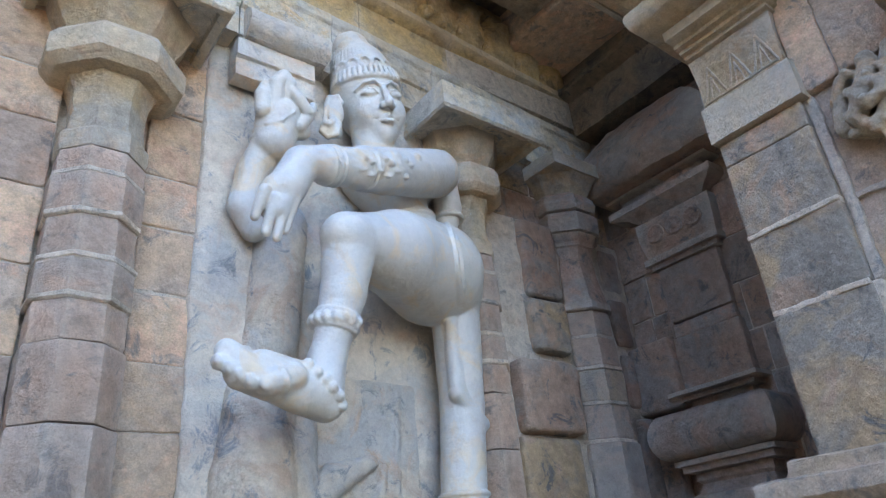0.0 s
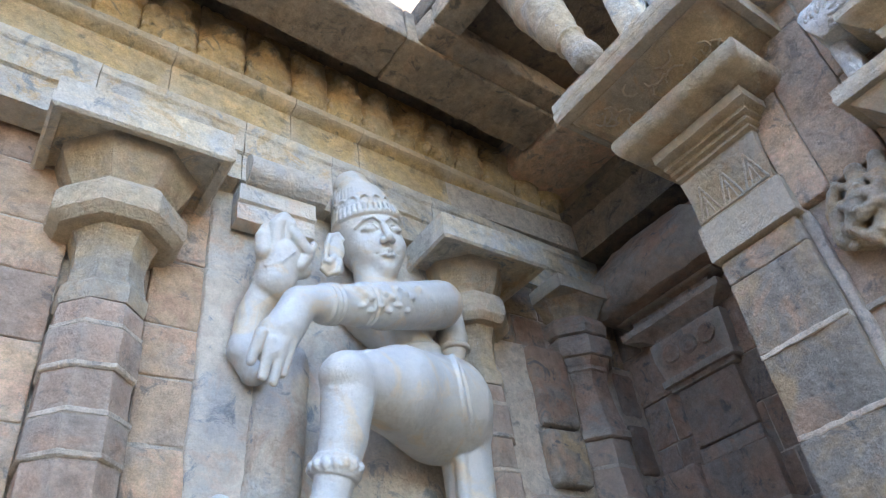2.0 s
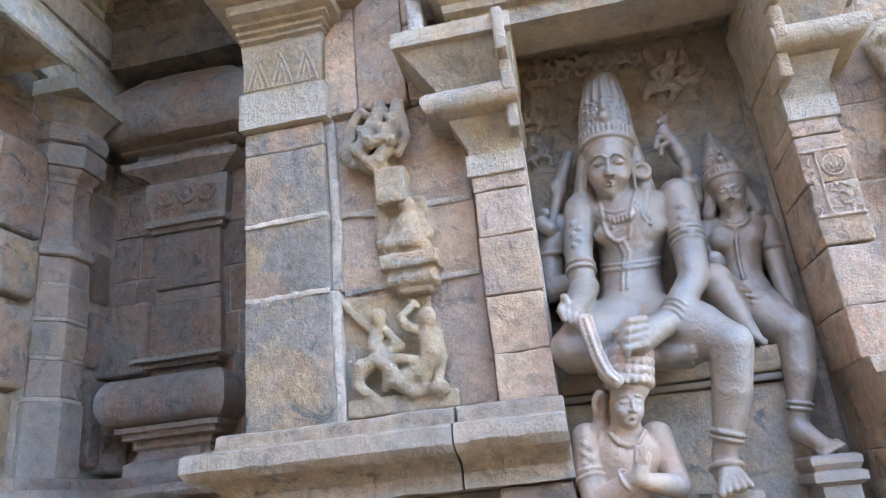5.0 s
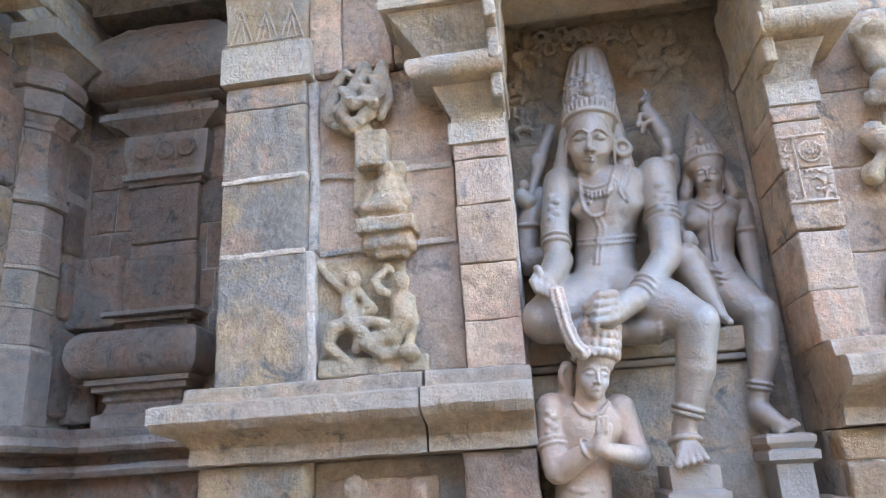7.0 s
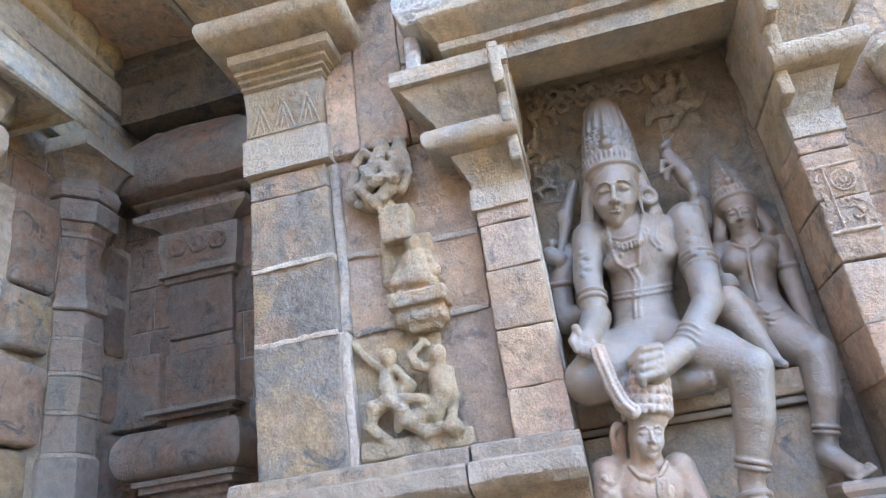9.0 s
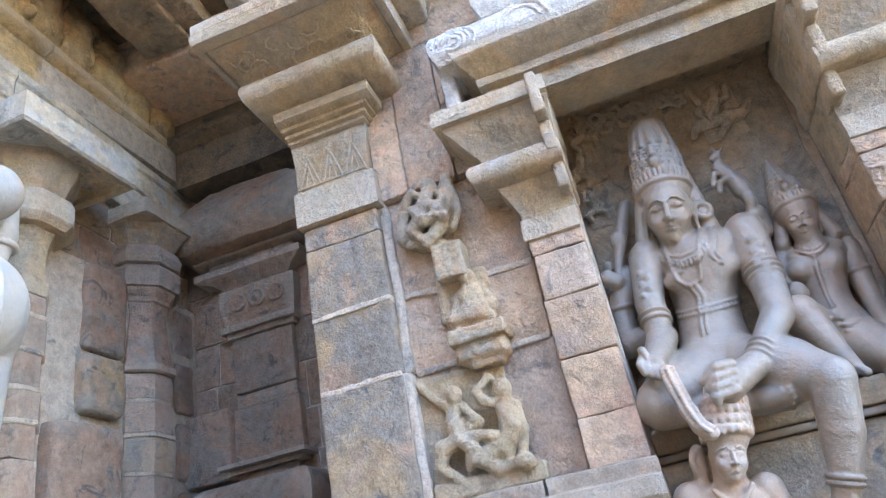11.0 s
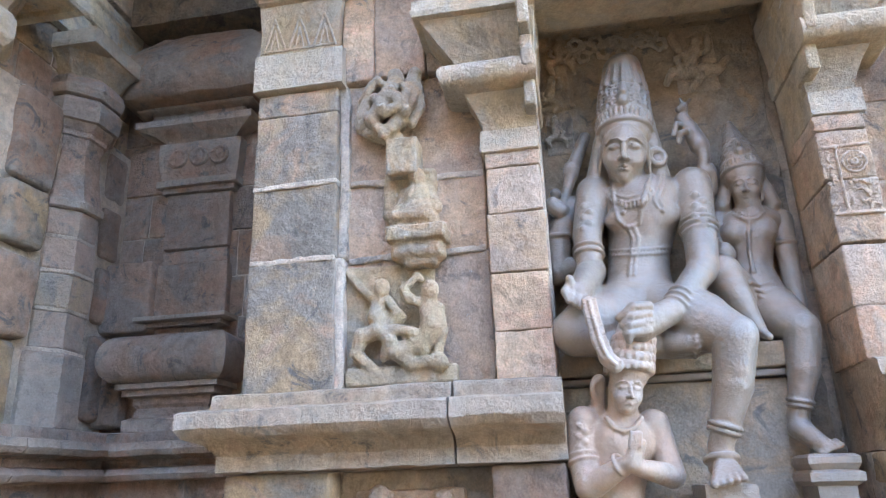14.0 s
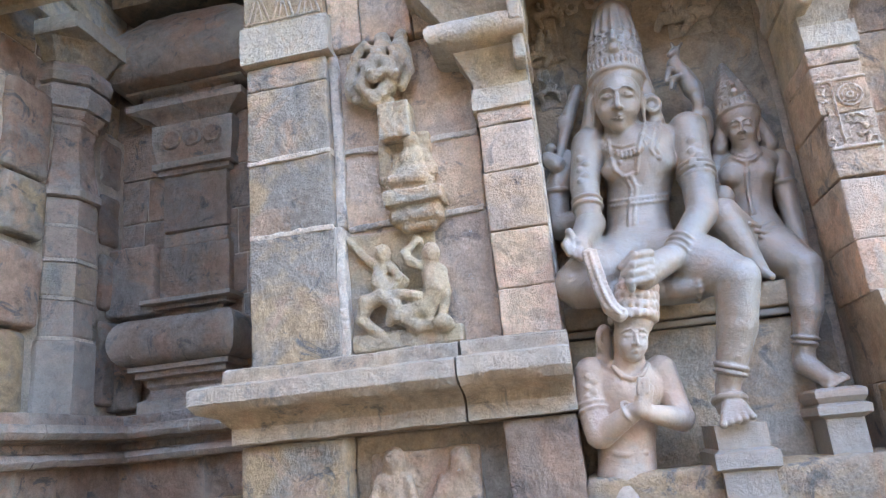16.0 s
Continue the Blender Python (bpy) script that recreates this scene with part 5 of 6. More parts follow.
god.limb((2.590, -0.170, 2.087), (2.562, -0.101, 2.073), 0.017, 0.016, 0.003)
god.limb((2.562, -0.101, 2.073), (2.568, -0.103, 2.052), 0.016, 0.013, 0.003)
god.ring((2.564, -0.129, 2.163), (0.000, 0.981, 0.196), 0.017, 0.004, 0.002)
god.ring((2.564, -0.121, 2.132), (0.000, 0.981, 0.196), 0.017, 0.004, 0.002)
god.ring((2.564, -0.113, 2.101), (0.000, 0.981, 0.196), 0.017, 0.004, 0.002)
god.limb((3.020, 0.033, 2.719), (3.020, 0.109, 2.573), 0.054, 0.058)
god.limb((3.020, 0.109, 2.573), (3.000, 0.111, 2.428), 0.058, 0.052)
god.limb((3.000, 0.111, 2.428), (2.970, 0.014, 2.446), 0.052, 0.047)
god.ring((3.020, 0.107, 2.586), (0.000, 0.000, 1.000), 0.061, 0.010)
god.limb((2.980, 0.082, 2.697), (2.970, 0.115, 2.724), 0.039, 0.034)
god.limb((2.980, 0.066, 2.734), (3.020, 0.002, 2.930), 0.019, 0.030)
god.limb((3.020, 0.002, 2.930), (3.050, -0.054, 3.062), 0.030, 0.025)
god.ball((3.000, 0.022, 2.883), (0.025, 0.035, 0.049))
god.ball((2.970, 0.098, 2.774), (0.024, 0.024, 0.024))
god.limb((3.020, -0.530, 2.749), (3.000, -0.533, 2.819), 0.043, 0.038)
god.limb((2.970, -0.462, 3.055), (2.970, -0.488, 3.005), 0.032, 0.034)
god.limb((2.970, -0.488, 3.005), (2.980, -0.516, 2.933), 0.034, 0.041)
god.limb((2.970, -0.463, 3.060), (2.960, -0.473, 3.103), 0.022, 0.018)
god.limb((2.960, -0.474, 3.111), (2.940, -0.445, 3.088), 0.019, 0.012)
god.limb((2.970, -0.488, 3.128), (2.980, -0.509, 3.153), 0.009, 0.007)
god.limb((2.960, -0.470, 3.128), (2.960, -0.466, 3.151), 0.009, 0.007)
god.limb((2.960, -0.463, 3.022), (2.940, -0.430, 3.022), 0.014, 0.012)
god.limb((2.940, -0.430, 3.022), (2.940, -0.414, 2.973), 0.012, 0.011)
god.limb((2.950, -0.471, 2.989), (2.930, -0.436, 2.973), 0.014, 0.012)
god.limb((2.930, -0.436, 2.973), (2.940, -0.427, 2.937), 0.012, 0.011)
god.limb((2.980, -0.523, 2.921), (2.970, -0.526, 2.863), 0.034, 0.024)
god.limb((2.970, -0.526, 2.863), (2.980, -0.512, 2.823), 0.024, 0.021)
god.ball((2.980, -0.519, 2.806), (0.028, 0.043, 0.028), 0.006)
god.limb((2.900, -0.126, 2.223), (2.760, 0.015, 2.151), 0.128, 0.101, 0.03)
god.limb((2.760, 0.015, 2.151), (2.720, 0.075, 2.125), 0.101, 0.083, 0.03)
god.limb((2.720, 0.072, 2.095), (2.760, -0.260, 2.063), 0.062, 0.045)
god.limb((2.740, -0.258, 2.063), (2.700, -0.330, 2.053), 0.045, 0.036)
god.limb((2.770, -0.221, 2.064), (2.760, -0.330, 2.050), 0.045, 0.043, 0.02)
god.ball((2.666, -0.331, 2.062), (0.0079, 0.0099, 0.0089), 0.003)
god.ball((2.665, -0.332, 2.046), (0.0079, 0.0098, 0.0089), 0.003)
god.ball((2.672, -0.335, 2.031), (0.0079, 0.0099, 0.0089), 0.003)
god.ball((2.689, -0.331, 2.018), (0.0079, 0.0099, 0.0089), 0.003)
god.ball((2.741, -0.334, 2.011), (0.0081, 0.0101, 0.0091), 0.003)
god.limb((2.900, -0.243, 2.206), (2.760, -0.372, 2.138), 0.132, 0.107, 0.02)
god.limb((2.760, -0.372, 2.138), (2.660, -0.459, 2.061), 0.107, 0.074, 0.02)
god.limb((2.660, -0.457, 2.049), (2.680, -0.432, 1.902), 0.074, 0.066)
god.limb((2.680, -0.432, 1.902), (2.700, -0.371, 1.718), 0.066, 0.040)
god.ball((2.650, -0.461, 2.061), (0.064, 0.072, 0.070))
god.ring((2.694, -0.388, 1.770), (0.103, 0.313, -0.944), 0.051, 0.0077, 0.003)
god.ring((2.696, -0.382, 1.751), (0.103, 0.313, -0.944), 0.049, 0.0077, 0.003)
god.ring((2.700, -0.362, 1.663), (0.287, 0.000, 0.958), 0.049, 0.011)
god.limb((2.710, -0.368, 1.710), (2.700, -0.363, 1.645), 0.042, 0.047)
god.limb((2.700, -0.363, 1.645), (2.640, -0.374, 1.604), 0.047, 0.031)
god.limb((2.660, -0.349, 1.645), (2.585, -0.309, 1.587), 0.021, 0.014, 0.003)
god.limb((2.660, -0.358, 1.644), (2.585, -0.332, 1.591), 0.021, 0.012, 0.003)
god.limb((2.660, -0.366, 1.644), (2.585, -0.355, 1.594), 0.021, 0.012, 0.003)
god.limb((2.660, -0.375, 1.643), (2.585, -0.378, 1.598), 0.020, 0.012, 0.003)
god.limb((2.660, -0.384, 1.643), (2.585, -0.401, 1.602), 0.020, 0.012, 0.003)
head(god, (2.84, -0.192, 2.868), facing(-96, 17, 7), 0.24)
god.limb((2.93, -0.20, 2.86), (2.965, -0.21, 2.70), 0.066, 0.082, 0.02)
crown(god, (2.915, -0.212, 2.990), (2.98, -0.243, 3.325), 0.108, 0.084, (-0.93, 0.1, -0.35), seed=3)
god.limb((2.93, -0.31, 2.97), (2.95, -0.335, 2.80), 0.034, 0.042, 0.01).limb((2.93, -0.115, 2.97), (2.96, -0.075, 2.79), 0.034, 0.046, 0.01)
god.limb((2.92, -0.305, 3.06), (2.93, -0.325, 2.93), 0.03, 0.03, 0.01)
for row, bead in (((-0.088, 2.709), 0.0), ((-0.097, 2.713), 0.011), ((-0.109, 2.718), 0.0)):
    inset = (row[0] + 0.088) / -0.021
    arc = [(2.81, -0.088 - 0.021 * inset, 2.709 + 0.009 * inset), (2.81, -0.105 - 0.029 * inset, 2.662 + 0.019 * inset), (2.81, -0.169 - 0.006 * inset, 2.626 + 0.036 * inset), (2.81, -0.239 + 0.011 * inset, 2.633 + 0.035 * inset), (2.81, -0.284 + 0.017 * inset, 2.672 + 0.028 * inset)]
    god.strand(arc, 0.0052, bead=bead or 0.0)
    if bead:
        god.strand(arc, 0.0052, bead=0.017, drop=(0.002, 0.0, -0.022))
god.strand([(2.8, -0.127, 2.722), (2.8, -0.124, 2.633), (2.8, -0.130, 2.572), (2.8, -0.160, 2.532), (2.8, -0.211, 2.544), (2.8, -0.233, 2.625), (2.8, -0.259, 2.704), (2.8, -0.289, 2.754)], 0.0075)
for off in (0.0, -0.018):
    god.strand([(2.8, -0.170 + off, 2.534), (2.8, -0.183 + off, 2.481), (2.8, -0.173 + off, 2.443), (2.8, -0.151 + off, 2.338)], 0.0085)
for up in (0.0, -0.021):
    god.strand([(2.8, -0.085, 2.437 + up), (2.8, -0.18, 2.438 + up), (2.8, -0.264, 2.435 + up), (2.8, -0.34, 2.432 + up)], 0.0065)
god.strand([(2.8, -0.09, 2.427), (2.8, -0.18, 2.428), (2.8, -0.264, 2.425), (2.8, -0.335, 2.422)], 0.0055, bead=0.013)
for off in (0.0, -0.022):
    god.strand([(2.82, -0.32 + off, 2.75), (2.82, -0.301 + off, 2.693), (2.82, -0.28 + off, 2.644), (2.82, -0.292 + off, 2.61)], 0.006)
god.strand([(2.8, -0.155, 2.596), (2.8, -0.156, 2.598)], 0.008, bead=0.01).strand([(2.8, -0.305, 2.588), (2.8, -0.306, 2.59)], 0.008, bead=0.01)
god.cast("seated_statue", M_GODS, rough=0.0015)
tagged(bpy.data.objects["seated_statue"], "grey granite seated statue with a tall crown", "statue", "figures in the niche")

goddess = Clay(0.0054, 0.005)
goddess.ball((3.060, -0.675, 2.587), (0.090, 0.128, 0.076), 0.02)
goddess.limb((3.050, -0.662, 2.527), (3.050, -0.652, 2.393), 0.098, 0.074, 0.02)
goddess.limb((3.050, -0.652, 2.393), (3.000, -0.642, 2.227), 0.074, 0.125, 0.02)
goddess.ball((3.000, -0.596, 2.535), (0.051, 0.053, 0.053), 0.012)
goddess.ball((3.000, -0.709, 2.536), (0.051, 0.053, 0.053), 0.012)
goddess.limb((3.010, -0.620, 2.643), (2.975, -0.634, 2.603), 0.0092, 0.0092, 0.0012)
goddess.limb((2.975, -0.634, 2.603), (2.969, -0.657, 2.590), 0.0090, 0.0090, 0.0012)
goddess.limb((2.969, -0.657, 2.590), (2.970, -0.694, 2.601), 0.0090, 0.0090, 0.0012)
goddess.limb((2.969, -0.657, 2.590), (2.953, -0.641, 2.520), 0.0090, 0.0090, 0.0012)
goddess.limb((2.953, -0.641, 2.520), (2.968, -0.635, 2.442), 0.0089, 0.0089, 0.0012)
goddess.limb((2.968, -0.635, 2.442), (2.938, -0.626, 2.351), 0.0088, 0.0088, 0.0012)
goddess.limb((2.975, -0.626, 2.587), (2.957, -0.650, 2.562), 0.0075, 0.0075, 0.0012)
goddess.limb((2.957, -0.650, 2.562), (2.970, -0.700, 2.585), 0.0074, 0.0074, 0.0012)
goddess.limb((2.970, -0.700, 2.585), (3.012, -0.733, 2.642), 0.0075, 0.0075, 0.0012)
goddess.limb((3.070, -0.798, 2.593), (3.050, -0.795, 2.425), 0.052, 0.041)
goddess.limb((3.050, -0.795, 2.425), (3.000, -0.783, 2.223), 0.041, 0.033)
goddess.ring((3.060, -0.792, 2.490), (0.000, 0.000, 1.000), 0.047, 0.009)
goddess.limb((3.070, -0.570, 2.635), (3.020, -0.516, 2.498), 0.043, 0.037)
goddess.limb((3.000, -0.514, 2.491), (2.930, -0.547, 2.428), 0.032, 0.029)
goddess.ball((2.920, -0.534, 2.438), (0.027, 0.036, 0.040))
goddess.limb((2.970, -0.574, 2.238), (2.860, -0.498, 2.336), 0.093, 0.069)
goddess.limb((2.860, -0.499, 2.343), (2.840, -0.543, 2.209), 0.065, 0.047)
goddess.limb((2.840, -0.543, 2.209), (2.820, -0.581, 2.104), 0.047, 0.027)
goddess.limb((2.820, -0.581, 2.102), (2.780, -0.598, 2.071), 0.021, 0.016)
goddess.limb((2.849, -0.586, 2.291), (2.894, -0.626, 2.286), 0.0084, 0.0084, 0.0012)
goddess.limb((2.894, -0.626, 2.286), (2.909, -0.683, 2.297), 0.0085, 0.0085, 0.0012)
goddess.limb((2.870, -0.607, 2.268), (2.876, -0.637, 2.255), 0.0084, 0.0084, 0.0012)
goddess.limb((2.876, -0.637, 2.255), (2.892, -0.688, 2.267), 0.0084, 0.0084, 0.0012)
goddess.limb((2.876, -0.618, 2.241), (2.872, -0.643, 2.227), 0.0084, 0.0084, 0.0012)
goddess.limb((2.872, -0.643, 2.227), (2.885, -0.694, 2.240), 0.0083, 0.0083, 0.0012)
goddess.limb((2.950, -0.673, 2.189), (2.840, -0.725, 2.104), 0.105, 0.066)
goddess.limb((2.840, -0.727, 2.094), (2.840, -0.708, 1.960), 0.064, 0.055)
goddess.limb((2.840, -0.708, 1.960), (2.850, -0.671, 1.812), 0.055, 0.034)
goddess.ring((2.848, -0.680, 1.849), (0.065, 0.242, -0.968), 0.043, 0.0061, 0.003)
goddess.ring((2.849, -0.676, 1.831), (0.065, 0.242, -0.968), 0.040, 0.0061, 0.003)
goddess.limb((2.860, -0.668, 1.804), (2.850, -0.661, 1.760), 0.036, 0.040)
goddess.limb((2.850, -0.661, 1.760), (2.760, -0.702, 1.693), 0.040, 0.029)
goddess.limb((2.760, -0.676, 1.684), (2.735, -0.685, 1.671), 0.010, 0.009, 0.005)
goddess.limb((2.760, -0.692, 1.690), (2.735, -0.700, 1.677), 0.010, 0.009, 0.005)
goddess.limb((2.760, -0.708, 1.697), (2.735, -0.716, 1.684), 0.010, 0.009, 0.005)
goddess.limb((2.760, -0.724, 1.703), (2.735, -0.732, 1.690), 0.010, 0.009, 0.005)
goddess.limb((2.760, -0.740, 1.709), (2.735, -0.747, 1.696), 0.010, 0.009, 0.005)
head(goddess, (2.957, -0.661, 2.714), facing(-103, 15, 6), 0.148)
goddess.limb((2.99, -0.665, 2.70), (3.01, -0.675, 2.58), 0.045, 0.055, 0.015)
crown(goddess, (2.995, -0.668, 2.782), (3.055, -0.667, 3.045), 0.080, 0.016, (-0.93, 0.1, -0.35), tiers=5, flutes=3, curls=40, seed=5, shape=1.2)
goddess.limb((3.02, -0.735, 2.78), (3.04, -0.775, 2.66), 0.026, 0.034, 0.01).limb((3.02, -0.612, 2.78), (3.04, -0.582, 2.67), 0.024, 0.032, 0.01)
goddess.strand([(2.95, -0.60, 2.60), (2.95, -0.635, 2.575), (2.95, -0.675, 2.572), (2.95, -0.715, 2.60)], 0.006).strand([(2.95, -0.61, 2.615), (2.95, -0.64, 2.592), (2.95, -0.67, 2.590), (2.95, -0.705, 2.61)], 0.005, bead=0.012)
goddess.cast("seated_statue", M_GODS, rough=0.0015)
tagged(bpy.data.objects["seated_statue.001"], "smaller grey granite seated statue with a pointed crown", "statue", "figures in the niche")

devotee = Clay(0.0054, 0.005)
devotee.ball((2.760, -0.048, 1.746), (0.092, 0.132, 0.092), 0.03)
devotee.limb((2.770, -0.039, 1.717), (2.770, -0.008, 1.538), 0.112, 0.090, 0.03)
devotee.limb((2.770, -0.008, 1.538), (2.760, 0.014, 1.340), 0.090, 0.118, 0.03)
devotee.limb((2.740, 0.071, 1.802), (2.720, 0.087, 1.696), 0.060, 0.053)
devotee.limb((2.720, 0.087, 1.696), (2.680, 0.075, 1.597), 0.053, 0.048)
devotee.limb((2.680, 0.072, 1.591), (2.600, -0.049, 1.656), 0.046, 0.030)
devotee.limb((2.760, -0.165, 1.786), (2.760, -0.187, 1.697), 0.056, 0.047)
devotee.limb((2.760, -0.187, 1.697), (2.740, -0.209, 1.623), 0.047, 0.041)
devotee.limb((2.740, -0.204, 1.616), (2.600, -0.084, 1.648), 0.041, 0.028)
devotee.limb((2.585, -0.060, 1.660), (2.575, -0.086, 1.729), 0.024, 0.015, 0.008)
devotee.limb((2.590, -0.074, 1.654), (2.585, -0.108, 1.723), 0.022, 0.013, 0.008)
devotee.limb((2.565, -0.065, 1.712), (2.560, -0.074, 1.755), 0.008, 0.007, 0.004)
devotee.limb((2.565, -0.080, 1.711), (2.560, -0.089, 1.754), 0.008, 0.007, 0.004)
devotee.limb((2.565, -0.094, 1.710), (2.560, -0.103, 1.752), 0.008, 0.007, 0.004)
devotee.ring((2.610, -0.031, 1.657), (-0.503, -0.761, 0.409), 0.034, 0.007)
devotee.ring((2.716, 0.086, 1.686), (-0.372, -0.112, -0.921), 0.055, 0.0059, 0.003)
devotee.ring((2.708, 0.083, 1.666), (-0.372, -0.112, -0.921), 0.054, 0.0059, 0.003)
devotee.limb((2.676, -0.004, 1.811), (2.661, -0.028, 1.776), 0.0089, 0.0089, 0.0012)
devotee.limb((2.661, -0.028, 1.776), (2.659, -0.059, 1.762), 0.0088, 0.0088, 0.0012)
devotee.limb((2.659, -0.059, 1.762), (2.660, -0.094, 1.774), 0.0088, 0.0088, 0.0012)
devotee.limb((2.660, -0.094, 1.774), (2.672, -0.122, 1.807), 0.0088, 0.0088, 0.0012)
devotee.limb((2.683, 0.034, 1.529), (2.673, -0.002, 1.520), 0.0099, 0.0099, 0.0012)
devotee.limb((2.673, -0.002, 1.520), (2.697, -0.067, 1.522), 0.0098, 0.0098, 0.0012)
devotee.ball((2.680, 0.086, 1.790), (0.0079, 0.0138, 0.0118), 0.003)
devotee.ball((2.676, 0.070, 1.771), (0.0078, 0.0137, 0.0117), 0.003)
devotee.ball((2.675, 0.090, 1.755), (0.0078, 0.0137, 0.0117), 0.003)
devotee.ball((2.672, 0.074, 1.737), (0.0078, 0.0136, 0.0117), 0.003)
devotee.ball((2.671, 0.094, 1.721), (0.0078, 0.0136, 0.0117), 0.003)
head(devotee, (2.645, -0.084, 1.893), facing(-80, 8, 7), 0.145, ears=())
devotee.limb((2.705, -0.07, 1.90), (2.73, -0.06, 1.78), 0.046, 0.058, 0.015)
devotee.limb((2.672, -0.10, 1.97), (2.690, -0.135, 2.14), 0.070, 0.052, 0.01)
devotee.ring((2.735, 0.012, 1.915), (0.55, 0.83, 0.1), 0.034, 0.011, 0.004).limb((2.74, 0.005, 1.95), (2.75, 0.02, 1.85), 0.022, 0.024, 0.015)
for k in range(4):
    devotee.ring((2.668 + 0.005 * k, -0.099 - 0.009 * k, 1.972 + 0.032 * k), (0.1, -0.2, 0.97), 0.070 - 0.003 * k, 0.016, 0.004)
    for i in range(12):
        a = -1.7 + 3.4 * i / 11
        devotee.ball((2.668 + 0.005 * k - (0.080 - 0.003 * k) * math.cos(a), -0.099 - 0.009 * k + (0.080 - 0.003 * k) * math.sin(a), 1.972 + 0.032 * k), (0.010, 0.010, 0.015), 0.003)
# the garland that the seated figure winds round the crown
wreath = [(2.605, 0.016, 2.20), (2.59, 0.008, 2.133), (2.585, -0.004, 2.062), (2.585, -0.024, 2.0), (2.58, -0.05, 1.972)]
for a, b in zip(wreath[:-1], wreath[1:]):
    devotee.limb(a, b, 0.025, 0.025, 0.008)
    for i in range(5):
        q = np.array(a) + (np.array(b) - np.array(a)) * i / 5
        for e in (-0.017, 0.0, 0.017):
            devotee.ball(q + np.array((-0.029 + abs(e) * 0.6, e * 1.15, 0.007 * (abs(e) > 0))), (0.0065, 0.0085, 0.0075), 0.002)
devotee.cast("kneeling_statue", M_KNEEL, rough=0.0015)
tagged(bpy.data.objects["kneeling_statue"], "pinkish stone kneeling statue with folded arms and garland", "statue", "figures in the niche")

leg = Clay(0.009, 0.01)
leg.limb((2.320, 1.540, 5.091), (2.280, 1.444, 4.732), 0.142, 0.107)
leg.limb((2.280, 1.444, 4.732), (2.270, 1.383, 4.556), 0.107, 0.069)
leg.limb((2.270, 1.383, 4.556), (2.250, 1.317, 4.332), 0.063, 0.081)
leg.ring((2.270, 1.384, 4.553), (0.000, 0.447, 0.894), 0.072, 0.014)
leg.limb((2.400, 1.746, 5.632), (2.360, 1.623, 5.143), 0.109, 0.086)
leg.limb((2.360, 1.564, 5.597), (2.320, 1.540, 5.091), 0.210, 0.148)
leg.cast("broken_statue", M_CAP, rough=0.003)
tagged(bpy.data.objects["broken_statue"], "brown broken statue standing on the capital slab", "statue")

# ---- small reliefs on the sculptured wall ----
knot = Clay(0.007, 0.012)
knot.ball((2.780, 0.797, 3.147), (0.064, 0.117, 0.152))
knot.limb((2.700, 0.721, 3.254), (2.670, 0.753, 3.160), 0.036, 0.038)
knot.limb((2.670, 0.753, 3.160), (2.680, 0.819, 3.069), 0.038, 0.035)
knot.ball((2.700, 0.726, 3.276), (0.034, 0.036, 0.039))
knot.limb((2.700, 0.647, 3.247), (2.680, 0.659, 3.150), 0.034, 0.035)
knot.limb((2.680, 0.659, 3.150), (2.680, 0.723, 3.042), 0.035, 0.028)
knot.ball((2.700, 0.641, 3.273), (0.031, 0.031, 0.036))
knot.limb((2.710, 0.824, 3.249), (2.710, 0.856, 3.172), 0.029, 0.034)
knot.limb((2.710, 0.856, 3.172), (2.720, 0.876, 3.073), 0.034, 0.036)
knot.limb((2.660, 0.757, 3.181), (2.640, 0.697, 3.134), 0.021, 0.021)
knot.limb((2.640, 0.697, 3.134), (2.650, 0.671, 3.070), 0.021, 0.021)
knot.limb((2.670, 0.809, 3.169), (2.640, 0.759, 3.078), 0.021, 0.023)
knot.limb((2.640, 0.759, 3.078), (2.640, 0.715, 3.097), 0.023, 0.021)
knot.limb((2.730, 0.872, 3.064), (2.720, 0.736, 2.986), 0.034, 0.038)
knot.limb((2.680, 0.699, 3.051), (2.670, 0.770, 2.991), 0.028, 0.026)
knot.limb((2.680, 0.836, 3.206), (2.670, 0.799, 3.248), 0.017, 0.017)
knot.limb((2.670, 0.799, 3.248), (2.660, 0.756, 3.214), 0.017, 0.014)
knot.limb((2.670, 0.690, 3.217), (2.650, 0.667, 3.161), 0.014, 0.016)
knot.limb((2.650, 0.667, 3.161), (2.640, 0.698, 3.108), 0.016, 0.014)
knot.limb((2.690, 0.846, 3.092), (2.670, 0.793, 3.021), 0.019, 0.019)
knot.limb((2.670, 0.793, 3.021), (2.660, 0.731, 3.006), 0.019, 0.019)
knot.limb((2.700, 0.624, 3.211), (2.700, 0.619, 3.116), 0.017, 0.019)
knot.limb((2.700, 0.619, 3.116), (2.700, 0.656, 3.042), 0.019, 0.019)
knot.ball((2.643, 0.732, 3.189), (0.0188, 0.0141, 0.0141), 0.003)
knot.ball((2.621, 0.765, 3.094), (0.0185, 0.0162, 0.0139), 0.003)
knot.ball((2.632, 0.661, 3.077), (0.0184, 0.0138, 0.0161), 0.003)
knot.ball((2.705, 0.852, 3.022), (0.0189, 0.0237, 0.0189), 0.003)
knot.box((2.660, 0.632, 2.808), (2.790, 0.763, 2.967))
knot.cast("figure_relief", M_CAP, rough=0.004)
tagged(bpy.data.objects["figure_relief"], "worn relief of entwined figures on a block", "relief", "reliefs on the wall")

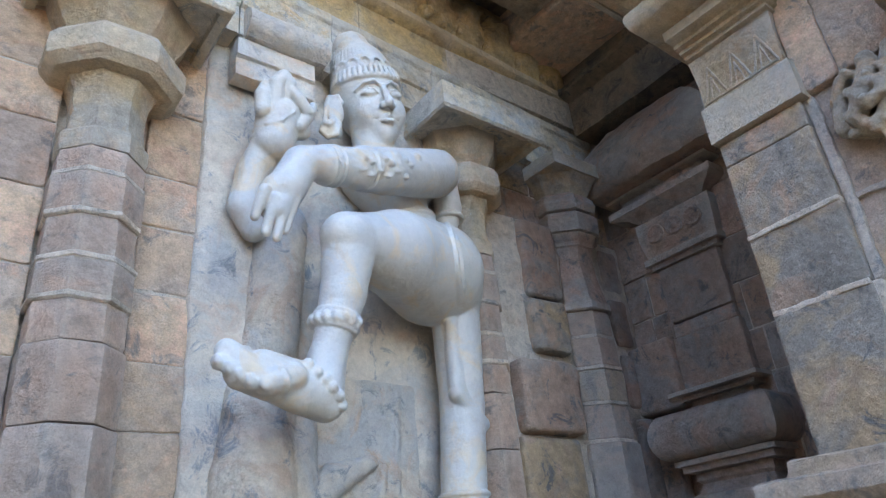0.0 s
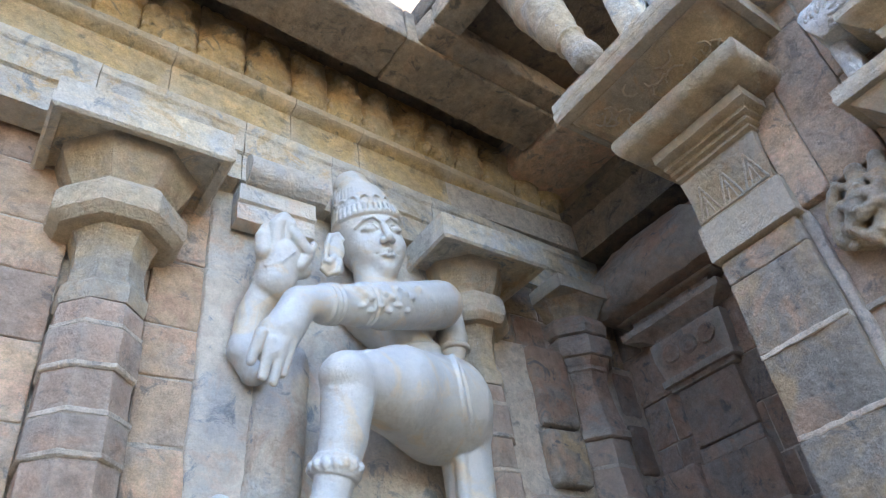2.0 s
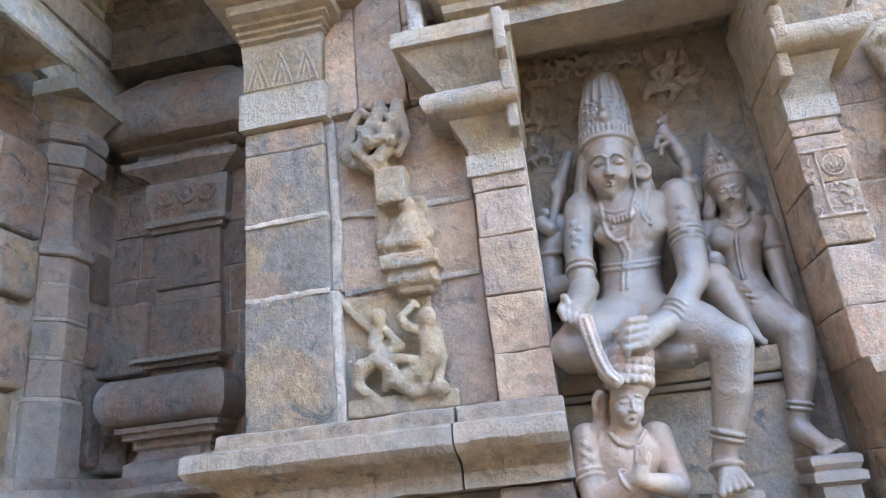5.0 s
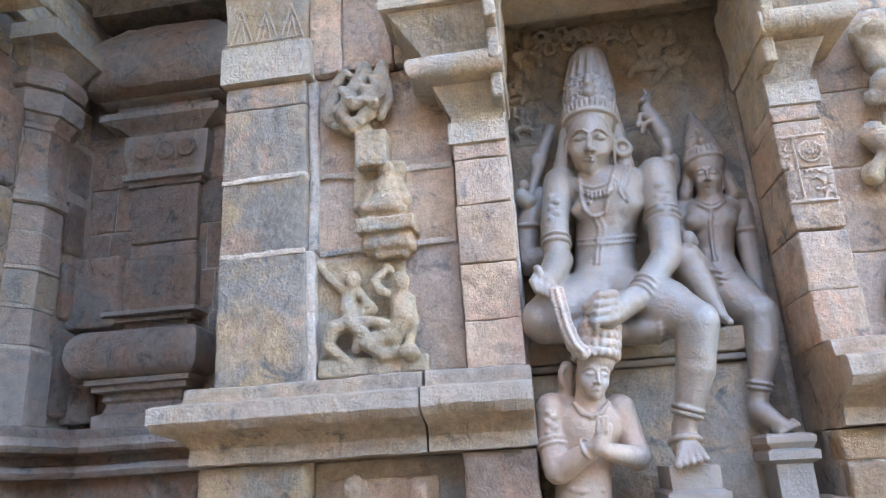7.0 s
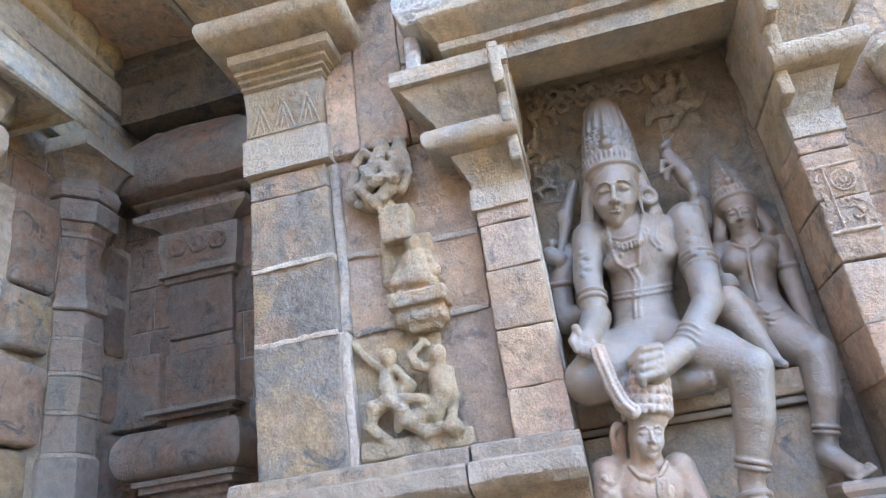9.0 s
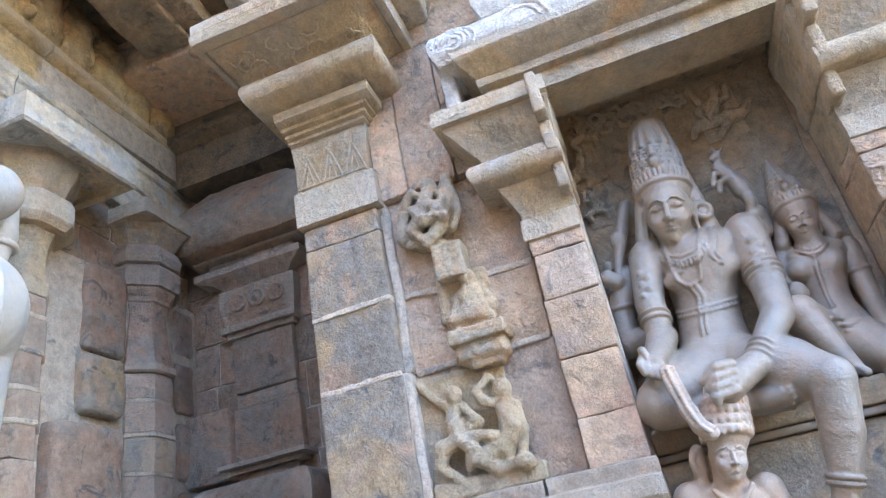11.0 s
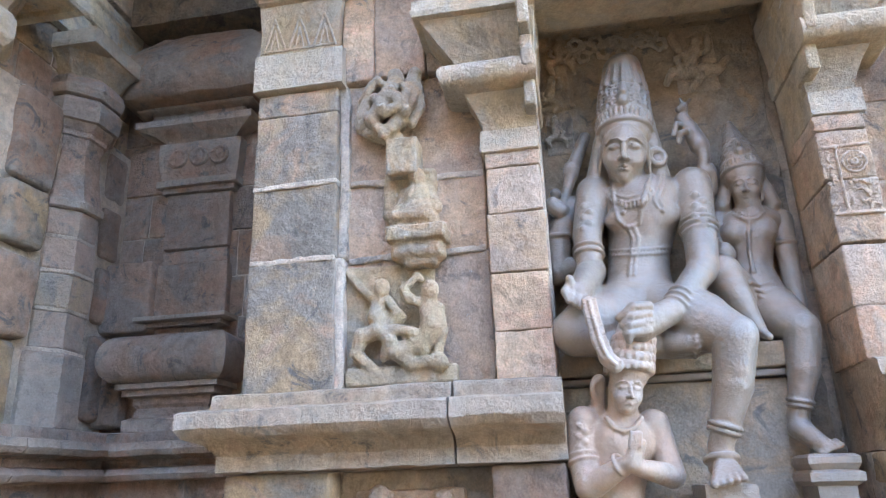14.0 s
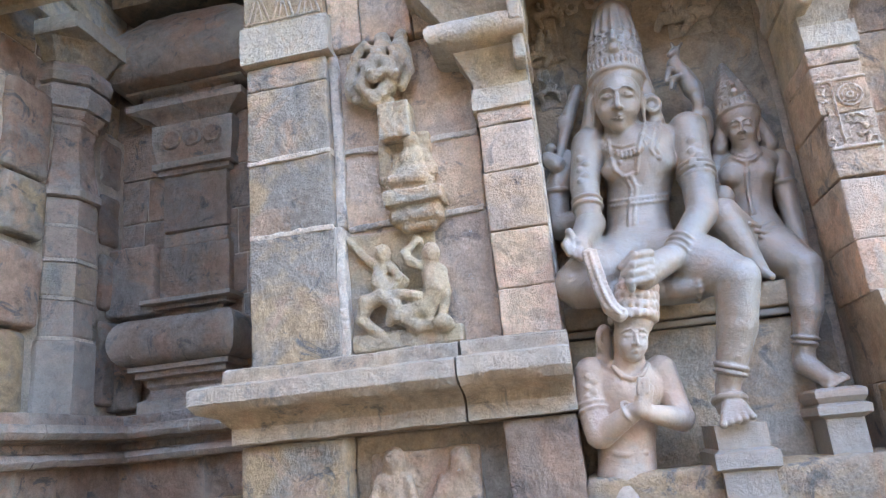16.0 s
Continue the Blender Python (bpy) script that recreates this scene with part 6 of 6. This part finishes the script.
worn = Clay(0.006, 0.012)
worn.box((2.645, 0.525, 2.52), (2.80, 0.765, 2.58), 0.010, 0.004).box((2.675, 0.545, 2.455), (2.80, 0.750, 2.525), 0.02, 0.006).box((2.70, 0.575, 2.425), (2.80, 0.715, 2.47), 0.02, 0.02)
worn.box((2.735, 0.57, 2.57), (2.80, 0.775, 2.86), 0.03, 0.02)
worn.box((2.68, 0.565, 2.575), (2.80, 0.735, 2.628), 0.015, 0.006)
worn.ball((2.715, 0.645, 2.655), (0.05, 0.085, 0.04), 0.02).ball((2.72, 0.645, 2.715), (0.045, 0.055, 0.07), 0.02).ball((2.71, 0.645, 2.805), (0.035, 0.036, 0.044), 0.01)
worn.limb((2.73, 0.70, 2.745), (2.715, 0.725, 2.665), 0.019, 0.022).limb((2.73, 0.592, 2.745), (2.715, 0.568, 2.665), 0.019, 0.022)
worn.limb((2.69, 0.725, 2.632), (2.68, 0.60, 2.622), 0.026, 0.024).limb((2.75, 0.765, 2.84), (2.75, 0.772, 2.66), 0.022, 0.024)
worn.cast("small_relief", M_CAP, rough=0.006)
tagged(bpy.data.objects["small_relief"], "heavily worn small seated relief on a plinth", "relief", "reliefs on the wall")

dance = Clay(0.007, 0.01)
dance.box((2.765, 0.593, 2.002), (2.815, 0.964, 2.457))
dance.box((2.720, 0.511, 1.972), (2.800, 0.945, 2.044))
dance.ball((2.720, 0.798, 2.350), (0.031, 0.033, 0.040))
dance.limb((2.740, 0.805, 2.316), (2.720, 0.817, 2.234), 0.031, 0.035)
dance.limb((2.720, 0.817, 2.234), (2.720, 0.785, 2.186), 0.035, 0.033)
dance.limb((2.740, 0.837, 2.313), (2.750, 0.903, 2.376), 0.018, 0.016)
dance.limb((2.750, 0.903, 2.376), (2.760, 0.948, 2.438), 0.016, 0.014)
dance.limb((2.720, 0.770, 2.297), (2.700, 0.733, 2.243), 0.018, 0.017)
dance.limb((2.700, 0.733, 2.243), (2.700, 0.756, 2.212), 0.017, 0.015)
dance.limb((2.720, 0.785, 2.186), (2.710, 0.872, 2.160), 0.033, 0.030)
dance.limb((2.710, 0.872, 2.160), (2.720, 0.899, 2.098), 0.030, 0.024)
dance.limb((2.720, 0.899, 2.098), (2.730, 0.836, 2.040), 0.024, 0.021)
dance.limb((2.700, 0.812, 2.185), (2.690, 0.756, 2.134), 0.026, 0.026)
dance.limb((2.690, 0.756, 2.134), (2.710, 0.785, 2.076), 0.026, 0.019)
dance.ball((2.710, 0.603, 2.322), (0.033, 0.035, 0.043))
dance.limb((2.730, 0.616, 2.283), (2.710, 0.601, 2.188), 0.035, 0.039)
dance.limb((2.710, 0.601, 2.188), (2.720, 0.644, 2.107), 0.039, 0.038)
dance.limb((2.720, 0.636, 2.271), (2.700, 0.686, 2.294), 0.020, 0.020)
dance.limb((2.700, 0.686, 2.294), (2.710, 0.705, 2.333), 0.020, 0.017)
dance.limb((2.710, 0.705, 2.333), (2.730, 0.656, 2.390), 0.017, 0.013)
dance.limb((2.730, 0.573, 2.256), (2.720, 0.560, 2.164), 0.020, 0.019)
dance.limb((2.720, 0.560, 2.164), (2.720, 0.580, 2.080), 0.019, 0.019)
dance.limb((2.710, 0.652, 2.117), (2.700, 0.738, 2.091), 0.034, 0.032)
dance.limb((2.700, 0.738, 2.091), (2.720, 0.679, 2.046), 0.032, 0.028)
dance.limb((2.720, 0.679, 2.046), (2.720, 0.582, 2.048), 0.028, 0.023)
dance.limb((2.690, 0.743, 2.176), (2.690, 0.667, 2.158), 0.019, 0.021)
dance.ball((2.700, 0.578, 2.045), (0.034, 0.038, 0.034))
dance.limb((2.740, 0.647, 2.380), (2.740, 0.669, 2.401), 0.016, 0.011)
dance.ball((2.730, 0.746, 2.229), (0.031, 0.044, 0.035))
dance.cast("figure_relief", M_CAP, rough=0.003)
tagged(bpy.data.objects["figure_relief.001"], "square relief of two small dancing figures", "relief", "reliefs on the wall")

low = Clay(0.008, 0.012)
low.box((2.765, 0.505, 1.271), (2.805, 0.915, 1.602))
low.ball((2.745, 0.820, 1.574), (0.031, 0.039, 0.043))
low.ball((2.760, 0.832, 1.481), (0.037, 0.062, 0.074), 0.02)
low.limb((2.750, 0.880, 1.513), (2.740, 0.903, 1.444), 0.019, 0.018)
low.limb((2.740, 0.903, 1.444), (2.730, 0.844, 1.402), 0.018, 0.016)
low.limb((2.750, 0.774, 1.504), (2.740, 0.751, 1.422), 0.018, 0.018)
low.ball((2.760, 0.840, 1.370), (0.037, 0.069, 0.081))
low.ball((2.750, 0.819, 1.603), (0.023, 0.027, 0.017))
low.ball((2.745, 0.574, 1.546), (0.032, 0.040, 0.053))
low.ball((2.760, 0.593, 1.446), (0.040, 0.073, 0.081), 0.02)
low.limb((2.750, 0.643, 1.490), (2.740, 0.674, 1.416), 0.020, 0.020)
low.limb((2.750, 0.530, 1.480), (2.740, 0.518, 1.395), 0.020, 0.020)
low.ball((2.760, 0.604, 1.343), (0.040, 0.076, 0.080))
low.cast("figure_relief", M_WALL, rough=0.005)
tagged(bpy.data.objects["figure_relief.002"], "two worn small relief figures under the ledge", "relief", "reliefs on the wall")

fly = Clay(0.007, 0.008)
fly.box((3.118, -0.011, 3.022), (3.148, 0.113, 3.689))
fly.ball((3.088, 0.020, 3.612), (0.020, 0.023, 0.025), 0.004)
fly.limb((3.100, 0.023, 3.581), (3.100, 0.017, 3.509), 0.026, 0.023, 0.006)
fly.ball((3.090, 0.017, 3.643), (0.014, 0.017, 0.014), 0.004)
fly.limb((3.100, 0.040, 3.580), (3.090, 0.072, 3.594), 0.014, 0.013, 0.003)
fly.limb((3.090, 0.072, 3.594), (3.100, 0.057, 3.652), 0.013, 0.011, 0.003)
fly.limb((3.100, 0.004, 3.569), (3.088, -0.030, 3.528), 0.014, 0.013, 0.003)
fly.limb((3.088, -0.030, 3.528), (3.080, -0.004, 3.487), 0.013, 0.011, 0.003)
fly.limb((3.100, 0.023, 3.507), (3.085, 0.075, 3.482), 0.020, 0.017, 0.004)
fly.limb((3.085, 0.075, 3.482), (3.100, 0.057, 3.438), 0.017, 0.013, 0.004)
fly.limb((3.100, 0.015, 3.506), (3.085, -0.031, 3.474), 0.020, 0.017, 0.004)
fly.limb((3.085, -0.031, 3.474), (3.100, -0.038, 3.432), 0.017, 0.013, 0.004)
fly.ball((3.088, 0.070, 3.386), (0.017, 0.019, 0.021), 0.004)
fly.limb((3.100, 0.073, 3.361), (3.100, 0.087, 3.303), 0.022, 0.019, 0.006)
fly.ball((3.090, 0.068, 3.411), (0.012, 0.014, 0.012), 0.004)
fly.limb((3.100, 0.059, 3.356), (3.090, 0.029, 3.360), 0.012, 0.011, 0.003)
fly.limb((3.090, 0.029, 3.360), (3.100, 0.035, 3.410), 0.011, 0.010, 0.003)
fly.limb((3.100, 0.090, 3.355), (3.088, 0.122, 3.328), 0.012, 0.011, 0.003)
fly.limb((3.088, 0.122, 3.328), (3.080, 0.106, 3.289), 0.011, 0.009, 0.003)
fly.limb((3.100, 0.082, 3.300), (3.085, 0.041, 3.268), 0.017, 0.014, 0.004)
fly.limb((3.085, 0.041, 3.268), (3.100, 0.063, 3.237), 0.014, 0.011, 0.004)
fly.limb((3.100, 0.089, 3.301), (3.085, 0.130, 3.284), 0.017, 0.014, 0.004)
fly.limb((3.085, 0.130, 3.284), (3.100, 0.143, 3.252), 0.014, 0.011, 0.004)
fly.ball((3.093, 0.070, 3.184), (0.015, 0.017, 0.019), 0.004)
fly.limb((3.105, 0.073, 3.163), (3.105, 0.068, 3.112), 0.019, 0.017, 0.006)
fly.ball((3.095, 0.069, 3.206), (0.010, 0.013, 0.010), 0.004)
fly.limb((3.105, 0.085, 3.162), (3.095, 0.109, 3.171), 0.010, 0.009, 0.003)
fly.limb((3.095, 0.109, 3.171), (3.105, 0.098, 3.213), 0.009, 0.008, 0.003)
fly.limb((3.105, 0.059, 3.154), (3.093, 0.034, 3.124), 0.010, 0.009, 0.003)
fly.limb((3.093, 0.034, 3.124), (3.085, 0.052, 3.095), 0.009, 0.008, 0.003)
fly.limb((3.105, 0.073, 3.110), (3.090, 0.111, 3.091), 0.015, 0.012, 0.004)
fly.limb((3.090, 0.111, 3.091), (3.105, 0.098, 3.060), 0.012, 0.009, 0.004)
fly.limb((3.105, 0.067, 3.109), (3.090, 0.033, 3.086), 0.015, 0.012, 0.004)
fly.limb((3.090, 0.033, 3.086), (3.105, 0.027, 3.057), 0.012, 0.009, 0.004)
fly.ball((3.110, 0.090, 3.627), (0.022, 0.038, 0.044))
fly.limb((3.110, 0.145, 3.253), (3.110, -0.020, 3.263), 0.013, 0.013)
fly.cast("small_relief", M_NICHE, rough=0.004)
tagged(bpy.data.objects["small_relief.001"], "stacked small flying figures on the niche wall", "relief", "reliefs in the niche")

fly2 = Clay(0.007, 0.008)
fly2.box((3.120, -0.683, 3.262), (3.150, -0.496, 3.616))
fly2.ball((3.088, -0.600, 3.504), (0.025, 0.029, 0.033), 0.004)
fly2.limb((3.100, -0.587, 3.462), (3.100, -0.545, 3.378), 0.032, 0.029, 0.006)
fly2.ball((3.090, -0.612, 3.542), (0.018, 0.022, 0.018), 0.004)
fly2.limb((3.100, -0.604, 3.451), (3.090, -0.647, 3.453), 0.018, 0.016, 0.003)
fly2.limb((3.090, -0.647, 3.453), (3.100, -0.658, 3.528), 0.016, 0.015, 0.003)
fly2.limb((3.100, -0.560, 3.457), (3.088, -0.504, 3.428), 0.018, 0.016, 0.003)
fly2.limb((3.088, -0.504, 3.428), (3.080, -0.513, 3.367), 0.016, 0.014, 0.003)
fly2.limb((3.100, -0.550, 3.372), (3.085, -0.594, 3.317), 0.025, 0.021, 0.004)
fly2.limb((3.085, -0.594, 3.317), (3.100, -0.553, 3.271), 0.021, 0.016, 0.004)
fly2.limb((3.100, -0.541, 3.375), (3.085, -0.477, 3.364), 0.025, 0.021, 0.004)
fly2.limb((3.085, -0.477, 3.364), (3.100, -0.448, 3.314), 0.021, 0.016, 0.004)
fly2.limb((3.100, -0.613, 3.359), (3.100, -0.675, 3.354), 0.032, 0.026)
fly2.limb((3.100, -0.675, 3.354), (3.105, -0.724, 3.407), 0.026, 0.018)
fly2.limb((3.105, -0.522, 3.483), (3.105, -0.498, 3.552), 0.022, 0.019)
fly2.limb((3.100, -0.576, 3.349), (3.100, -0.487, 3.346), 0.026, 0.018)
fly2.cast("small_relief", M_NICHE, rough=0.004)
tagged(bpy.data.objects["small_relief.002"], "larger flying relief figure on the niche wall", "relief", "reliefs in the niche")

sprig = Clay(0.006, 0.006)
g = rand(9)
for k in range(16):
    y, z = 0.037 - 0.032 * k, 3.549 + g.uniform(-0.03, 0.05)
    for i in range(5):
        a, b = 1.2 * i + k, 1.2 * (i + 1) + k
        sprig.limb((3.108, y + 0.030 * math.cos(a), z + 0.032 * math.sin(a)), (3.108, y + 0.030 * math.cos(b), z + 0.032 * math.sin(b)), 0.011, 0.009)
sprig.cast("leaf_relief", M_NICHE, rough=0.004)
tagged(bpy.data.objects["leaf_relief"], "worn band of leaf scrolls at the top of the niche", "relief", "reliefs in the niche")

side = Clay(0.008, 0.012)
side.ball((2.740, -1.337, 3.158), (0.045, 0.054, 0.054))
side.limb((2.760, -1.310, 3.110), (2.750, -1.310, 3.028), 0.049, 0.044)
side.limb((2.750, -1.310, 3.028), (2.750, -1.387, 2.993), 0.044, 0.035)
side.limb((2.780, -1.320, 3.226), (2.780, -1.278, 3.179), 0.027, 0.027)
side.limb((2.780, -1.278, 3.179), (2.780, -1.288, 3.087), 0.027, 0.025)
side.limb((2.740, -1.364, 3.103), (2.720, -1.386, 3.050), 0.024, 0.024)
side.limb((2.720, -1.386, 3.050), (2.740, -1.439, 3.106), 0.024, 0.022)
side.limb((2.740, -1.308, 2.936), (2.740, -1.398, 2.917), 0.048, 0.052)
side.limb((2.740, -1.398, 2.917), (2.760, -1.485, 2.937), 0.052, 0.048)
side.limb((2.750, -1.259, 2.886), (2.750, -1.463, 2.866), 0.031, 0.030)
side.ball((2.780, -1.488, 3.100), (0.040, 0.058, 0.090))
side.cast("figure_relief", M_CAP, rough=0.004)
tagged(bpy.data.objects["figure_relief.003"], "worn relief of crouching figures on the wall", "relief", "reliefs on the wall")

bull = Clay(0.008, 0.012)
bull.ball((2.760, -1.231, 2.750), (0.035, 0.039, 0.039))
bull.limb((2.760, -1.248, 2.712), (2.760, -1.294, 2.684), 0.047, 0.060)
bull.limb((2.760, -1.295, 2.690), (2.760, -1.437, 2.684), 0.064, 0.068)
bull.limb((2.770, -1.213, 2.721), (2.760, -1.196, 2.742), 0.022, 0.017)
bull.limb((2.750, -1.299, 2.632), (2.760, -1.292, 2.534), 0.021, 0.017)
bull.limb((2.760, -1.259, 2.664), (2.770, -1.198, 2.570), 0.021, 0.026)
bull.ball((2.780, -1.206, 2.585), (0.030, 0.039, 0.047))
bull.limb((2.750, -1.371, 2.636), (2.760, -1.362, 2.531), 0.021, 0.017)
bull.limb((2.770, -1.304, 2.806), (2.760, -1.306, 2.741), 0.020, 0.030)
bull.cast("animal_relief", M_CAP, rough=0.004)
tagged(bpy.data.objects["animal_relief"], "worn relief of a standing bull", "relief", "reliefs on the wall")

rider = Clay(0.008, 0.012)
rider.ball((2.770, -1.261, 2.462), (0.029, 0.034, 0.034))
rider.limb((2.780, -1.249, 2.433), (2.770, -1.296, 2.391), 0.030, 0.046)
rider.limb((2.770, -1.296, 2.391), (2.780, -1.391, 2.396), 0.046, 0.050)
rider.limb((2.770, -1.269, 2.361), (2.780, -1.236, 2.279), 0.021, 0.017)
rider.limb((2.770, -1.318, 2.356), (2.780, -1.304, 2.273), 0.021, 0.019)
rider.ball((2.790, -1.271, 2.236), (0.033, 0.054, 0.050))
rider.limb((2.790, -1.218, 2.219), (2.790, -1.186, 2.115), 0.033, 0.041)
rider.limb((2.790, -1.186, 2.115), (2.780, -1.213, 2.038), 0.041, 0.049)
rider.limb((2.770, -1.256, 2.168), (2.770, -1.290, 2.060), 0.037, 0.040)
rider.ball((2.780, -1.247, 2.015), (0.044, 0.081, 0.036))
rider.cast("figure_relief", M_CAP, rough=0.004)
tagged(bpy.data.objects["figure_relief.004"], "worn stacked relief of small animals", "relief", "reliefs on the wall")

scroll = Clay(0.006, 0.004)


def on_roll(roll, y, z, lift=0.0):
    return (2.60 - float(np.interp(z, [r[1] for r in roll], [r[0] for r in roll])) - lift, y, z)


def line_on_roll(roll, pts, r):
    q = [on_roll(roll, y, z) for y, z in pts]
    for a, b in zip(q[:-1], q[1:]):
        scroll.limb(a, b, r, r, 0.004)


def arc(y, z, r, a0, a1, n=12, tall=1.0):
    return [(y + r * math.cos(radians(a0 + (a1 - a0) * i / n)), z + tall * r * math.sin(radians(a0 + (a1 - a0) * i / n))) for i in range(n + 1)]


# rosette and leaf scrolls on the upper roll
for r, w in ((0.125, 0.011), (0.098, 0.008), (0.045, 0.008)):
    line_on_roll(ROLL_HIGH, arc(0.03, 4.075, r, 0, 360, 28, 0.95), w)
for k in range(9):
    a = 2 * math.pi * k / 9
    scroll.ball(on_roll(ROLL_HIGH, 0.03 + 0.07 * math.cos(a), 4.075 + 0.066 * math.sin(a)), (0.013, 0.021, 0.021), 0.004)
scroll.ball(on_roll(ROLL_HIGH, 0.03, 4.075), (0.016, 0.026, 0.026), 0.004)
line_on_roll(ROLL_HIGH, arc(0.06, 4.06, 0.175, 95, 265, 16), 0.010)
line_on_roll(ROLL_HIGH, [(0.06, 3.95), (-0.10, 3.94), (-0.35, 3.945), (-0.62, 3.94), (-1.1, 3.945)], 0.009)
for y in (-0.53, -0.98):
    line_on_roll(ROLL_HIGH, arc(y, 4.03, 0.06, -40, 280, 16), 0.010)
    line_on_roll(ROLL_HIGH, arc(y, 4.03, 0.027, 0, 360, 10), 0.008)
    line_on_roll(ROLL_HIGH, arc(y - 0.05, 4.10, 0.15, 150, 20, 12), 0.011)
    line_on_roll(ROLL_HIGH, arc(y - 0.06, 4.10, 0.11, 150, 10, 12), 0.008)
g = rand(41)
for k in range(20):
    y, z = g.uniform(-0.42, -0.10), g.uniform(4.0, 4.2)
    line_on_roll(ROLL_HIGH, arc(y, z, g.uniform(0.02, 0.035), g.uniform(0, 180), g.uniform(250, 400), 6), 0.006)
# paired arcs and an end curl on the lower roll
for y in (0.12, -0.28, -0.70, -1.05):
    line_on_roll(ROLL_LOW, arc(y, 3.73, 0.115, 15, 165, 12, 1.35), 0.010)
    line_on_roll(ROLL_LOW, arc(y, 3.73, 0.085, 20, 160, 12, 1.35), 0.008)
for r in (0.10, 0.075, 0.05, 0.025):
    line_on_roll(ROLL_LOW, arc(0.43, 3.80, r, 0, 300, 16, 0.8), 0.008)
scroll.cast("scroll_carving", M_PALE, lin, rough=0.003, label="raised leaf scrolls and a rosette")
